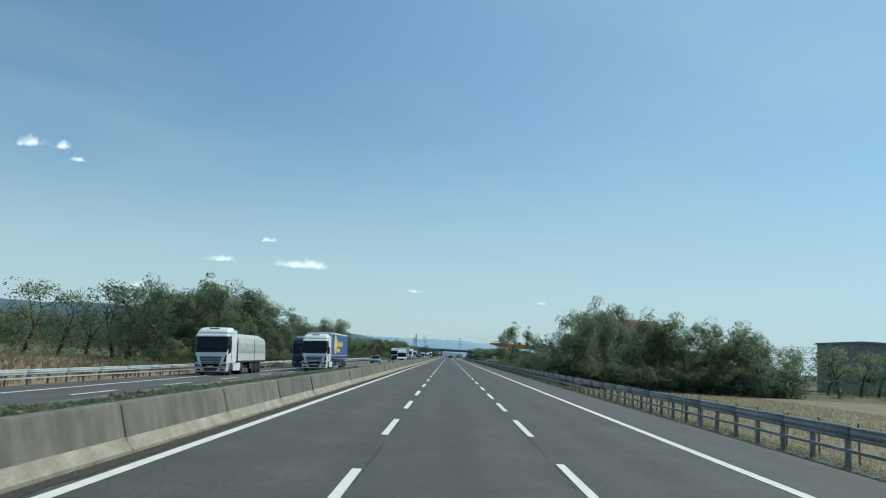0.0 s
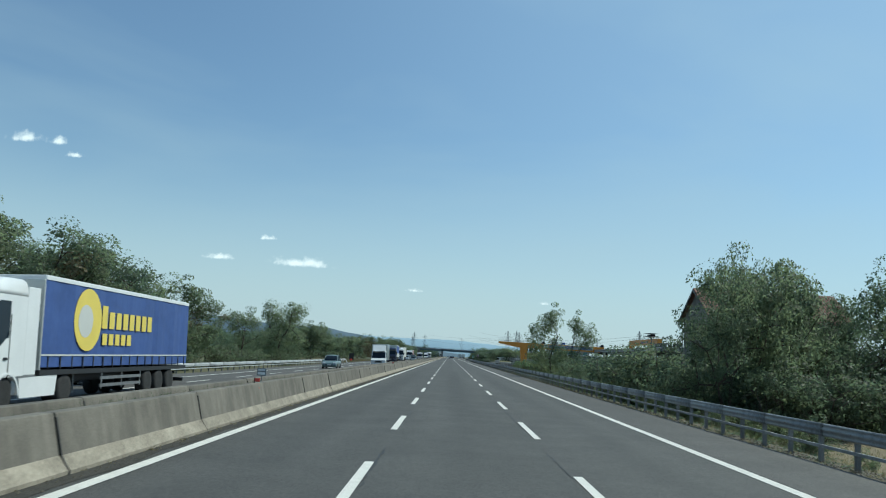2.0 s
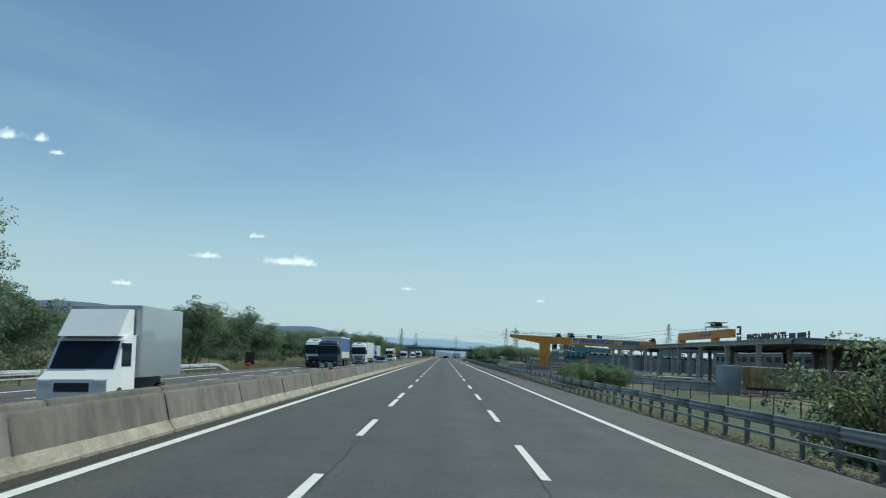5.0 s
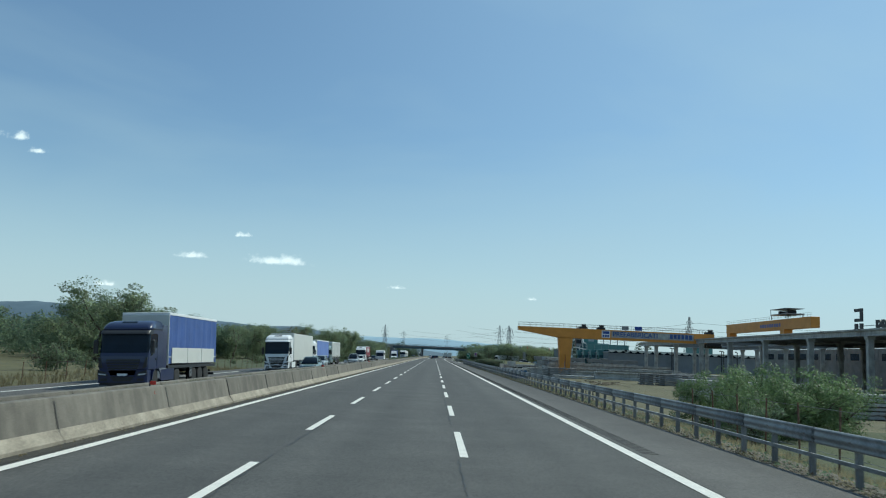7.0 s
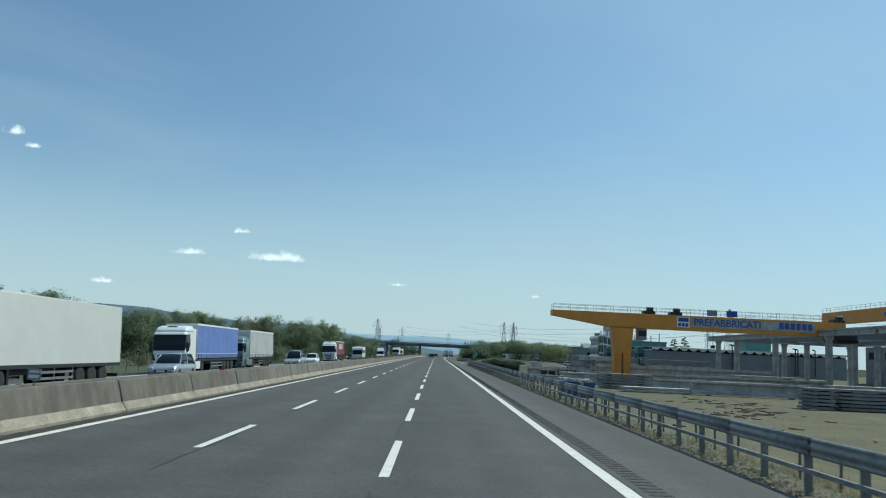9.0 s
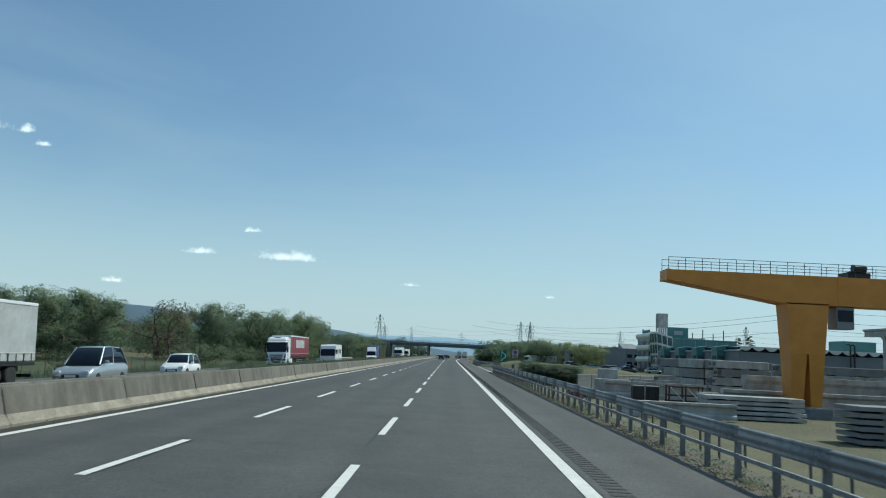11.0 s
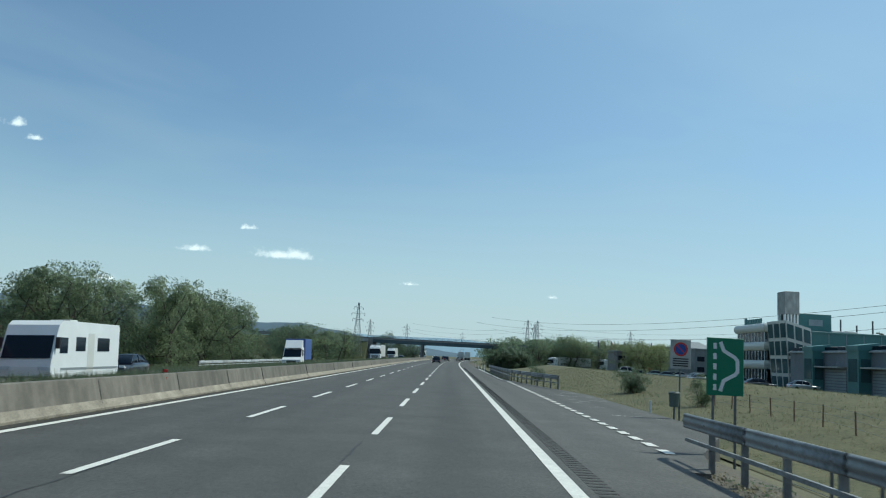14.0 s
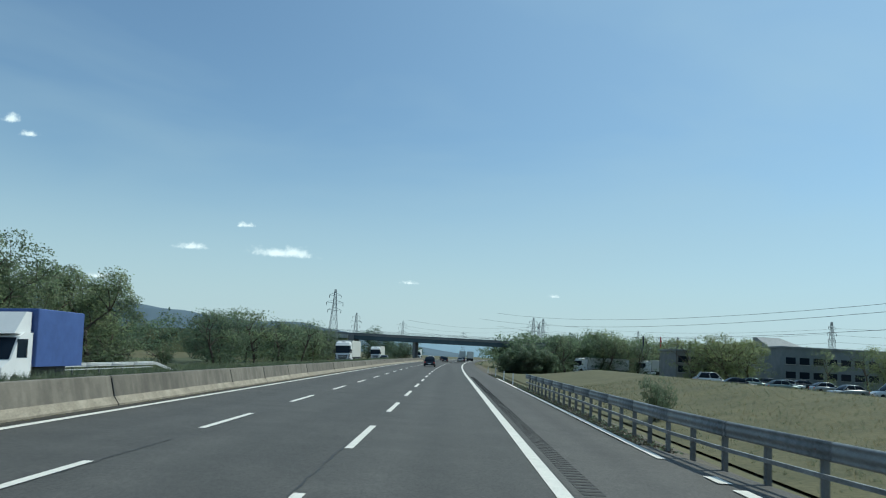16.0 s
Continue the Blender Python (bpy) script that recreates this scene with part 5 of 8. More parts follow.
def car(label, m, colour, length=4.3, width=1.78, height=1.5, tall=False, category="car", glass_back=0.0):
    """A passenger car, front at y 0 facing -y, on z 0."""
    e = thing("car" if category == "car" else "van", label, category, "", "", m)
    w, L, H = width / 2, length, height
    zs = H * (0.62 if not tall else 0.56)
    hood = 0.80 if not tall else 0.95
    # lower body
    st = [(0.0, 0.82, 0.34, 0.58), (0.10, 0.94, 0.24, 0.68), (0.5, 0.99, 0.20, hood * 0.93), (L * 0.26, 1.0, 0.20, hood), (L * 0.34, 1.0, 0.20, zs), (L * 0.62, 1.0, 0.20, zs + 0.02), (L * 0.9, 0.99, 0.22, zs + 0.02), (L - 0.1, 0.94, 0.26, zs - 0.03), (L, 0.86, 0.36, zs - 0.2)]
    s = Shape()
    rings = []
    for y, k, z0, z1 in st:
        a = w * k
        rings.append([(-a * 0.9, y, z0), (a * 0.9, y, z0), (a, y, z0 + 0.12), (a, y, z1 - 0.16), (a * 0.93, y, z1 - 0.03), (a * 0.8, y, z1), (-a * 0.8, y, z1), (-a * 0.93, y, z1 - 0.03), (-a, y, z1 - 0.16), (-a, y, z0 + 0.12)])
    s.loft(rings)
    part("body", s, colour, e, "", True)
    # glasshouse: rings along the car, with a crowned roof over it
    y_a, y_b, y_c, y_d = L * 0.25, L * 0.43, L * (0.74 if not tall else 0.86), L * (0.96 if not tall else 0.985)
    a, b = w * 0.90, w * 0.70
    ridge_ = [(y_a, zs - 0.06), ((y_a + y_b) / 2, zs + (H - zs) * 0.52), (y_b - 0.08, H - 0.075), (y_b + 0.25, H - 0.02), ((y_b + y_c) / 2, H), (y_c, H - 0.035), (y_c + (y_d - y_c) * 0.45, zs + (H - zs) * 0.62), (y_d, zs - 0.02)]
    rings, tops = [], []
    for y, z in ridge_:
        t = max(0.0, (z - zs) / (H - zs))
        c = a + (b - a) * t
        k = max(0.04, z - zs + 0.1)
        rings.append([(-a, y, zs - 0.1), (a, y, zs - 0.1), (a + (c - a) * 0.55, y, zs - 0.1 + k * 0.55), (c, y, z - 0.05), (c * 0.82, y, z - 0.012), (0, y, z), (-c * 0.82, y, z - 0.012), (-c, y, z - 0.05), (-a - (c - a) * 0.55, y, zs - 0.1 + k * 0.55)])
        if y_b - 0.1 < y < y_c + 0.05:
            tops.append([(-c - 0.012, y, z - 0.065), (-c * 0.86, y, z), (0, y, z + 0.014), (c * 0.86, y, z), (c + 0.012, y, z - 0.065)])
    s = Shape()
    s.loft(rings)
    part("glasshouse", s, GLASS, e, "dark glass", True)
    s = Shape()
    s.loft(tops, True, True)
    part("roof", s, colour, e, "", True)
    for x in (-1, 1):
        for y in (y_a + 0.02, L * 0.60, y_d - 0.05):
            s = Shape()
            t0 = (y - y_a) / (y_d - y_a)
            yt = y_b + t0 * (y_c + 0.1 - y_b)
            s.tube((x * (a + 0.005), y, zs - 0.06), (x * (b + 0.012), yt, H - 0.05), 0.035, 0.03, 6)
            part("pillar", s, colour, e)
        s = Shape()
        s.box(*sorted((x * w * 0.98, x * (w + 0.16))), y_a + 0.42, y_a + 0.56, zs + 0.0, zs + 0.14, 0.03)
        part("mirror", s, colour, e)
        s = Shape()
        s.box(*sorted((x * w * 0.52, x * w * 0.90)), -0.012, 0.16, 0.60, 0.74, 0.03)
        part("headlight", s, LAMP, e)
        s = Shape()
        s.box(*sorted((x * w * 0.62, x * w * 0.93)), L - 0.09, L + 0.012, zs - 0.30, zs - 0.12, 0.02)
        part("tail_light", s, RED, e)
        for y in (L * 0.19, L * 0.80):
            wheel(e, x * (w - 0.10), y, 0.32, 0.21)
    s = Shape()
    s.box(-w * 0.45, w * 0.45, -0.02, 0.05, 0.40, 0.56, 0.02)
    part("grille", s, BLACK, e)
    for y0, y1 in ((-0.03, 0.0), (L + 0.0, L + 0.03)):
        s = Shape()
        s.box(-0.26, 0.26, y0, y1, 0.42, 0.53)
        part("number_plate", s, SIGN_WHITE, e)
    return e


def motorhome(label, m):
    e = thing("motorhome", label, "motorhome", "", "", m)
    w, L, H = 1.15, 7.2, 2.95
    prof = [(0.02, 0.5), (0.0, 0.9), (0.05, 1.2), (0.42, 2.3), (0.62, 2.75), (0.95, H), (L - 0.1, H), (L, H - 0.15), (L, 0.45), (0.3, 0.42)]
    s = Shape()
    s.loft([[(x, y, z) for y, z in prof] for x in (-w, w)])
    part("body", s, WHITE, e)
    s = Shape()
    s.loft([[(-w + 0.08, 0.03, 1.28), (w - 0.08, 0.03, 1.28), (w - 0.08, 0.2, 1.28), (-w + 0.08, 0.2, 1.28)], [(-w + 0.1, 0.37, 2.28), (w - 0.1, 0.37, 2.28), (w - 0.1, 0.6, 2.28), (-w + 0.1, 0.6, 2.28)]])
    part("windscreen", s, GLASS, e)
    for y0, y1, z0, z1 in ((0.75, 1.5, 1.5, 2.2), (2.3, 3.3, 1.6, 2.25), (4.6, 6.0, 1.6, 2.25)):
        s = Shape()
        s.box(w - 0.02, w + 0.015, y0, y1, z0, z1, 0.01)
        part("side_window", s, GLASS, e)
    s = Shape()
    s.box(w - 0.02, w + 0.01, 3.55, 4.25, 0.6, 2.45, 0.01)
    part("door", s, CREAM, e)
    s = Shape()
    s.box(-w - 0.01, w + 0.01, 0.9, L - 0.1, 0.75, 0.86)
    part("stripe", s, SILVER, e)
    s = Shape()
    s.box(-0.5, 0.5, 3.0, 3.8, H, H + 0.12, 0.03)
    part("roof_box", s, CREAM, e)
    for x in (-1, 1):
        s = Shape()
        s.box(*sorted((x * 0.6, x * 1.05)), -0.03, 0.05, 0.75, 0.95, 0.03)
        part("headlight", s, LAMP, e)
        s = Shape()
        s.box(*sorted((x * w, x * (w + 0.2))), 0.3, 0.42, 1.7, 2.2, 0.03)
        part("mirror", s, BLACK, e)
        for y in (1.0, 5.3):
            wheel(e, x * 1.0, y, 0.34, 0.24)
    return e


def box_van(label, m, box_m, cab_m=None, length=6.2, height=3.2):
    """Light lorry with a separate box body."""
    e = thing("lorry", label, "lorry", "", "", m)
    w, cab_m = 1.0, cab_m or WHITE
    prof = [(0.0, 0.4), (0.0, 0.95), (0.55, 1.2), (1.15, 2.1), (1.5, 2.25), (2.1, 2.25), (2.1, 0.4)]
    s = Shape()
    s.loft([[(x, y, z) for y, z in prof] for x in (-w, w)])
    part("cab", s, cab_m, e)
    s = Shape()
    s.loft([[(-w + 0.06, 0.57, 1.24), (w - 0.06, 0.57, 1.24), (w - 0.06, 0.8, 1.24), (-w + 0.06, 0.8, 1.24)], [(-w + 0.1, 1.10, 2.06), (w - 0.1, 1.10, 2.06), (w - 0.1, 1.35, 2.06), (-w + 0.1, 1.35, 2.06)]])
    part("windscreen", s, GLASS, e)
    s = Shape()
    s.loft([[(-w + 0.1, 0.9, 2.2), (w - 0.1, 0.9, 2.2), (w - 0.1, 2.1, 2.2), (-w + 0.1, 2.1, 2.2)], [(-w + 0.1, 1.7, height - 0.15), (w - 0.1, 1.7, height - 0.15), (w - 0.1, 2.1, height - 0.15), (-w + 0.1, 2.1, height - 0.15)]])
    part("roof_fairing", s, cab_m, e)
    s = Shape()
    s.box(-1.12, 1.12, 2.2, length, 0.95, height, 0.03)
    part("box_body", s, box_m, e)
    s = Shape()
    s.box(-0.4, 0.4, 1.0, length, 0.55, 0.93)
    part("chassis", s, BLACK, e)
    s = Shape()
    s.box(-0.5, 0.5, -0.03, 0.02, 0.6, 0.85, 0.01)
    part("grille", s, BLACK, e)
    for x in (-1, 1):
        s = Shape()
        s.box(*sorted((x * 0.6, x * 0.95)), -0.03, 0.1, 0.75, 0.95, 0.03)
        part("headlight", s, LAMP, e)
        s = Shape()
        s.box(*sorted((x * (w - 0.02), x * (w + 0.01))), 1.0, 1.75, 1.3, 2.0, 0.005)
        part("side_window", s, GLASS, e)
        for y in (0.95, length - 1.4):
            wheel(e, x * 0.88, y, 0.36, 0.26)
    return e


def on_opp(x, y, dz=0.0):
    return pose(x + bend(y), y, opp_z(x) + dz, 0, -2.86, 0)


truck("white lorry cab with a grey tarpaulin tipper trailer", on_opp(-17.0, 64), WHITE, GREY_TARP, CREAM, "tipper", 10.2)
truck("white lorry with a blue curtain-side trailer and yellow print", on_opp(-12.1, 83.5), WHITE, BLUE, WHITE, "curtain", 13.6, print_="disc")
truck("dark blue lorry with a dark curtain-side trailer", on_opp(-16.8, 103), NAVY, NAVY, NAVY, "curtain", 7.0)
car("grey-blue estate car on the opposite carriageway", on_opp(-12.6, 158), TEAL_CAR, 4.4, 1.8, 1.6, True)
box_van("white light lorry with a dark box body", on_opp(-8.6, 178), SILVER)
truck("navy lorry with a blue tarpaulin and pale side panels", on_opp(-12.6, 258), NAVY, BLUE, NAVY, "curtain", 9.6, low_panels=CREAM, cab_top=3.45)
truck("black and white lorry with a grey curtain-side trailer", on_opp(-15.9, 268), WHITE, GREY_TARP, BLACK, "curtain", 11.0)
car("pale grey-green hatchback on the opposite carriageway", on_opp(-8.8, 294), TEAL_CAR, 4.1, 1.75, 1.5)
truck("white lorry with a plain white refrigerated trailer", on_opp(-13.3, 302), WHITE, CREAM, WHITE, "box", 13.6)
car("silver family car on the opposite carriageway", on_opp(-12.5, 326.5), SILVER, 4.6, 1.85, 1.6, True)
car("small white hatchback on the opposite carriageway", on_opp(-12.4, 386), WHITE, 3.7, 1.65, 1.55, True)
truck("white lorry with a pale blue curtain-side trailer", on_opp(-16.1, 339), WHITE, BLUE_PALE, WHITE, "curtain", 13.6)
truck("grey-green lorry with a grey curtain-side trailer", on_opp(-16.2, 358.5), TEAL_CAR, GREY_TARP, TEAL_CAR, "curtain", 12.0, cab_top=3.3)
car("light grey van on the opposite carriageway", on_opp(-12.4, 372), SILVER, 4.7, 1.9, 1.9, True, "van")
truck("white lorry with a maroon curtain-side trailer and pale print", on_opp(-16.9, 439), WHITE, MAROON, WHITE, "curtain", 13.6, print_="blocks")
motorhome("white motorhome with dark windows on the opposite carriageway", on_opp(-12.8, 456))
car("dark blue saloon on the opposite carriageway", on_opp(-16.0, 473), DARK_CAR, 4.4, 1.78, 1.48)
box_van("white light lorry with a blue box body", on_opp(-11.3, 508.0), BLUE)
truck("white lorry with a cream box trailer far off", on_opp(-12.8, 618), WHITE, CREAM, WHITE, "box", 13.6)
car("silver car far off on the opposite carriageway", on_opp(-9.0, 650), SILVER)
truck("white lorry far off beyond the bridge", on_opp(-16.5, 700), WHITE, CREAM, WHITE, "box", 13.6)
truck("white lorry far off beyond the bridge", on_opp(-12.5, 790), WHITE, GREY_TARP, WHITE, "curtain", 13.6)


def ahead(x, y):
    """Pose of a vehicle that drives away from the camera."""
    return pose(x + bend(y), y, 0.012, 0, 0, 180)


car("dark grey estate car driving ahead in the middle lane", ahead(2.2, 615), DARK_CAR, 4.5, 1.85, 1.6, True)
car("white car far ahead on the motorway", ahead(-1.7, 705), WHITE, 4.3, 1.8, 1.55)
car("dark car far ahead on the motorway", ahead(1.9, 712), DARK_CAR, 4.3, 1.8, 1.55, True)
car("grey car far ahead on the motorway", ahead(5.6, 735), SILVER, 4.3, 1.8, 1.5)
car("dark car far ahead in the slow lane", ahead(5.6, 762), DARK_CAR, 4.3, 1.8, 1.55, True)
car("dark car far ahead in the fast lane", ahead(-1.7, 770), DARK_CAR, 4.3, 1.8, 1.55)
truck("white lorry far ahead beyond the bridge", ahead(1.9, 850), WHITE, CREAM, WHITE, "box", 13.6)
truck("white lorry far ahead beyond the bridge", ahead(5.7, 840), WHITE, CREAM, WHITE, "box", 13.6)

# ---- house behind the trees ----


def farmhouse():
    e = thing("house", "old rendered farmhouse with a red tiled gable roof", "house", "", "", pose(23.93, 137.4, -0.1))
    half, depth, eave, ridge = 4.2, 12.0, 7.0, 9.5
    s = Shape()
    s.loft([[(x, -half, -1.6), (x, half, -1.6), (x, half, eave), (x, 0, ridge), (x, -half, eave)] for x in (0, depth)])
    wall = part("wall", s, PLASTER, e, "grey-brown weathered render")
    slope = math.atan2(ridge - eave, half)
    for side in (-1, 1):
        s = Shape()
        oy, oz = side * (half + 0.55), eave - 0.55 * math.tan(slope)
        s.loft([[(x, 0, ridge + 0.02), (x, oy, oz + 0.02), (x, oy, oz + 0.14), (x, 0, ridge + 0.16)] for x in (-0.45, depth + 0.45)])
        r = part("roof", s, TILE, e, "red-brown tiled slope")
        # tiles in courses on the slope
        t = Shape()
        course = [(0.11 * math.cos(math.pi * i / 5), 0.05 * math.sin(math.pi * i / 5)) for i in range(6)]
        length = 0.46
        ring = lambda q, lift: [(-c, -q * side, d + lift) for c, d in course]
        t.loft([ring(0, 0.03), ring(length, 0.0)], False, False)
        me = mesh_of("tile", t, TILE)
        for row in range(int(math.hypot(half + 0.55, ridge - oz) / 0.40)):
            for col in range(22 if side < 0 else 0):
                o = new("tile", me)
                o.parent = r
                d = 0.1 + row * 0.40
                o.matrix_basis = Matrix.Translation((-0.35 + 0.235 * col, side * d * math.cos(slope), ridge + 0.17 - d * math.sin(slope))) @ Matrix.Rotation(-side * slope, 4, "X") @ Matrix.Rotation(math.pi, 4, "Z")
        if side < 0:
            rest = Shape()
            for row in range(int(math.hypot(half + 0.55, ridge - oz) / 0.40)):
                d = 0.1 + row * 0.40
                m = Matrix.Translation((0, side * d * math.cos(slope), ridge + 0.17 - d * math.sin(slope))) @ Matrix.Rotation(-side * slope, 4, "X") @ Matrix.Rotation(math.pi, 4, "Z")
                for col in range(22, 54):
                    a = [m @ Vector(p) + Vector((-0.35 + 0.235 * col, 0, 0)) for p in ring(0, 0.03)]
                    b = [m @ Vector(p) + Vector((-0.35 + 0.235 * col, 0, 0)) for p in ring(length, 0.0)]
                    rest.loft([a, b], False, False)
            tagged(part("tiles", rest, TILE, r), kind="stuff")
    s = Shape()
    y0, z0 = half + 0.6, eave - 0.42
    s.loft([[(x, y0 + 0.09 * math.cos(math.pi + math.pi * i / 6), z0 + 0.09 * math.sin(math.pi + math.pi * i / 6)) for i in range(7)] for x in (-0.5, depth + 0.5)], False, False)
    part("gutter", s, PIPE, e)
    s = Shape()
    for a, b in (((-0.1, y0, z0 - 0.06), (-0.1, y0 - 0.1, z0 - 0.25)), ((-0.1, y0 - 0.1, z0 - 0.25), (-0.1, half + 0.1, z0 - 0.6)), ((-0.1, half + 0.1, z0 - 0.6), (-0.1, half + 0.1, -1.2))):
        s.tube(a, b, 0.05, None, 8)
    part("downpipe", s, PIPE, e, "dark rain downpipe")
    s = Shape()
    for side in (-1, 1):
        s.loft([[(x, 0, ridge - 0.12), (x, side * (half + 0.5), eave - 0.36), (x, side * (half + 0.5), eave - 0.18), (x, 0, ridge + 0.06)] for x in (-0.46, -0.38)])
    part("verge_board", s, PIPE, e)
    for y, z, w, h in ((-1.4, 3.9, 0.9, 1.4), (1.6, 1.0, 0.9, 1.5)):
        s = Shape()
        s.box(-0.03, 0.05, y - w / 2, y + w / 2, z, z + h)
        win = part("window", s, WOOD, e, "dark old window")
        s = Shape()
        s.box(-0.05, -0.02, y - w / 2 + 0.07, y - 0.03, z + 0.07, z + h - 0.07)
        s.box(-0.05, -0.02, y + 0.03, y + w / 2 - 0.07, z + 0.07, z + h - 0.07)
        part("pane", s, GLASS, win)
        s = Shape()
        s.box(-0.12, 0.0, y - w / 2 - 0.1, y + w / 2 + 0.1, z - 0.1, z - 0.01)
        part("sill", s, PRECAST, win)
    for x in (2.5, 6.0, 9.5):
        s = Shape()
        s.box(x - 0.45, x + 0.45, -half - 0.03, -half + 0.05, 3.9, 5.3)
        part("window", s, GLASS, e)
    return e


farmhouse()

# ---- precast works ----
YZ = 0.7  # datum of the works
FLOOR = -1.2  # yard level


def handrail(parent, x0, x1, y, z, axis="x", n=12, h=1.0):
    s = Shape()
    pt = (lambda a, zz: (a, y, zz)) if axis == "x" else (lambda a, zz: (y, a, zz))
    for i in range(n + 1):
        a = x0 + (x1 - x0) * i / n
        s.tube(pt(a, z), pt(a, z + h), 0.025, None, 5)
    for q in (0.5, 1.0):
        s.tube(pt(x0, z + h * q), pt(x1, z + h * q), 0.025, None, 5)
    return part("handrail", s, STEEL_DULL, parent, "thin steel handrail")


def gantry():
    e = thing("gantry_crane", "large orange gantry crane with lettered beam over the yard", "crane")
    y0, y1, top, low = 404.0, 406.2, 10.4, 8.1
    s = Shape()
    prof = [(21.5, 9.6), (30.0, low + 0.15), (31.0, low), (67.5, low), (67.5, top), (21.5, top)]
    s.loft([[(x, y, z) for x, z in prof] for y in (y0, y1)])
    beam = part("beam", s, ORANGE, e, "orange box-girder beam")
    for x in (21.5, 35.0, 48.0, 67.2):
        s = Shape()
        s.box(x - 0.03, x + 0.25, y0 - 0.03, y1 + 0.03, low - 0.03 if x > 30 else 9.56, top + 0.03)
        part("stiffener", s, ORANGE, beam)
    for xb, wide in ((32.6, 1.15),):
        s = Shape()
        for q in (-1, 1):
            xa, xc, xd = sorted((xb + q * 0.28 * wide, xb + q * 1.0 * wide)), sorted((xb + q * 0.06 * wide, xb + q * 1.15 * wide)), 0
            s.loft([[(xa[0], y0 + 0.3, 0.0), (xa[1], y0 + 0.3, 0.0), (xa[1], y1 - 0.3, 0.0), (xa[0], y1 - 0.3, 0.0)], [(xc[0], y0, 4.2), (xc[1], y0, 4.2), (xc[1], y1, 4.2), (xc[0], y1, 4.2)]])
        s.loft([[(xb - 1.15 * wide, y0, 4.2), (xb + 1.15 * wide, y0, 4.2), (xb + 1.15 * wide, y1, 4.2), (xb - 1.15 * wide, y1, 4.2)],
                [(xb - 1.45 * wide, y0, low + 0.1), (xb + 1.45 * wide, y0, low + 0.1), (xb + 1.45 * wide, y1, low + 0.1), (xb - 1.45 * wide, y1, low + 0.1)]])
        leg = part("leg", s, ORANGE, e, "tapered orange leg")
        s = Shape()
        s.box(xb - 0.9, xb + 0.9, y0 - 2.2, y1 + 2.2, -0.65, 0.1, 0.05)
        part("wheel_bogie", s, PRECAST_DARK, leg)
    s = Shape()
    s.box(65.6, 68.6, y0 - 1.6, y1 + 1.6, 7.6, 9.4, 0.15)
    for k in range(3):
        s.tube((65.4, y0 - 0.9 + 1.7 * k, 7.6), (68.8, y0 - 0.9 + 1.7 * k, 7.6), 0.4, None, 12)
    part("end_carriage", s, BLACK, e, "dark wheeled carriage on the runway")
    handrail(e, 21.6, 67.4, y0 + 0.05, top, "x", 34)
    handrail(e, 21.6, 67.4, y1 - 0.05, top, "x", 34)
    for x in (36.8, 41.0, 66.6):
        s = Shape()
        s.box(x - 0.9, x + 0.9, y0 + 0.2, y1 - 0.2, top, top + 0.5, 0.05)
        s.tube((x - 0.5, y0 + 0.3, top + 0.75), (x + 0.5, y0 + 0.3, top + 0.75), 0.36, None, 10)
        part("hoist", s, BLACK, e, "dark hoist trolley")
    for x, w, m in ((46.5, 1.6, SIGN_BACK), (49.6, 1.7, SIGN_BLUE)):
        s = Shape()
        s.box(x - w / 2, x + w / 2, y0 - 0.1, y0, top + 0.1, top + 1.05, 0.02)
        part("cabinet", s, m, e)
    # driver's cab and hanging gear
    s = Shape()
    s.box(35.0, 36.4, y0 + 0.3, y1 - 0.3, 6.3, low, 0.06)
    cab_ = part("cabin", s, SIGN_BACK, e, "grey crane operator cabin")
    s = Shape()
    s.box(35.1, 36.3, y0 + 0.26, y0 + 0.31, 6.9, 7.8)
    part("window", s, GLASS, cab_)
    s = Shape()
    s.tube((47.0, y0 + 1, low), (47.0, y0 + 1, 6.0), 0.05, None, 6)
    s.box(46.7, 47.3, y0 + 0.8, y0 + 1.2, 5.5, 6.0, 0.05)
    part("hook_block", s, BLACK, e)
    s = Shape()
    s.box(41.0, 43.0, y0 - 0.06, y0 - 0.02, low + 0.45, top - 0.2)
    badge = part("badge", s, SIGN_WHITE, e, "white badge with blue blocks")
    s = Shape()
    s.box(41.2, 42.8, y0 - 0.08, y0 - 0.06, low + 1.35, top - 0.35)
    for k in range(3):
        s.box(41.2 + 0.56 * k, 41.62 + 0.56 * k, y0 - 0.08, y0 - 0.06, low + 0.6, low + 1.1)
    part("badge_block", s, SIGN_BLUE, badge)
    s = Shape()
    s.box(43.3, 62.6, y0 - 0.06, y0 - 0.02, low + 0.55, top - 0.3)
    board = part("sign_board", s, PRECAST, e, "pale lettered board")
    lettering("letters", "PREFABBRICATI", 1.52, BLUE, board, pose(43.6, y0 - 0.08, low + 0.86, 90, 0, 0), 0.02, 0.03)
    s = Shape()
    for k in range(6):
        s.box(57.0 + 0.9 * k, 57.7 + 0.9 * k, y0 - 0.09, y0 - 0.06, low + 0.86, low + 1.85)
    part("name_bars", s, BLUE, board)
    pivot = Matrix.Translation((4.2, 260.7, 2.0))
    e.matrix_basis = pivot @ Matrix.Scale(0.925, 4) @ pivot.inverted() @ Matrix.Translation((0.9, 0, -0.8))
    return e


gantry()


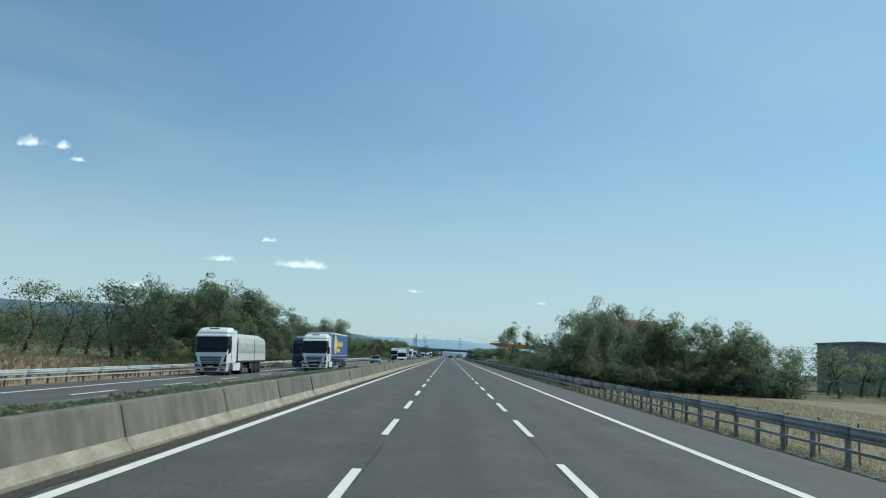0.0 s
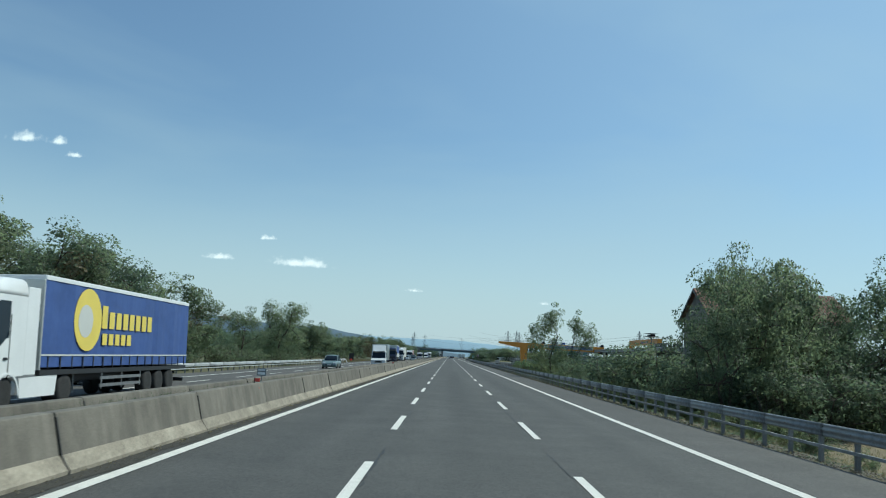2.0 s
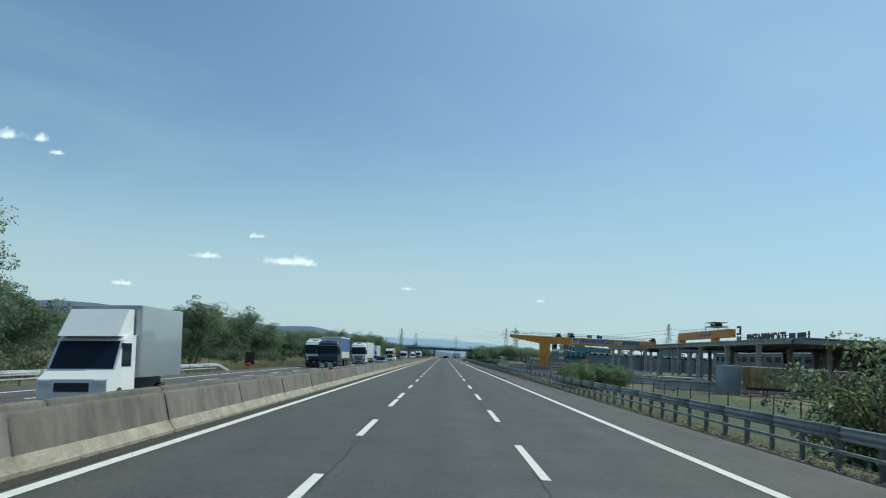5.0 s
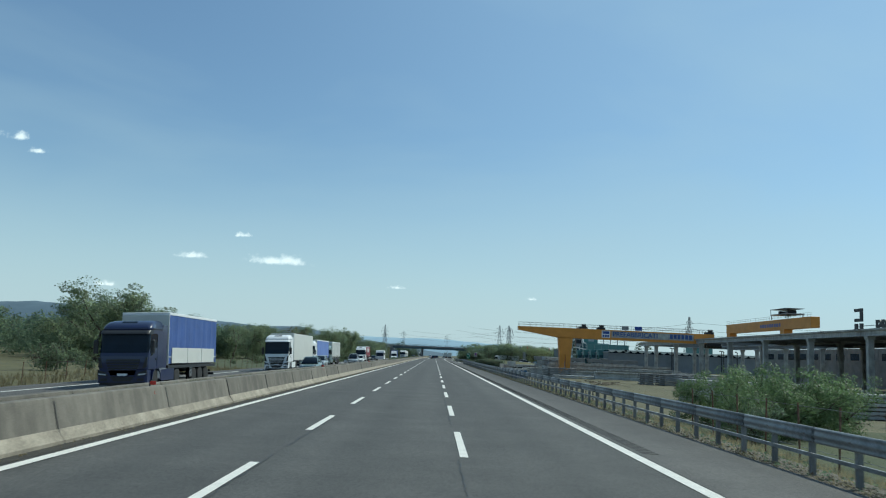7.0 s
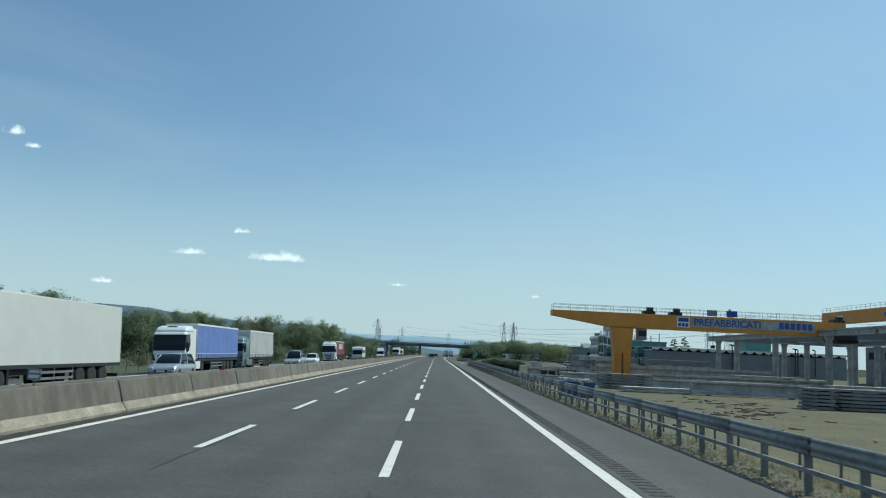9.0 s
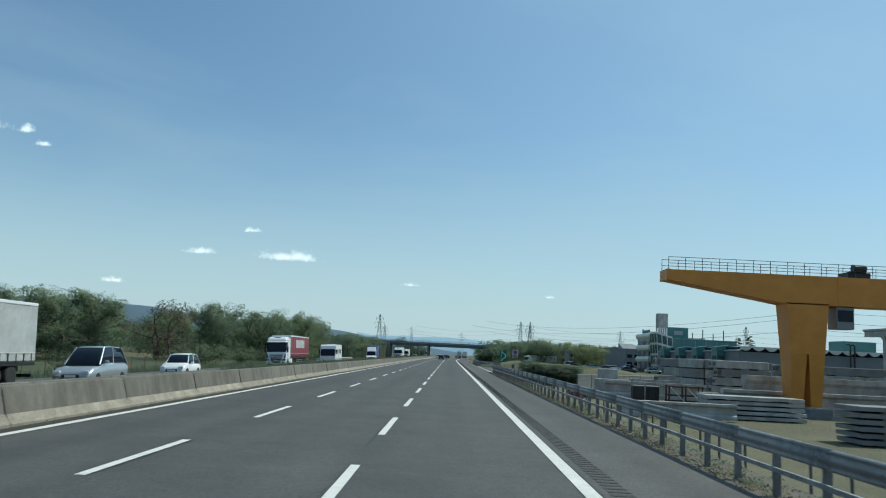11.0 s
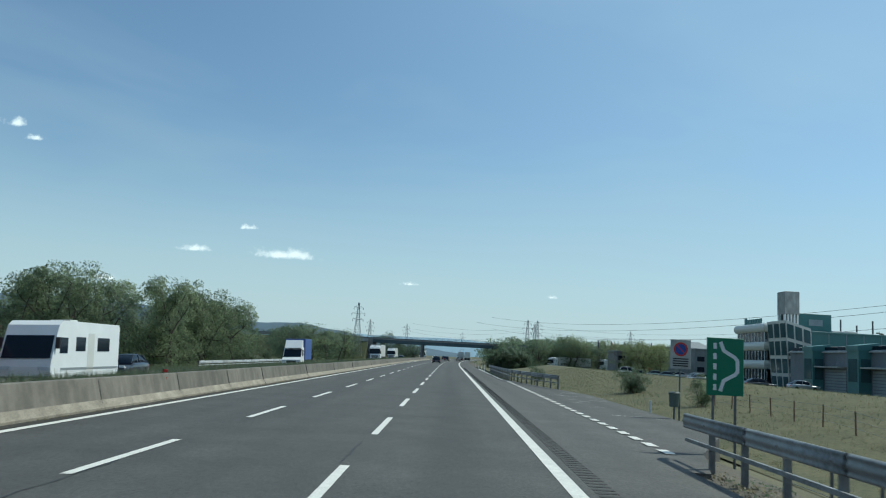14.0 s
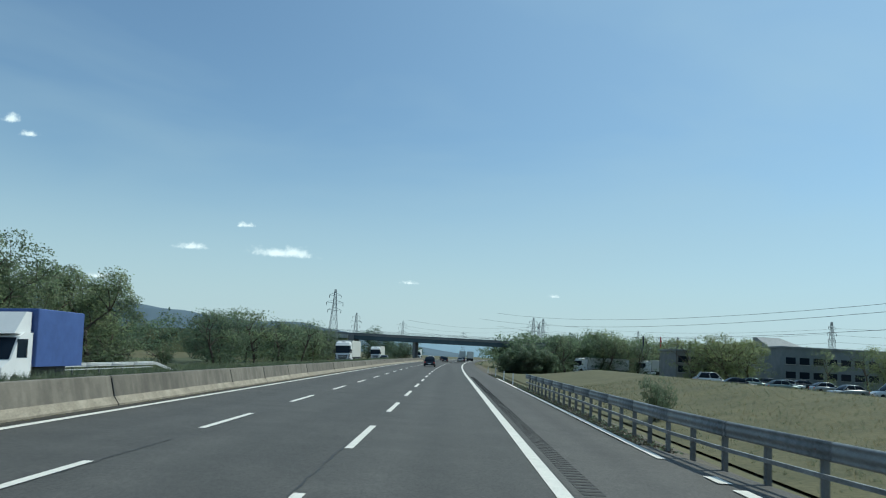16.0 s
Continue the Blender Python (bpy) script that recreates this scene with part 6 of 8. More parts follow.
def second_crane():
    e = thing("gantry_crane", "second orange overhead crane standing on a concrete runway", "crane")
    x0, x1, low, top = 85.0, 87.0, 11.6, 14.0
    s = Shape()
    s.box(x0, x1, 394, 446, low, top, 0.05)
    part("beam", s, ORANGE, e, "orange box-girder beam")
    for y in (444.6, 409.0):
        s = Shape()
        s.box(x0, x1, y - 1.2, y + 1.2, 7.9, low, 0.05)
        part("leg", s, ORANGE, e)
    s = Shape()
    s.box(x0 - 1.2, x1 + 1.2, 404, 413, top + 1.0, top + 1.2)
    for y in (404.5, 412.5):
        for x in (x0 - 1, x1 + 1):
            s.box(x - 0.08, x + 0.08, y - 0.08, y + 0.08, top, top + 1.0)
    part("trolley_frame", s, SIGN_BACK, e)
    for y in (406, 410.5):
        s = Shape()
        s.tube((x0, y, top + 1.6), (x1, y, top + 1.6), 0.45, None, 12)
        part("hoist_drum", s, BLACK, e)
    s = Shape()
    s.box(x0 - 1.2, x1 + 1.2, 404, 413, top + 2.3, top + 2.4)
    for y in (404.2, 412.8):
        s.box(x0 - 1.1, x0 - 1.0, y - 0.05, y + 0.05, top + 1.2, top + 2.3)
    part("trolley_roof", s, SIGN_BACK, e)
    handrail(e, 394.2, 445.8, x0 + 0.1, top, "y", 30, 0.9)
    s = Shape()
    for k in range(9):
        s.box(x0 - 0.03, x0 - 0.01, 421.0 - 1.4 * k, 422.0 - 1.4 * k, low + 0.7, low + 1.5)
    part("name_bars", s, SIGN_BLUE, e)


second_crane()


def colonnade():
    """Concrete crane runway: rows of columns under long beams."""
    col = None
    for x in (60.0, 73.0, 86.0):
        for y in (436.5, 426.6, 409.3, 391.0, 374.0, 357.0, 340.0, 323.0, 306.0):
            m = pose(x, y, YZ)
            if col is None:
                col = thing("column", "grey precast concrete column with a corbel", "column", "runway columns", "", m)
                s = Shape()
                s.box(-0.4, 0.4, -0.35, 0.35, FLOOR - YZ - 0.1, 5.9, 0.04)
                part("shaft", s, PRECAST, col)
                s = Shape()
                s.loft([[(-0.42, -0.37, 5.75), (0.42, -0.37, 5.75), (0.42, 0.37, 5.75), (-0.42, 0.37, 5.75)], [(-0.55, -0.42, 6.0), (0.55, -0.42, 6.0), (0.55, 0.42, 6.0), (-0.55, 0.42, 6.0)], [(-0.55, -0.42, 6.25), (0.55, -0.42, 6.25), (0.55, 0.42, 6.25), (-0.55, 0.42, 6.25)]])
                part("corbel", s, PRECAST, col)
            else:
                copy_thing(col, m)
        for k in range(14):
            y = 441.0 - 10.6 * k
            s = Shape()
            s.along_y([(x - 0.5, YZ + 6.25), (x + 0.5, YZ + 6.25), (x + 0.35, YZ + 6.45), (x + 0.35, YZ + 6.85), (x + 0.6, YZ + 7.0), (x + 0.6, YZ + 7.2), (x - 0.6, YZ + 7.2), (x - 0.6, YZ + 7.0), (x - 0.35, YZ + 6.85), (x - 0.35, YZ + 6.45)], y - 10.58, y + 0.4)
            single("runway_beam", s, PRECAST, "grey precast concrete runway beam on columns", "beam", "runway beams")
    for k in range(15):
        y = 441.3 - 10.6 * k
        s = Shape()
        s.box(60.7, 72.3, y - 0.9, y - 0.3, YZ + 6.3, YZ + 7.1, 0.03)
        s.box(73.7, 85.3, y - 0.9, y - 0.3, YZ + 6.3, YZ + 7.1, 0.03)
        single("cross_beam", s, PRECAST_DARK, "grey concrete cross beam between the runways", "beam", "cross beams")
    s = Shape()
    s.box(62, 112, 292, 382, YZ + 7.22, YZ + 7.42, 0.03)
    single("canopy_roof", s, PRECAST_DARK, "long flat concrete canopy over the works", "roof", kind="structure")
    e = thing("hall_wall", "grey concrete panel wall at the back of the works", "wall", kind="structure")
    for k in range(25):
        s = Shape()
        s.box(104, 104.3, 290 + 7 * k, 296.9 + 7 * k, FLOOR - 0.1, YZ + 7.2, 0.01)
        part("panel", s, PRECAST_DARK, e)
        s = Shape()
        s.box(103.9, 104.02, 291.5 + 7 * k, 295.4 + 7 * k, YZ + 4.4, YZ + 6.0)
        part("window", s, GLASS, e)
    # roof sign facing the motorway
    e = thing("roof_sign", "dark standing letters on the canopy edge", "sign")
    word = lettering("letters", "PREFABBRICATI", 2.3, BLACK, e, pose(71.0, 341.8, YZ + 7.75, 90, 0, -90), 0.08, 0.10)
    wide = max(v.co.x for v in word.data.vertices)
    word.scale = (21.4 / wide, 1.15, 1)
    s = Shape()
    for k, h in enumerate((1.9, 1.9, 1.9, 1.9, 1.9, 2.1)):
        y = 317.6 - 1.58 * k
        s.box(70.95, 71.1, y, y + (1.25 if k not in (2, 5) else 0.5), YZ + 7.35, YZ + 7.4 + h)
    part("name_bars", s, BLACK, e)
    s = Shape()
    for yy in (345.6, 347.2):
        s.box(70.9, 71.1, yy, yy + 0.9, YZ + 7.6, YZ + 9.3)
    s.box(70.9, 71.1, 345.6, 348.1, YZ + 9.6, YZ + 10.1)
    s.box(70.9, 71.1, 345.6, 346.4, YZ + 10.1, YZ + 11.2)
    s.box(70.9, 71.1, 345.6, 348.1, YZ + 11.2, YZ + 11.7)
    part("emblem", s, BLACK, e)
    s = Shape()
    for k in range(24):
        y = 309.5 + 1.64 * k
        s.tube((71.6, y, YZ + 7.0), (71.12, y, YZ + 8.4), 0.05, None, 5)
    for z in (7.7, 8.9):
        s.tube((71.15, 309.3, YZ + z), (71.15, 348, YZ + z), 0.05, None, 5)
    part("support_frame", s, STEEL_DULL, e)


colonnade()


def stack(x, y, length, width, layers, turn, material, thick=0.24, gap=0.1):
    e = thing("slab_stack", "stack of grey precast concrete slabs on timber bearers", "slab stack", "precast stacks", "", pose(x, y, ground_z(x) - 0.02, 0, 0, turn))
    r = random.Random(int(x * 13 + y))
    for k in range(layers):
        z = 0.12 + k * (thick + gap)
        dx, dy = r.uniform(-0.12, 0.12), r.uniform(-0.08, 0.08)
        s = Shape()
        s.box(-length / 2 + dx, length / 2 + dx, -width / 2 + dy, width / 2 + dy, z, z + thick, 0.02)
        part("slab", s, material, e)
        for q in (-0.32, 0.32):
            s = Shape()
            s.box(length * q - 0.06, length * q + 0.06, -width / 2, width / 2, z - gap - 0.02, z)
            part("bearer", s, WOOD, e)
    return e


def girder(x, y, length, height, width, turn, material=PRECAST):
    e = thing("precast_girder", "long pale precast concrete girder lying in the yard", "girder", "precast girders", "", pose(x, y, ground_z(x), 0, 0, turn))
    s = Shape()
    h, w = height, width / 2
    s.loft([[(q, -w, 0.15), (q, w, 0.15), (q, w, 0.15 + h * 0.22), (q, w * 0.45, 0.15 + h * 0.35), (q, w * 0.45, 0.15 + h * 0.75), (q, w, 0.15 + h * 0.85), (q, w, 0.15 + h), (q, -w, 0.15 + h), (q, -w, 0.15 + h * 0.85), (q, -w * 0.45, 0.15 + h * 0.75), (q, -w * 0.45, 0.15 + h * 0.35), (q, -w, 0.15 + h * 0.22)] for q in (-length / 2, length / 2)])
    part("girder_body", s, material, e)
    for q in (-0.35, 0.35):
        s = Shape()
        s.box(length * q - 0.1, length * q + 0.1, -w, w, -0.1, 0.15)
        part("bearer", s, WOOD, e)
    return e


yr = random.Random(5)
for x, y, L, w, n, turn, m in ((39.8, 324.5, 9.0, 2.4, 5, 3, PRECAST_DARK), (46.5, 322, 8.0, 2.4, 5, 0, PRECAST), (36.0, 343.3, 2.0, 2.2, 6, 2, PRECAST_DARK), (40.3, 343.6, 5.4, 2.4, 6, 0, PRECAST_DARK), (28.5, 364.5, 7.6, 2.2, 2, 2, PRECAST),
                               (26.8, 372, 6.0, 2.4, 6, 1, PRECAST_DARK), (47, 349, 8, 2.4, 5, 0, PRECAST), (49, 360, 8, 2.4, 6, 0, PRECAST), (24.5, 386, 6, 2.2, 5, 0, PRECAST), (44, 331, 7, 2.4, 4, 90, PRECAST), (55, 335, 7, 2.4, 5, 0, PRECAST_DARK),
                               (50, 388, 9, 2.4, 7, 0, PRECAST), (46, 305, 7, 2.4, 5, 0, PRECAST), (38, 300, 6, 2.4, 5, 0, PRECAST_DARK), (50, 275, 8, 2.4, 7, 0, PRECAST), (36, 275, 6, 2.4, 6, 5, PRECAST)):
    stack(x, y, L, w, n, turn, m, 0.2)
for x, y, L, h, w, turn in ((38.2, 363.3, 12.8, 1.4, 1.1, 1), (41.0, 371.3, 7.6, 1.3, 1.0, 0), (35, 378, 12, 1.1, 0.9, 0), (40.0, 396.0, 28, 1.5, 0.9, 0), (42.0, 398.5, 27, 2.6, 1.0, 0), (46, 383, 20, 1.7, 0.9, 2), (19, 383, 7, 0.9, 0.7, 0), 
                            (23.7, 407.0, 9.0, 1.45, 0.6, 0), (25.0, 412.3, 4.6, 1.6, 0.6, 0), (38, 266, 14, 1.4, 0.9, 0), (52, 268, 16, 1.7, 0.9, 0), (36, 296, 9, 1.1, 0.8, 0)):
    girder(x, y, L, h, w, turn)
litter()


def upright_panels(x0, x1, y, n):
    """Pale precast wall panels stored standing on edge."""
    r = random.Random(8)
    for k in range(n):
        e = thing("precast_block", "long pale precast concrete block stored in a row", "concrete block", "standing panels", "", pose(x0 + r.uniform(-0.5, 0.3), y + 1.15 * k, ground_z(x0) - 0.02))
        s = Shape()
        s.box(0, x1 - x0, -0.2, 0.2, 0.1, 2.0, 0.02)
        b = part("panel", s, PRECAST, e)
        for q in (0.35, x1 - x0 - 0.35):
            s = Shape()
            s.box(q - 0.12, q + 0.12, -0.3, 0.3, -0.1, 0.1)
            part("bearer", s, WOOD, e)
        for q in (0.8, x1 - x0 - 0.8):
            s = Shape()
            s.tube((q, 0, 1.98), (q, 0, 2.1), 0.04, None, 6)
            part("lifting_loop", s, STEEL_DULL, b)


upright_panels(26.4, 33.0, 290.6, 4)
heap = Shape()
hr = random.Random(19)
for k in range(160):
    x, y, q = (hr.gauss(14.8, 0.8), hr.uniform(262, 284), hr.uniform(0.06, 0.26)) if k % 3 else (hr.gauss(22.6, 0.9), hr.uniform(283, 287), hr.uniform(0.08, 0.3))
    z = ground_z(x) + hr.uniform(0, 0.3)
    heap.hull([(x - q, y - q * 0.6, z - q), (x + q, y - q, z - q), (x + q * 0.7, y + q, z - q), (x - q * 0.8, y + q * 0.7, z - q), (x - q * 0.3, y, z + q * 0.5), (x + q * 0.4, y + q * 0.2, z + q * 0.3)], [(0, 1, 5, 4), (1, 2, 5), (2, 3, 4, 5), (3, 0, 4)])
single("rubble_heap", heap, PRECAST, "heap of pale broken concrete below the guard rail", "rubble", kind="stuff")


def skip(x, y, m, label, L=5.5, w=2.3, h=1.5):
    e = thing("skip", label, "skip", "", "", pose(x, y, ground_z(x)))
    s = Shape()
    s.loft([[(-L / 2, -w / 2, 0.1), (L / 2, -w / 2, 0.1), (L / 2, w / 2, 0.1), (-L / 2, w / 2, 0.1)], [(-L / 2 - 0.2, -w / 2, h), (L / 2 + 0.2, -w / 2, h), (L / 2 + 0.2, w / 2, h), (-L / 2 - 0.2, w / 2, h)]])
    b = part("bin", s, m, e)
    for k in range(6):
        s = Shape()
        x0 = -L / 2 + 0.3 + k * (L - 0.6) / 5
        s.box(x0 - 0.05, x0 + 0.05, -w / 2 - 0.06, -w / 2 + 0.01, 0.1, h)
        part("rib", s, m, b)
    if m is BOX_RED:
        return e
    r = random.Random(3)
    s = Shape()
    for k in range(110):
        c = Vector((r.uniform(-L / 2, L / 2), r.uniform(-w / 2, w / 2), h + r.uniform(-0.1, 0.2)))
        q = r.uniform(0.05, 0.17)
        s.box(c.x - q, c.x + q, c.y - q, c.y + q, c.z - q, c.z + q * 0.6, q * 0.3)
    tagged(part("rubble", s, PRECAST, e, "heap of pale rubble"), kind="stuff")
    return e


skip(15.7, 340.8, DUMPSTER, "blue steel skip heaped with rubble", 2.4, 1.7, 1.35)
skip(17.6, 405.2, BOX_RED, "low dull red steel skip beside the girders", 3.2, 1.6, 0.55)

# large beams stored in stacks, and the low wall at the end of the yard


def beam_stack(x0, x1, y0, depth, layers, h, rows, seed):
    """Long beams lying across the yard in layers, dark gaps between them."""
    e = thing("beam_stack", "tall stack of long pale precast concrete beams", "beam stack", "large beam stacks", "", pose(x0, y0, FLOOR))
    r = random.Random(seed)
    L, w = x1 - x0, depth / rows
    for k in range(layers):
        for j in range(rows):
            inset = r.uniform(0, 0.5) + (0.8 if k == layers - 2 else 0)
            z = 0.1 + k * h
            s = Shape()
            s.box(inset, L - r.uniform(0, 0.4), w * j + 0.06, w * (j + 1) - 0.06, z, z + h - 0.12, 0.04)
            b_ = part("beam", s, PRECAST if (k + j) % 3 else PRECAST_DARK, e)
            s = Shape()
            s.box(inset - 0.03, inset + 0.05, w * j + 0.25, w * (j + 1) - 0.25, z + 0.18, z + h - 0.3)
            part("opening", s, BLACK, b_)
        for q in (0.22, 0.5, 0.78):
            s = Shape()
            s.box(L * q - 0.08, L * q + 0.08, 0.1, depth - 0.1, 0.1 + k * h - 0.12, 0.1 + k * h)
            part("bearer", s, WOOD, e)


beam_stack(28.6, 41.6, 426.0, 2.6, 4, 1.0, 2, 1)
beam_stack(42.2, 55.4, 426.2, 2.6, 4, 0.98, 2, 2)
beam_stack(29.1, 34.6, 408.2, 2.4, 5, 0.78, 2, 4)
# short beams stored end-on, three wide
e = thing("beam_stack", "stack of short grey concrete beams with their ends in a row", "beam stack", "large beam stacks", "", pose(30.0, 416.0, FLOOR))
br = random.Random(6)
for k in range(4):
    for j in range(3):
        s = Shape()
        o = br.uniform(0, 0.35)
        s.box(0.98 * j, 0.98 * j + 0.86, o, 6 + o, 0.1 + 1.0 * k, 0.98 + 1.0 * k, 0.05)
        part("beam", s, PRECAST if (j + k) % 2 else PRECAST_DARK, e)
    for q in (1.2, 4.8):
        s = Shape()
        s.box(0, 2.85, q, q + 0.12, 1.0 * k - 0.02, 0.1 + 1.0 * k)
        part("bearer", s, WOOD, e)


def steel_frame(x, y):
    """Welded rusty formwork frame with pale diagonal props."""
    e = thing("formwork_frame", "rusty steel formwork frame with pale diagonal props", "formwork", "", "", pose(x, y, FLOOR, 0, 0, -6))
    for q in (0.0, 1.3, 2.6):
        for v in (0.0, 1.6):
            s = Shape()
            s.box(q - 0.06, q + 0.06, v - 0.06, v + 0.06, -0.02, 1.6)
            part("post", s, RUST_DARK, e)
    for v in (0.0, 1.6):
        for z in (0.35, 0.8, 1.5):
            s = Shape()
            s.box(-0.1, 2.75, v - 0.04, v + 0.04, z - 0.05, z + 0.05)
            part("rail", s, RUST_DARK, e)
    for q in (0.1, 1.4):
        s = Shape()
        s.tube((q, -0.1, 1.45), (q + 1.2, -0.1, 0.25), 0.035, None, 6)
        part("prop", s, SIGN_WHITE, e, "pale diagonal prop")
    s = Shape()
    for k in range(13):
        s.box(0.0 + 0.2 * k, 0.1 + 0.2 * k, 0.1, 1.5, 1.5, 1.56)
    part("grating", s, RUST_DARK, e)


steel_frame(23.2, 400.4)
for x in (20.95, 22.2):
    e = thing("crate", "dark closed crate with a pale lid", "crate", "dark crates", "", pose(x, 403.2, FLOOR))
    s = Shape()
    s.box(0, 0.92, 0, 1.0, -0.02, 1.33, 0.02)
    body = part("body", s, BLACK, e)
    for q in (0.05, 0.46, 0.83):
        s = Shape()
        s.box(q, q + 0.06, -0.03, 0.01, 0.05, 1.3)
        part("batten", s, DARK_CAR, body)
    s = Shape()
    s.box(-0.03, 0.95, -0.03, 1.03, 1.33, 1.4, 0.01)
    part("lid", s, PRECAST, e)
girder(27.0, 396.4, 5.4, 1.15, 1.0, 2)
e = thing("yard_wall", "low grey concrete panel wall at the end of the yard", "wall", kind="structure")
for k in range(9):
    ax, ay = 19.8 + 2.0 * k, 426.2 + 2.55 * k
    for z0, z1, m in ((-1.35, -0.78, PRECAST_DARK), (-0.76, -0.2, PRECAST_DARK), (-0.18, 0.12, PRECAST_DARK), (0.14, 0.40, PRECAST_DARK), (0.40, 0.52, PRECAST)):
        s = Shape()
        o = 0.03 if m is PRECAST else 0.0
        s.loft([[(ax - o, ay + 0.15, z), (ax + 0.08, ay - o, z), (ax + 2.0, ay + 2.45 - o, z), (ax + 1.88, ay + 2.6, z)] for z in (z0, z1)])
        part("panel", s, m, e)
s = Shape()
s.box(21.5, 23.5, 422.0, 423.2, -1.3, 1.3, 0.05)
single("concrete_block", s, PRECAST, "plain pale concrete block standing in the yard", "concrete block")
s = Shape()
s.box(20.9, 24.6, 420.9, 421.8, -1.3, 0.25, 0.05)
single("concrete_block", s, PRECAST, "long low pale concrete block in the yard", "concrete block")

# parked trailer and a container at the start of the yard


def parked_trailer(x, y, length, m):
    """Curtain-sided trailer standing on its legs, its flank towards the road."""
    e = thing("parked_trailer", "ochre curtain-sided lorry trailer parked in the yard", "trailer", "", "", pose(x, y, FLOOR))
    body = Shape()
    n = 40
    body.loft([[(length * i / n, -0.02 * (i % 2), 1.15), (length * i / n, 2.5, 1.15), (length * i / n, 2.5, 3.72), (length * i / n, -0.02 * (i % 2), 3.72)] for i in range(n + 1)])
    b = part("curtain", body, m, e, "streaked ochre tarpaulin")
    rail_ = Shape()
    rail_.box(-0.03, length + 0.03, -0.05, 2.55, 3.72, 3.84, 0.02)
    part("roof_rail", rail_, CREAM, b)
    chassis = Shape()
    chassis.box(0.2, length - 0.2, 0.5, 2.0, 0.8, 1.13)
    part("chassis", chassis, BLACK, e)
    for q in (length - 4.0, length - 2.7, length - 1.4):
        for k in (0.2, 2.3):
            w = Shape()
            w.lathe((q, k - 0.15, 0.5), (0, 1, 0), [(0, 0.3), (0.02, 0.48), (0.28, 0.48), (0.3, 0.3)], 18)
            part("wheel", w, RUBBER, e)
    for k in (0.6, 1.9):
        leg = Shape()
        leg.box(2.4, 2.55, k - 0.08, k + 0.08, -0.05, 0.82)
        part("landing_leg", leg, STEEL_DULL, e)


parked_trailer(41.3, 260.3, 13.0, streaked("ochre_tarpaulin", (0.22, 0.16, 0.07), (0.36, 0.28, 0.14), (0.62, 0.6, 0.58)))
s = Shape()
s.box(38.6, 41.0, 262.5, 265.2, FLOOR - 0.02, 2.65, 0.04)
for k in range(11):
    s.box(38.7 + 0.2 * k, 38.8 + 0.2 * k, 262.46, 262.5, FLOOR + 0.1, 2.5)
single("container", s, TEAL_GREY, "tall grey ribbed steel container beside the parked trailer", "container")


def fence(name, label, pts, h, material, z_of, step=2.5, stays=0.0, wires=3):
    e = thing(name, label, "fence")
    r = random.Random(len(pts))
    posts = []
    for (xa, ya), (xb, yb) in zip(pts, pts[1:]):
        n = max(1, int(math.hypot(xb - xa, yb - ya) / step))
        for i in range(n + (1 if (xb, yb) == pts[-1] else 0)):
            t = i / n
            posts.append((xa + (xb - xa) * t + r.uniform(-0.05, 0.05), ya + (yb - ya) * t))
    s0 = Shape()
    s0.tube((0, 0, -0.3), (0, 0, h), 0.032, 0.03, 6)
    me = mesh_of("fence_post", s0, material)
    for x, y in posts:
        o = new("fence_post", me)
        o.parent = e
        o.matrix_basis = pose(x, y, z_of(x, y), r.uniform(-2, 2), r.uniform(-2, 2), 0)
    s = Shape()
    for a, b in zip(posts, posts[1:]):
        for k in range(wires):
            z = h * (0.3 + 0.65 * k / max(1, wires - 1))
            s.tube((a[0], a[1], z_of(*a) + z), (b[0], b[1], z_of(*b) + z), 0.008, None, 3, False)
    part("wire", s, STEEL_DULL, e)
    return e


gz2 = lambda x, y: ground_z(x)
fence("wire_fence", "rusty post and wire fence behind the guard rail", [(13.6, 14), (13.8, 64)], 1.4, RUST, gz2, 2.6)
fence("wire_fence", "rusty post and wire fence below the yard", [(14.4, 178), (14.4, 252)], 1.9, RUST, gz2, 2.5)
fence("wire_fence", "low thin post fence behind the guard rail", [(12.25, 262), (12.25, 437)], 0.75, STEEL_DULL, gz2, 1.7, 0, 2)
fence("wire_fence", "thin post and wire fence across the meadow", [(20.6, 438), (20.8, 468)], 0.9, RUST, lambda x, y: mound_z(x, y), 2.6)
fence("wire_fence", "post and wire fence beyond the opposite carriageway", [(-25, 215), (-25.5, 430)], 1.5, RUST, gz2, 3.4)
fence("wire_fence", "post and wire fence before the straw field", [(-23.6, 20), (-23.8, 112)], 1.3, RUST, gz2, 3.2)

# ---- factory and offices ----


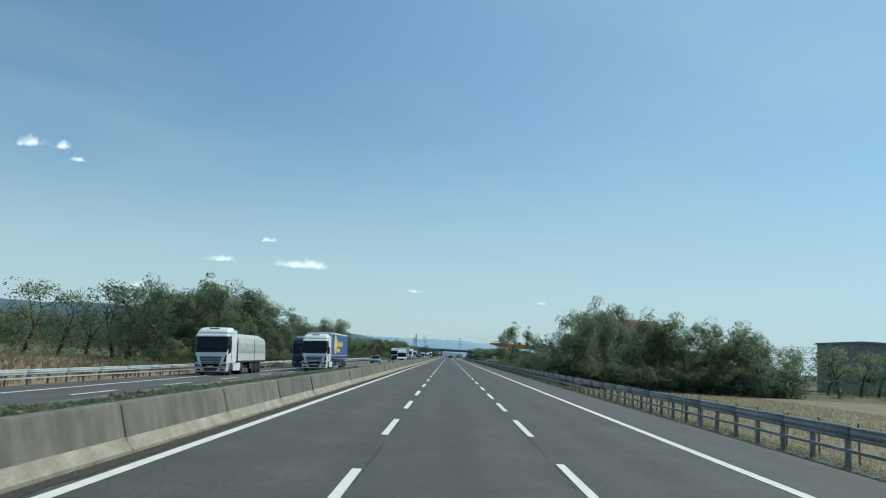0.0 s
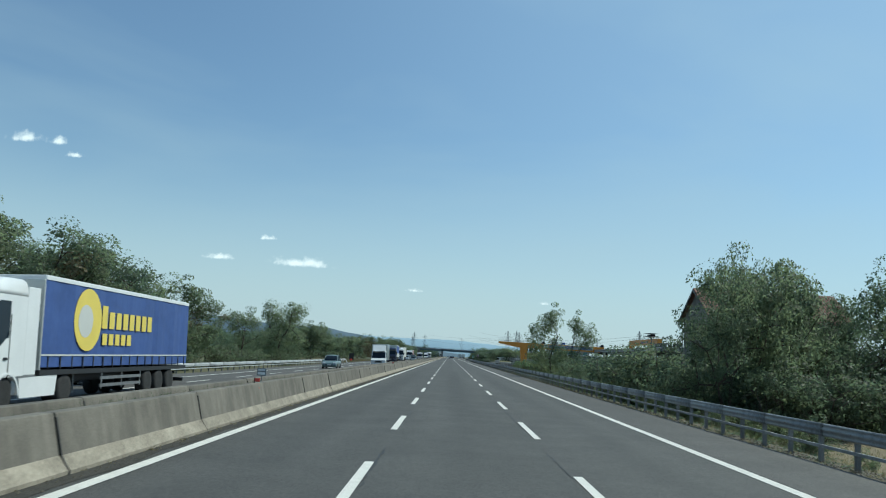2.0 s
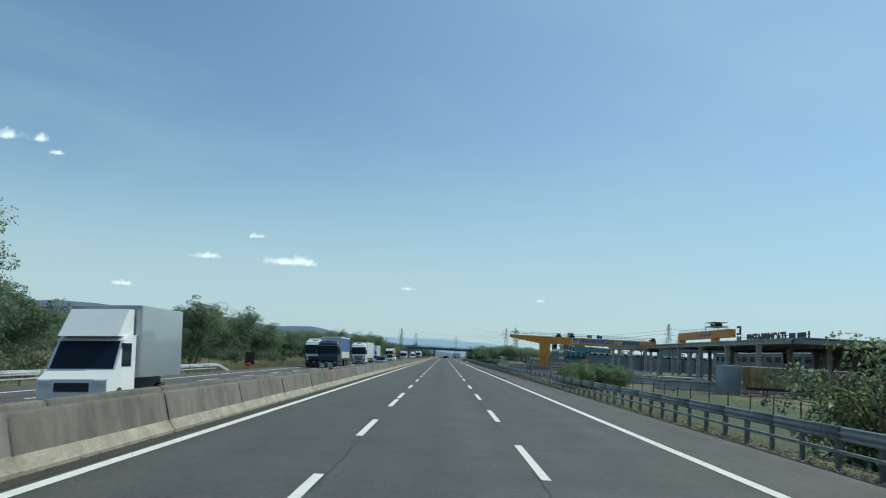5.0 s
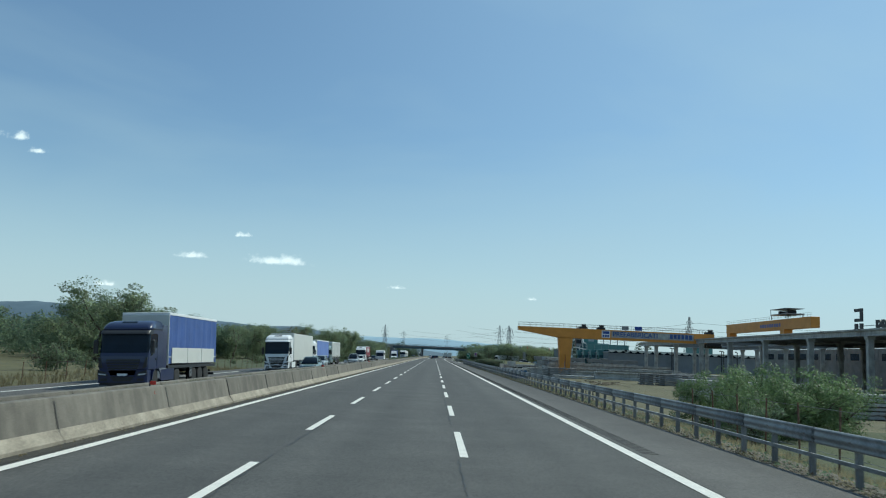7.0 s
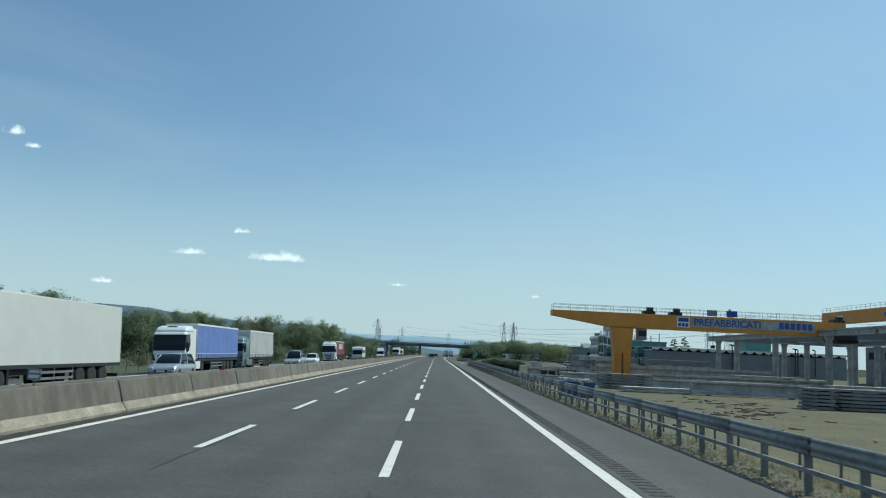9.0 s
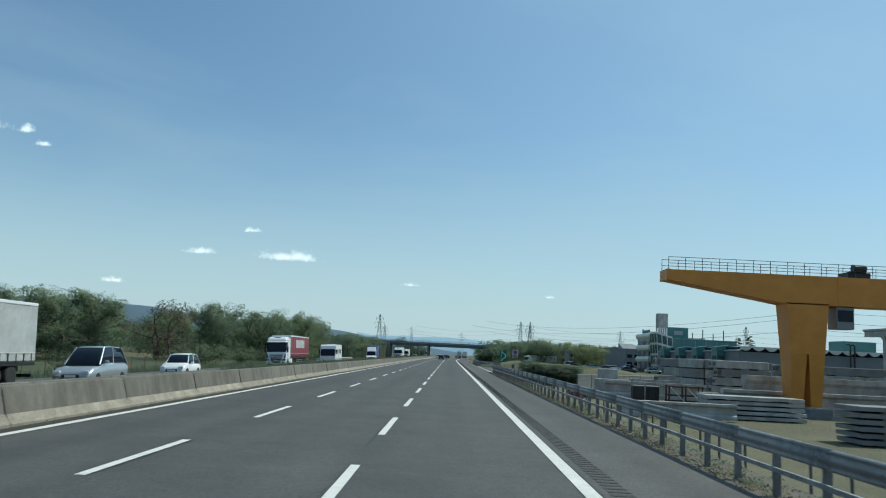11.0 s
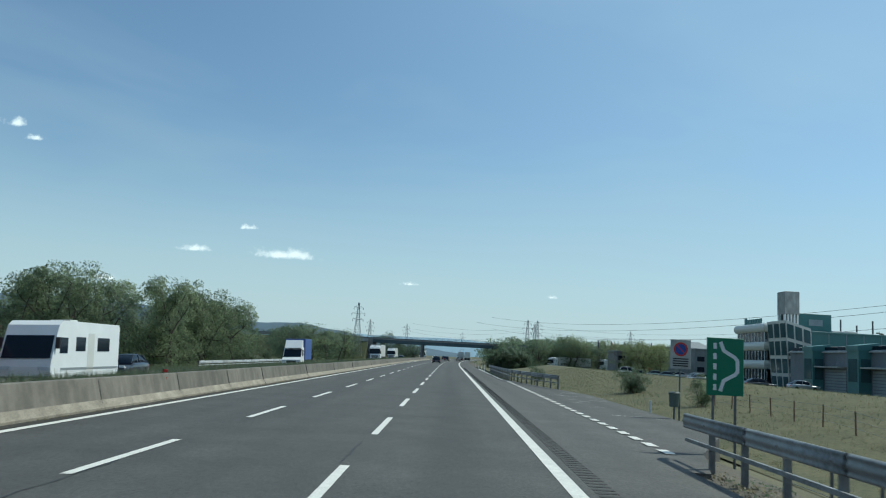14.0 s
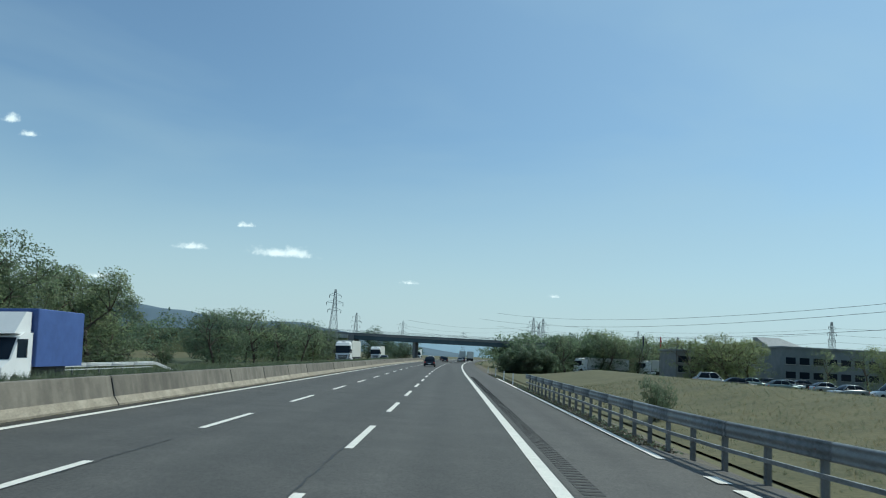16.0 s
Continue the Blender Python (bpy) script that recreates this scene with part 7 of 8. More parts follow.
def factory():
    e = thing("factory", "teal factory block with a tall pale chimney", "factory")
    g = -1.2
    s = Shape()
    s.box(64, 85.0, 562, 584.4, g, 9.2)
    wall = part("wall", s, TEAL, e, "teal panel walls")
    s = Shape()
    s.box(64.2, 85.2, 561.8, 584.6, 9.2, 9.5, 0.04)
    part("roof", s, TEAL, e, "teal roof edge")
    for k in range(6):
        s = Shape()
        s.box(67.5 + 3.0 * k, 67.58 + 3.0 * k, 561.95, 562.05, 6.0, 9.18)
        part("panel_joint", s, TEAL_GREY, wall)
    s = Shape()
    s.box(73.0, 77.5, 566, 570, 9.5, 9.95, 0.08)
    part("roof_duct", s, TEAL_GREY, e)
    s = Shape()
    s.box(63.8, 66.4, 564, 567.4, 12.4, 16.4, 0.08)
    ch = part("chimney", s, PRECAST, e, "pale grey square chimney block")
    s = Shape()
    for k in range(5):
        s.box(63.8 + 0.55 * k, 64.1 + 0.55 * k, 564.2, 564.6, 9.6, 12.4)
        s.box(63.8 + 0.55 * k, 64.1 + 0.55 * k, 566.8, 567.2, 9.6, 12.4)
    part("chimney_fins", s, WHITE, ch)
    s = Shape()
    s.box(64.2, 66.0, 564.8, 566.6, 8.0, 12.4)
    part("chimney_core", s, BLACK, ch)
    s = Shape()
    s.box(66.6, 72.4, 565, 574, 9.6, 12.7, 0.06)
    tow = part("plant_room", s, TEAL, e, "teal roof-top plant room")
    s = Shape()
    s.box(68.4, 70.8, 564.9, 565.02, 10.6, 11.7)
    part("sign_panel", s, TEAL_GREY, tow)
    # raked glazed stair front
    s = Shape()
    s.loft([[(63.0, 560.0, g), (67.0, 560.0, g), (67.0, 567.4, g), (63.0, 567.4, g)], [(62.0, 559.2, 11.0), (66.6, 560.0, 9.8), (66.6, 567.4, 9.8), (62.0, 567.4, 11.0)]])
    st = part("stair_tower", s, CREAM, e, "raked glazed stair tower")
    for i in range(3):
        for j in range(4):
            t0, t1 = (j + 0.1) / 4, (j + 0.9) / 4
            u0, u1 = (i + 0.1) / 3, (i + 0.9) / 3
            P = lambda u, t: (63.0 - 1.0 * t + (4.0 + 0.6 * t) * u, 560.0 - 0.8 * t * (1 - u) - 0.04, g + (12.0 - 1.2 * u) * t)
            s = Shape()
            s.face(P(u0, t0), P(u1, t0), P(u1, t1), P(u0, t1))
            part("pane", s, PANE, st)
            Q = lambda u, t: (63.0 - 1.0 * t - 0.03, 560.0 - 0.8 * t + (7.4 + 0.8 * t) * u, g + 12.0 * t)
            s = Shape()
            s.face(Q(u1, t0), Q(u0, t0), Q(u0, t1), Q(u1, t1))
            part("pane", s, PANE, st)
    s = Shape()
    for k in range(4):
        x = 78 + 3.1 * k
        s.tube((x, 580, 9.5), (x, 580, 12.0 + (k % 2)), 0.16, None, 8)
    part("flue", s, STEEL_DULL, e)
    return e


factory()


def office():
    e = thing("office_building", "white office block with rounded floor bands", "office building")
    x0, x1, y0, y1 = 62.75, 63.95, 570.0, 584.6

    def slab(z0, z1, out):
        s = Shape()
        n = 6
        rings = []
        for i in range(n + 1):
            a = math.pi * i / n - math.pi / 2
            o = out * math.cos(a)
            z = (z0 + z1) / 2 + (z1 - z0) / 2 * math.sin(a)
            rings.append([(x0 - o, y0 - o, z), (x1 + o, y0 - o, z), (x1 + o, y1 + o, z), (x0 - o, y1 + o, z)])
        s.loft(rings)
        return s

    for k in range(3):
        z = 0.9 + 3.35 * k
        part("floor_band", slab(z + 1.7, z + 3.35, 0.55), CREAM, e, "rounded pale band")
        s = Shape()
        s.box(x0, x1, y0, y1, z - (2.2 if k == 0 else 0.4), z + 1.75)
        g = part("window_strip", s, GLASS, e, "dark window strip")
        for j in range(10):
            s = Shape()
            x = x0 + 0.2 + j * (x1 - x0 - 0.6) / 9
            s.box(x, x + 0.18, y0 - 0.08, y0 + 0.02, z - 0.2, z + 1.7)
            part("mullion", s, WHITE, g)
            s = Shape()
            y = y0 + 0.2 + j * (y1 - y0 - 0.6) / 9
            s.box(x0 - 0.08, x0 + 0.02, y, y + 0.18, z - 0.2, z + 1.7)
            part("mullion", s, WHITE, g)
    s = Shape()
    for k in range(7):
        s.box(63.9, 64.1, 583.0 - 1.3 * k, 583.95 - 1.3 * k, 10.9, 12.1 + (0.35 if k == 0 else 0))
    for k in range(4):
        s.tube((64, 583.4 - 2.4 * k, 8.4), (64, 583.4 - 2.4 * k, 11.0), 0.05, None, 5)
    part("name_bars", s, TEAL, e, "plain teal sign blocks")


office()


def shell_hall():
    """Long low hall: its gable end shows the hanging roof shells, its flank the teal bays."""
    e = thing("hall", "long grey hall with scalloped roof shells and projecting teal bays", "hall")
    x0, y0, y1, g, n, w = 62.3, 496.0, 558.0, -1.25, 21, 2.52
    x1 = x0 + n * w
    s = Shape()
    s.box(x0, x1, y0, y1, g, 5.4)
    wall = part("wall", s, HALL_GREY, e, "slate grey panel walls")
    # end wall: joints, window band, roof shells hanging between the ribs
    for k in range(1, n, 2):
        s = Shape()
        s.box(x0 + w * k - 0.04, x0 + w * k + 0.04, y0 - 0.03, y0 + 0.02, g, 5.38)
        part("panel_joint", s, PRECAST_DARK, wall)
    for k in range(n):
        xa = x0 + w * k
        low = [(xa + w * i / 10, 6.35 - 0.75 * math.sin(math.pi * i / 10) ** 0.8) for i in range(11)]
        s = Shape()
        s.loft([[(x, y, z) for x, z in low + [(xa + w, 6.42), (xa, 6.42)]] for y in (y0 - 0.7, y0 - 0.45)])
        part("roof_shell", s, CREAM, e, "pale curved roof shell")
    s = Shape()
    s.box(x0 + 0.1, x1 - 0.1, y0 + 0.4, y1 - 0.4, 5.4, 6.3)
    part("clerestory", s, GLASS, e)
    s = Shape()
    s.loft([[(x0 - 0.35, y, 5.42), (x0 - 0.35, y, 5.58), (x0 + 1.5, y, 6.46), (x1 + 0.3, y, 6.46), (x1 + 0.3, y, 6.36), (x0 + 1.5, y, 6.36), (x0 + 0.1, y, 5.42)] for y in (y0 - 0.6, y1)])
    part("roof", s, PRECAST, e, "pale concrete roof with a sloping edge")
    # flank: teal bays, pale canopies and louvred panels between them
    for k in range(4):
        y = 503.8 + 14.0 * k
        s = Shape()
        s.loft([[(60.6, y, g), (x0 + 0.05, y, g), (x0 + 0.05, y + 3.2, g), (60.6, y + 3.2, g)], [(60.6, y, 5.6), (x0 + 0.05, y, 5.6), (x0 + 0.05, y + 3.2, 5.6), (60.6, y + 3.2, 5.6)]])
        bay = part("bay", s, TEAL, e, "projecting teal bay")
        s = Shape()
        s.loft([[(60.45, y - 0.12, z0), (63.4, y - 0.12, z1), (63.4, y + 3.32, z1), (60.45, y + 3.32, z0)] for z0, z1 in ((5.6, 5.6), (6.3, 6.75))])
        part("bay_cap", s, TEAL, bay)
        s = Shape()
        s.box(60.9, 62.2, y - 0.05, y + 0.02, 1.4, 4.5)
        part("pane", s, PANE, bay)
        s = Shape()
        s.box(60.54, 60.62, y + 0.4, y + 2.8, 1.4, 4.5)
        part("pane", s, PANE, bay)
        s = Shape()
        s.box(60.7, x0 + 0.05, y - 7.6, y - 0.15, 3.2, 3.42, 0.02)
        part("canopy", s, PRECAST, wall, "thin pale canopy")
        for j in range(9):
            s = Shape()
            s.box(x0 - 0.14, x0 + 0.02, y - 7.2, y - 0.6, -0.7 + 0.42 * j, -0.42 + 0.42 * j)
            part("louvre", s, TEAL_GREY, wall)
        for j in range(3):
            s = Shape()
            s.box(x0 - 0.03, x0 + 0.02, y + 5.0 + 2.6 * j, y + 5.07 + 2.6 * j, 3.5, 5.38)
            part("panel_joint", s, PRECAST_DARK, wall)
    # goose-neck flues at the end wall and a plant room on the roof
    for x, h in ((83.9, 1.3), (84.7, 1.2), (95.7, 1.0), (100.9, 1.0), (101.6, 0.9), (106.2, 0.9)):
        s = Shape()
        s.tube((x, y0 - 0.95, 0.4), (x, y0 - 0.95, 6.3 + h), 0.16, None, 8)
        s.tube((x, y0 - 0.95, 6.3 + h), (x - 0.35, y0 - 0.95, 6.55 + h), 0.17, None, 8)
        s.tube((x - 0.35, y0 - 0.95, 6.55 + h), (x - 0.75, y0 - 0.95, 6.45 + h), 0.17, None, 8)
        part("flue", s, BLACK, e, "dark goose-neck flue")
    s = Shape()
    s.box(106.7, 114.8, 545, 554, 6.44, 10.4, 0.06)
    part("plant_room", s, TEAL, e, "teal roof-top plant room")
    return e


shell_hall()


def low_office(x0, x1, y0, y1, h, m, label, rows=2):
    e = thing("office_building", label, "office building")
    s = Shape()
    s.box(x0, x1, y0, y1, -1.2, h)
    part("wall", s, m, e)
    s = Shape()
    s.box(x0 - 0.3, x1 + 0.3, y0 - 0.3, y1 + 0.3, h, h + 0.4, 0.05)
    part("roof", s, ROOF, e)
    for r in range(rows):
        z = 1.2 + r * (h - 1.5) / rows
        n = int((x1 - x0) / 2.6)
        for k in range(n):
            s = Shape()
            x = x0 + 0.5 + k * (x1 - x0 - 0.6) / n
            s.box(x, x + 1.9, y0 - 0.04, y0 + 0.03, z, z + 1.3)
            win = part("window", s, GLASS, e)
            s = Shape()
            s.box(x - 0.1, x + 2.0, y0 - 0.14, y0, z - 0.12, z - 0.01)
            part("sill", s, PRECAST, win)
    return e


low_office(71, 112, 640, 660, 7.0, ROOF, "long dark grey office block with window rows")
low_office(50, 58, 640, 652, 5.3, PRECAST_DARK, "low grey office building behind the trees")
low_office(72, 96, 664, 690, 7.8, ROOF, "dark hall with a pitched skylight roof behind the offices", 1)
low_office(82, 110, 160, 180, 8.8, PRECAST_DARK, "low flat-roofed shed beyond the field", 1)
s = Shape()
s.loft([[(72, 650, 7.4), (80, 650, 7.4), (80, 659, 7.4), (72, 659, 7.4)], [(72, 657, 9.6), (77, 657, 9.6), (77, 659, 9.6), (72, 659, 9.6)]])
single("skylight", s, STEEL, "slanted ribbed skylight on a dark roof", "skylight")

# flagpoles and parked vehicles
for k in range(5):
    e = thing("flagpole", "tall thin flagpole with a furled dark flag", "flagpole", "flagpoles", "", pose(50 + 4 * k, 668, -0.4))
    s = Shape()
    s.tube((0, 0, -0.1), (0, 0, 9.5), 0.07, 0.04, 8)
    part("pole", s, STEEL_DULL, e)
    s = Shape()
    s.loft([[(0.05, -0.03, 9.3), (0.22, 0, 9.3), (0.05, 0.05, 9.3)], [(0.05, -0.06, 8.3), (0.38, 0.02, 8.2), (0.05, 0.08, 8.3)], [(0.05, -0.03, 6.9), (0.24, 0.02, 6.8), (0.05, 0.05, 6.9)]])
    part("flag", s, RED if k in (1, 4) else NAVY, e)

cr = random.Random(12)
proto = {}
PARK = [("dark parked car in the works car park", DARK_CAR, False), ("silver parked car in the works car park", SILVER, False), ("white parked van in the works car park", WHITE, True), ("grey-green parked car in the works car park", TEAL_CAR, False), ("white parked car in the works car park", WHITE, False)]
for row, (xa, xb, y) in enumerate(((47, 60, 540), (49, 60, 552), (50, 60, 575), (47, 60, 590), (48, 60, 603), (50, 64, 614))):
    x = xa
    while x < xb:
        k = cr.choice((0, 0, 3, 1, 4, 0, 2, 3))
        m = pose(x, y + cr.uniform(-0.4, 0.4), ground_z(x, y) + 0.02, 0, 0, -90 + cr.uniform(-6, 6) + (180 if cr.random() < 0.5 else 0))
        if k not in proto:
            lb, c, tall = PARK[k]
            proto[k] = car(lb, m, c, 4.3 if not tall else 4.9, 1.78, 1.48 if not tall else 1.95, tall)
            proto[k]["group"] = "parked cars"
        else:
            copy_thing(proto[k], m)
        x += cr.uniform(4.9, 6.5)
for k in range(4):
    e = truck("white parked lorry with a pale trailer in a far lorry park", pose(38 + 17 * k, 690 + 3 * k, ground_z(38 + 17 * k, 690) + 0.02, 0, 0, -80), RED if k == 2 else WHITE, CREAM, WHITE, "box", 11.0)

# ---- signs ----
BIN = paint("grey_green_bin", (0.10, 0.13, 0.115), 0.6)
scuff = Shape()
sr = random.Random(23)
for k in range(16):
    x, y, a = sr.uniform(11.4, 13.8), sr.uniform(452, 476), sr.uniform(-0.5, 0.9)
    n, w = sr.uniform(0.4, 1.6), sr.uniform(0.012, 0.03)
    z = -0.004 - 0.01 * (x - 10.2)
    dx, dy = n * math.cos(a), n * math.sin(a)
    scuff.face((x, y - w, z), (x + dx, y + dy - w, z - 0.01 * dx), (x + dx, y + dy + w, z - 0.01 * dx), (x, y + w, z))
single("scuff_marks", scuff, LINE, "pale scuff marks on the lay-by asphalt", "road marking", kind="stuff")


def sign(name, label, x, y, w, h, z0, face, posts=2, back=SIGN_BACK, turn=0, foot=-0.33):
    e = thing(name, label, "sign", "", "", pose(x, y, foot, 0, 0, turn))
    s = Shape()
    s.box(-w / 2, w / 2, -0.02, 0.02, z0, z0 + h, 0.012)
    b = part("sign_plate", s, face, e)
    s = Shape()
    s.box(-w / 2 + 0.02, w / 2 - 0.02, 0.021, 0.03, z0 + 0.02, z0 + h - 0.02)
    part("backing", s, back, e)
    for k in range(posts):
        px = 0 if posts == 1 else (-w * 0.3 + k * w * 0.6)
        s = Shape()
        s.tube((px, 0.06, -0.7), (px, 0.06, z0 + h - 0.1), 0.035, None, 8)
        part("post", s, STEEL_DULL, e)
    return e, b


e, b = sign("layby_sign", "green road sign with a white lay-by line diagram", 12.35, 441.2, 0.92, 1.42, 1.72, GREEN_SIGN)
z = 1.72
s = Shape()
for k in range(5):
    s.box(-0.30, -0.22, -0.026, -0.02, z + 0.12 + 0.255 * k, z + 0.27 + 0.255 * k)
pts = [(-0.12, z + 0.12), (-0.04, z + 0.36), (0.24, z + 0.52), (0.30, z + 0.60), (0.30, z + 0.86), (0.24, z + 0.94), (-0.04, z + 1.10), (-0.12, z + 1.30)]
for i, ((xa, za), (xb, zb)) in enumerate(zip(pts, pts[1:])):
    d = Vector((xb - xa, 0, zb - za)).normalized()
    n = Vector((-d.z, 0, d.x)) * 0.045
    p, q = Vector((xa, -0.024 - 0.002 * (i % 2), za)) - d * 0.02, Vector((xb, -0.024 - 0.002 * (i % 2), zb)) + d * 0.02
    s.loft([[p - n, p + n, p + n + Vector((0, 0.003, 0)), p - n + Vector((0, 0.003, 0))], [q - n, q + n, q + n + Vector((0, 0.003, 0)), q - n + Vector((0, 0.003, 0))]])
part("diagram", s, SIGN_WHITE, b, "white lane diagram")
e, b = sign("parking_sign", "white no-waiting sign plate on a thin post", 15.0, 454.6, 0.84, 1.2, 2.3, PRECAST, 1)
z = 3.1
for r0, r1, y, m in ((0.29, 0.29, -0.024, RED), (0.22, 0.22, -0.027, SIGN_BLUE)):
    s = Shape()
    s.lathe((0, y, z), (0, 1, 0), [(0, r0), (0.003, r1)], 28)
    part("roundel", s, m, b)
s = Shape()
d = Vector((1, 0, -1)).normalized()
n = Vector((1, 0, 1)).normalized() * 0.02
p, q = Vector((0, -0.03, z)) - d * 0.22, Vector((0, -0.03, z)) + d * 0.22
s.loft([[p - n, p + n, p + n + Vector((0, 0.002, 0)), p - n + Vector((0, 0.002, 0))], [q - n, q + n, q + n + Vector((0, 0.002, 0)), q - n + Vector((0, 0.002, 0))]])
part("slash", s, RED, b)
for k in range(4):
    s = Shape()
    s.box(-0.32, 0.32, -0.025, -0.021, 2.40 + 0.095 * k, 2.45 + 0.095 * k)
    part("text_bar", s, BLACK, b)
e = thing("litter_bin", "grey-green litter bin on the lay-by sign post", "litter bin", "", "", pose(14.72, 454.4, -0.33))
s = Shape()
s.lathe((0, 0, 0.75), (0, 0, 1), [(0, 0.19), (0.52, 0.23), (0.56, 0.25), (0.62, 0.16)], 14)
part("bin", s, BIN, e)
s = Shape()
s.tube((0, 0, -0.7), (0, 0, 0.8), 0.04, None, 6)
part("post", s, STEEL_DULL, e)
s = Shape()
for z in (0.12,):
    s.box(-0.045, 0.045, -0.03, 0.03, -0.3, 0.95, 0.01)
dm = single("delineator_post", s, SIGN_WHITE, "white roadside delineator post", "delineator", "delineator posts")
dm.matrix_basis = pose(14.75, 458.5, -0.5)
for y in (545, 556, 570, 590):
    copy_thing(dm, pose(10.9 + bend(y), y, -0.12))
e = thing("warning_board", "dark board and red lamp on the opposite verge", "sign", "", "", pose(-21.5, 254, -1.05))
s = Shape()
s.box(-0.55, 0.55, -0.03, 0.03, 0.7, 2.2, 0.01)
part("board", s, BLACK, e)
for x in (-0.45, 0.45):
    s = Shape()
    s.tube((x, 0.05, -0.2), (x, 0.05, 2.0), 0.035, None, 6)
    part("post", s, STEEL_DULL, e)
s = Shape()
s.lathe((0.0, -0.5, 0.5), (0, 0, 1), [(0, 0.2), (0.1, 0.3), (0.3, 0.3), (0.42, 0.12)], 12)
part("lamp", s, RED, e)
# reflectors and plates on the concrete barrier
first = None
for y in (51.8, 86.4, 145, 200.3, 238, 270.8, 309.5, 413, 449):
    m = pose(-4.37, y, 0.80)
    if first is None:
        first = thing("barrier_marker", "red and white reflector bracket on the concrete barrier", "reflector", "barrier markers", "", m)
        s = Shape()
        s.box(-0.012, 0.012, -0.02, 0.02, -0.5, 0.22)
        part("bracket", s, BLACK, first)
        for z in (0.1, -0.16):
            s = Shape()
            s.box(-0.02, 0.16, -0.015, 0.0, z, z + 0.10, 0.005)
            part("reflector", s, RED, first)
    else:
        copy_thing(first, m)
first = None
for y in (90, 201.5, 204.7, 291, 295, 398):
    m = pose(-5.0, y, 0.8)
    if first is None:
        first = thing("distance_plate", "small grey distance plate on the median", "sign", "distance plates", "", m)
        s = Shape()
        s.box(-0.16, 0.16, -0.015, 0.015, 0.14, 0.40, 0.01)
        p_ = part("plate", s, SIGN_BACK, first)
        s = Shape()
        s.box(-0.12, 0.12, -0.019, -0.015, 0.31, 0.36)
        s.box(-0.12, 0.12, -0.019, -0.015, 0.18, 0.26)
        part("digit_bar", s, SIGN_WHITE, p_)
        s = Shape()
        s.tube((0, 0.03, -0.35), (0, 0.03, 0.4), 0.022, None, 6)
        part("post", s, STEEL_DULL, first)
    else:
        copy_thing(first, m)

# ---- bridge over the motorway ----
e = thing("overbridge", "dark steel road bridge on concrete abutments over the motorway", "bridge", "", "", pose(3.0, 722, 0, 0, 0, -4))
s = Shape()
s.box(-70, 70, -4.5, 4.5, 6.3, 6.75, 0.03)
part("deck", s, PRECAST_DARK, e)
for y in (-4.3, -1.5, 1.5, 4.1):
    s = Shape()
    s.box(-26, 24, y, y + 0.25, 5.25, 6.3)
    s.box(-26, 24, y - 0.15, y + 0.4, 5.2, 5.28)
    g = part("girder", s, DECK, e, "dark blue-green steel girder")
for y in (-4.45, 4.35):
    s = Shape()
    s.box(-70, 70, y, y + 0.12, 6.75, 7.05)
    part("parapet", s, STEEL_DULL, e)
    handrail(e, -69, 69, y + 0.06, 7.05, "x", 60, 0.75)
for x in (-7.6,):
    for y in (-3, 0, 3):
        s = Shape()
        s.tube((x, y, -0.4), (x, y, 5.25), 0.45, None, 14)
        part("pier", s, PRECAST_DARK, e)
for x0, x1, x2 in ((-27, -25.5, -42), (21.5, 23, 38)):
    s = Shape()
    s.box(min(x0, x1), max(x0, x1), -5, 5, -1.5, 6.3)
    part("abutment", s, PRECAST_DARK, e)
    for y in (-6.0, 6.0):
        s = Shape()
        s.loft([[(x0, y, -1.6), (x0, y + 0.4, -1.6), (x0, y + 0.4, 6.4), (x0, y, 6.4)], [(x2, y, -1.6), (x2, y + 0.4, -1.6), (x2, y + 0.4, 6.7), (x2, y, 6.7)]])
        part("wing_wall", s, PRECAST, e)
for sx in (-1, 1):
    s = Shape()
    a, b_ = (-27 if sx < 0 else 24), (-260 if sx < 0 else 260)
    s.loft([[(a, -14, -1.6), (a, 14, -1.6), (a, 5, 6.25), (a, -5, 6.25)], [(b_, -14, -1.6), (b_, 14, -1.6), (b_, 5, 3.0), (b_, -5, 3.0)]])
    single("embankment", s, GRASS_GREEN, "grassy embankment of the bridge approach", "embankment", kind="structure").matrix_basis = pose(3.0, 722, 0, 0, 0, -4)
plant("broad_c", -20, 735, 11, 1.3)
plant("bush_dark", -12, 760, 8, 1.2)

# ---- pylons and cables ----


def pylon_mesh(h):
    s = Shape()
    b = h * 0.085
    wid = lambda t: b * (1 - t) ** 1.25 + h * 0.012
    n = 9
    lv = [1 - (1 - i / n) ** 1.15 for i in range(n + 1)]
    r = h * 0.0030
    for t0, t1 in zip(lv, lv[1:]):
        c0 = [(sx * wid(t0), sy * wid(t0), t0 * h) for sx, sy in ((-1, -1), (1, -1), (1, 1), (-1, 1))]
        c1 = [(sx * wid(t1), sy * wid(t1), t1 * h) for sx, sy in ((-1, -1), (1, -1), (1, 1), (-1, 1))]
        for i in range(4):
            j = (i + 1) % 4
            s.tube(c0[i], c1[i], r, None, 4, False)
            s.tube(c0[i], c1[j], r * 0.6, None, 4, False)
            s.tube(c0[j], c1[i], r * 0.6, None, 4, False)
            s.tube(c1[i], c1[j], r * 0.6, None, 4, False)
    return s


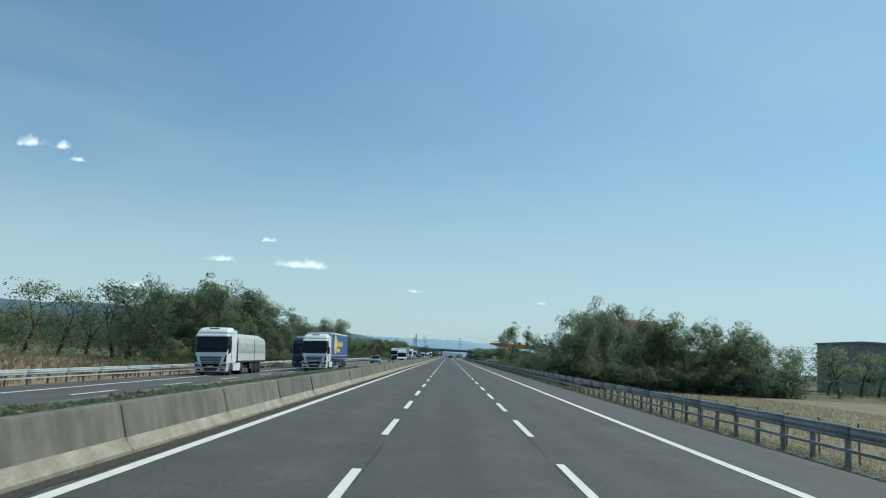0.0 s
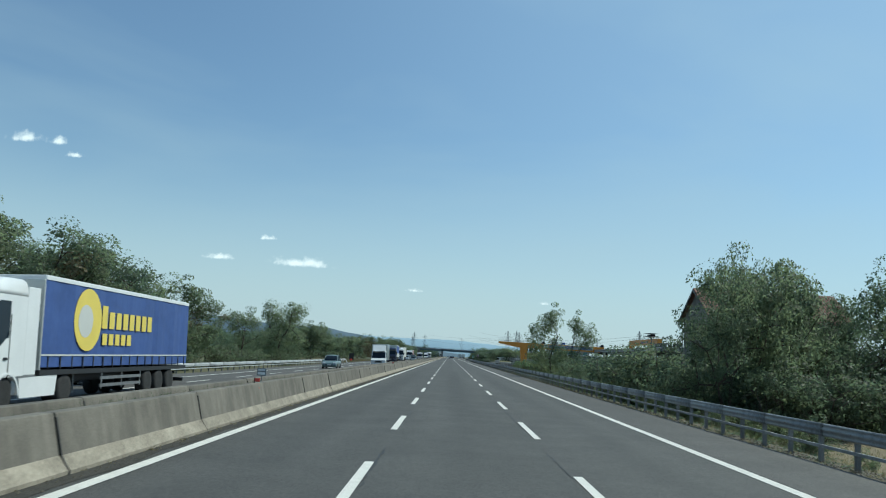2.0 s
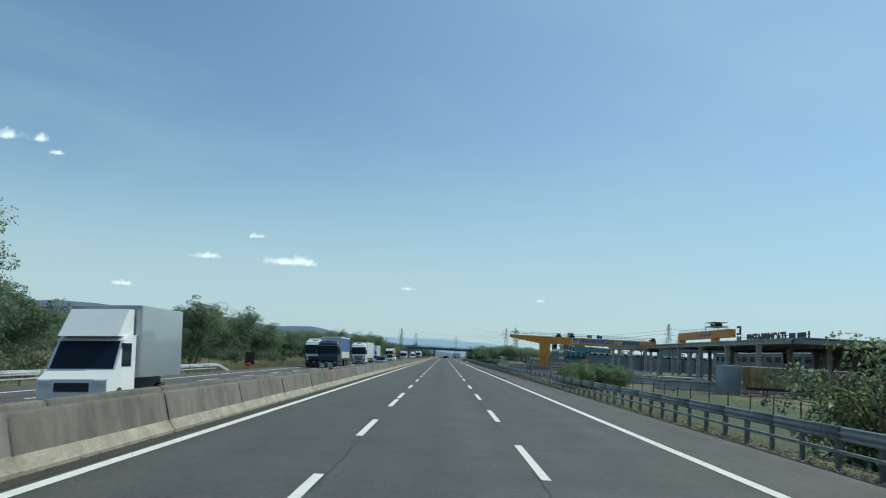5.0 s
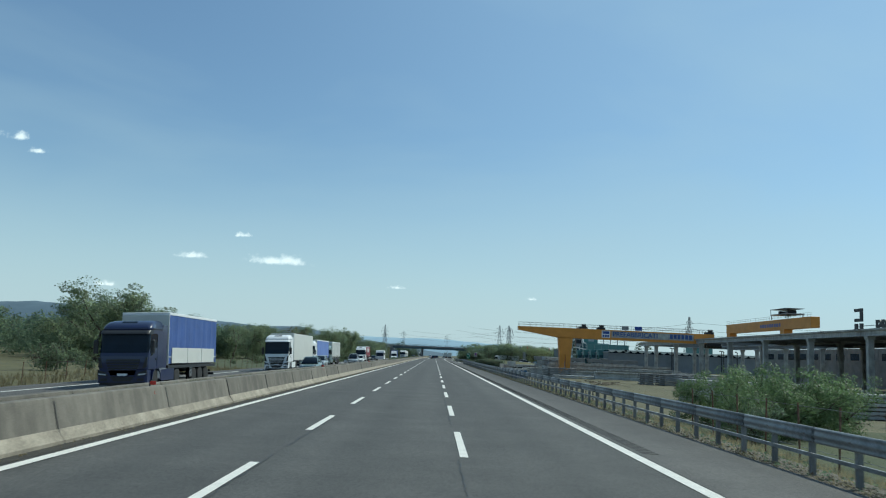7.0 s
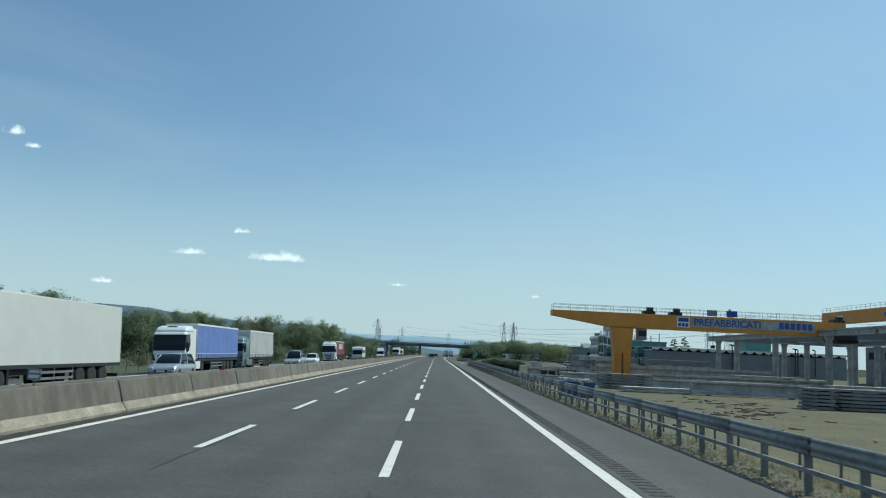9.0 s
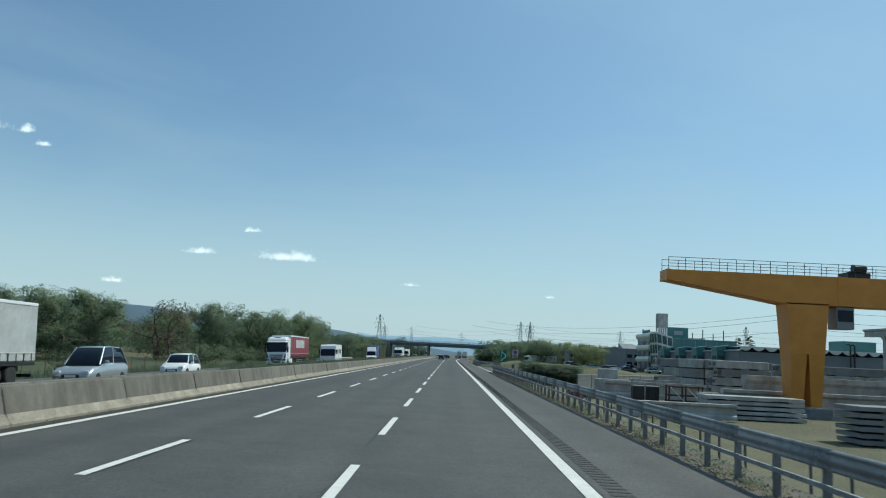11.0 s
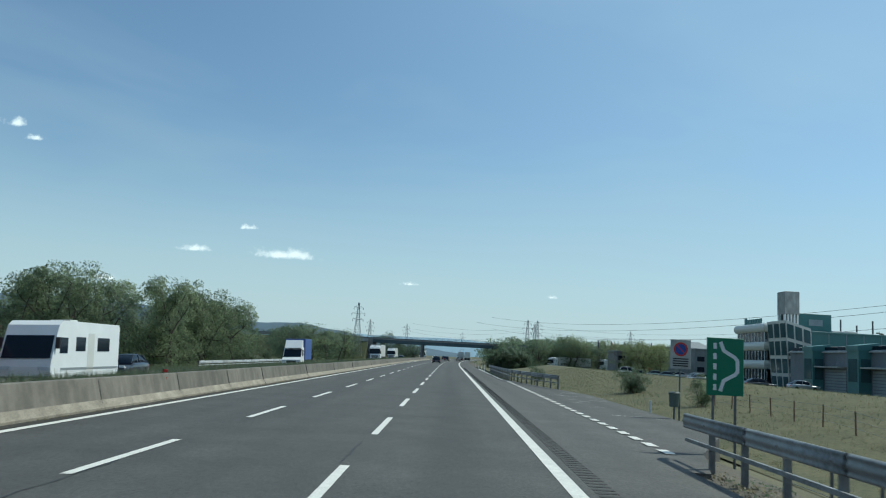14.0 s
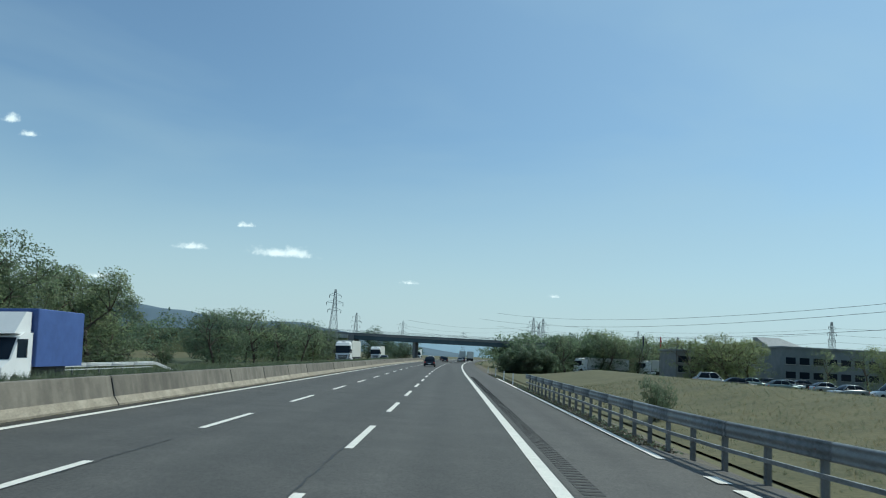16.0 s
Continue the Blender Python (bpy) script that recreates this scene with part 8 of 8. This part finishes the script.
def pylon(x, y, h, turn=0):
    e = thing("pylon", "grey steel lattice power pylon", "pylon", "power pylons", "", pose(x, y, 0, 0, 0, turn))
    part("lattice", pylon_mesh(h), PYLON, e)
    for z, a in ((0.68, 0.10), (0.79, 0.125), (0.90, 0.09)):
        s = Shape()
        r = h * 0.0028
        for sx in (-1, 1):
            for sy in (-1, 1):
                s.tube((0, sy * h * 0.015, z * h), (sx * a * h, 0, z * h + h * 0.012), r, None, 4, False)
            s.tube((0, 0, z * h + h * 0.05), (sx * a * h, 0, z * h + h * 0.012), r, None, 4, False)
        arm = part("crossarm", s, PYLON, e)
        for sx in (-1, 1):
            s = Shape()
            s.tube((sx * a * h, 0, z * h + h * 0.01), (sx * a * h, 0, z * h - h * 0.035), r * 1.5, None, 5)
            part("insulator", s, GLASS, arm)
    return e


PYL = [(-27.0, 705, 18.5, 20), (-33.0, 810, 17.0, 20), (-31, 1100, 26, 0), (88, 1300, 44, 10), (110, 1410, 49, 10), (147, 1800, 60, 10), (133, 634, 27, 40), (330, 1900, 62, 0), (238, 980, 35, 30), (25, 1750, 40, 0)]
for p in PYL:
    pylon(*p)


def cable(a, b, sag, label):
    s = Shape()
    n = 16
    P = [Vector(a).lerp(Vector(b), i / n) - Vector((0, 0, sag * 4 * (i / n) * (1 - i / n))) for i in range(n + 1)]
    ring = [(0.07 * math.cos(q), 0.07 * math.sin(q)) for q in (0.8, 2.4, 3.9, 5.5)]
    s.loft([[p + Vector((u, 0, w)) for u, w in ring] for p in P])
    single("power_cable", s, BLACK, label, "cable", "power cables")


for (xa, ya, ha), (xb, yb, hb) in (((88, 1300, 44), (238, 980, 35)), ((238, 980, 35), (420, 600, 38)), ((110, 1410, 49), (-31, 1100, 30)), ((133, 634, 27), (300, 420, 30)), ((133, 634, 27), (30, 1000, 34))):
    for z, a in ((0.65, 0.15), (0.77, -0.19), (0.89, 0.13)):
        cable((xa + a * ha, ya, ha * z), (xb + a * hb, yb, hb * z), 6, "thin black overhead power cable")

# ---- hills and clouds ----


def ridge(name, label, pts, y, depth, material, seed):
    """A wooded ridge: heights along x, rolled down towards the plain."""
    r = random.Random(seed)
    s = Shape()
    xs = np.linspace(pts[0][0], pts[-1][0], 90)
    hs = np.interp(xs, [p[0] for p in pts], [p[1] for p in pts])
    rings = []
    for k in range(7):
        t = k / 6
        row = []
        for x, h in zip(xs, hs):
            z = h * (1 - (1 - t) ** 1.8) + (3.0 * noise.noise((x / 60, t * 3, seed)) + 1.2 * noise.noise((x / 14, t * 9, seed))) * (0.3 + t)
            row.append((x, y + depth * t, max(z, -1.5) if k else -2))
        rings.append(row)
    rings.append([(x, y + depth * 1.4, -2) for x in xs])
    s.loft(rings, False, False)
    return single(name, s, material, label, "hill", kind="structure", smooth=True)


ridge("backdrop_hills", "wooded hills beyond the plain, coloured blue-grey for haze", [(-2400, 70), (-1900, 96), (-1500, 104), (-1300, 98), (-1162, 106), (-993, 99), (-860, 96), (-750, 84), (-622, 72), (-500, 62), (-420, 66), (-330, 58), (-240, 42), (-120, 26), (40, 6)], 2350, 250, HILL, 3)
ridge("backdrop_hills_far", "hills on the horizon, coloured pale for haze", [(-900, 60), (-500, 84), (-200, 82), (0, 88), (180, 78), (420, 66), (800, 40), (1500, 20)], 4300, 260, HILL_FAR, 8)


def cloud_material():
    m = bpy.data.materials.new("cloud")
    m.use_nodes = True
    n, l = m.node_tree.nodes, m.node_tree.links
    n.remove(n["Principled BSDF"])
    out = n["Material Output"]
    co, nz, ln, sub, ramp = n.new("ShaderNodeTexCoord"), n.new("ShaderNodeTexNoise"), n.new("ShaderNodeVectorMath"), n.new("ShaderNodeMath"), n.new("ShaderNodeValToRGB")
    info, off = n.new("ShaderNodeObjectInfo"), n.new("ShaderNodeVectorMath")
    off.operation = "ADD"
    l.new(co.outputs["Object"], off.inputs[0])
    l.new(info.outputs["Location"], off.inputs[1])
    nz.inputs["Scale"].default_value, nz.inputs["Detail"].default_value, nz.inputs["Roughness"].default_value = 1.1, 8, 0.56
    l.new(off.outputs[0], nz.inputs["Vector"])
    ln.operation = "LENGTH"
    mid, wide_, bits, base_, join = n.new("ShaderNodeVectorMath"), n.new("ShaderNodeVectorMath"), n.new("ShaderNodeSeparateXYZ"), n.new("ShaderNodeMath"), n.new("ShaderNodeCombineXYZ")
    mid.operation, mid.inputs[1].default_value = "SUBTRACT", (0.5, 0.5, 0.42)
    wide_.operation, wide_.inputs[1].default_value = "MULTIPLY", (2.8, 0.0, 2.8)
    l.new(co.outputs["Generated"], mid.inputs[0])
    l.new(mid.outputs[0], wide_.inputs[0])
    l.new(wide_.outputs[0], bits.inputs[0])
    flat = n.new("ShaderNodeMath")
    flat.operation, flat.inputs[1].default_value = "MULTIPLY", -2.2
    base_.operation = "MAXIMUM"
    l.new(bits.outputs["Z"], flat.inputs[0])
    l.new(bits.outputs["Z"], base_.inputs[0])
    l.new(flat.outputs[0], base_.inputs[1])
    l.new(bits.outputs["X"], join.inputs["X"])
    l.new(base_.outputs[0], join.inputs["Z"])
    l.new(join.outputs[0], ln.inputs[0])
    sub.operation = "MULTIPLY_ADD"
    sub.inputs[1].default_value = -0.62
    l.new(ln.outputs["Value"], sub.inputs[0])
    l.new(nz.outputs[0], sub.inputs[2])
    ramp.color_ramp.elements[0].position, ramp.color_ramp.elements[1].position = 0.04, 0.52
    ramp.color_ramp.interpolation = "EASE"
    l.new(sub.outputs[0], ramp.inputs[0])
    # emission gives the cloud sheets their sunlit white
    em, tr, mx = n.new("ShaderNodeEmission"), n.new("ShaderNodeBsdfTransparent"), n.new("ShaderNodeMixShader")
    em.inputs["Color"].default_value, em.inputs["Strength"].default_value = (0.90, 0.93, 0.93, 1), 0.95
    l.new(ramp.outputs[0], mx.inputs[0])
    l.new(tr.outputs[0], mx.inputs[1])
    l.new(em.outputs[0], mx.inputs[2])
    l.new(mx.outputs[0], out.inputs["Surface"])
    return m


CLOUD = cloud_material()


def cloud(x, y, z, wide, high, tilt=0):
    s = Shape()
    wide, high = wide * 1.35, high * 1.3
    k = 1.4 * wide / high
    s.face((-k, 0, -1.4), (k, 0, -1.4), (k, 0, 1.4), (-k, 0, 1.4))
    o = single("backdrop_cloud", s, CLOUD, "small white fair-weather cloud far away", "cloud", "clouds", "structure")
    o.matrix_basis = pose(x, y, z, 0, tilt, 0) @ Matrix.Diagonal((high, 1, high, 1))
    o.visible_shadow = False
    return o


cloud(-760, 4000, 408, 170, 34, 1)
cloud(-700, 4010, 416, 80, 34)
cloud(-917, 3990, 520, 52, 20)
cloud(-1150, 3990, 415, 88, 26)
cloud(-2113, 3900, 938, 84, 48)
cloud(-1957, 3900, 923, 62, 34)
cloud(-1865, 3900, 857, 52, 24)
cloud(-184, 4000, 306, 46, 13)
cloud(444, 4000, 279, 30, 12)
cloud(-1533, 4000, 265, 70, 22)
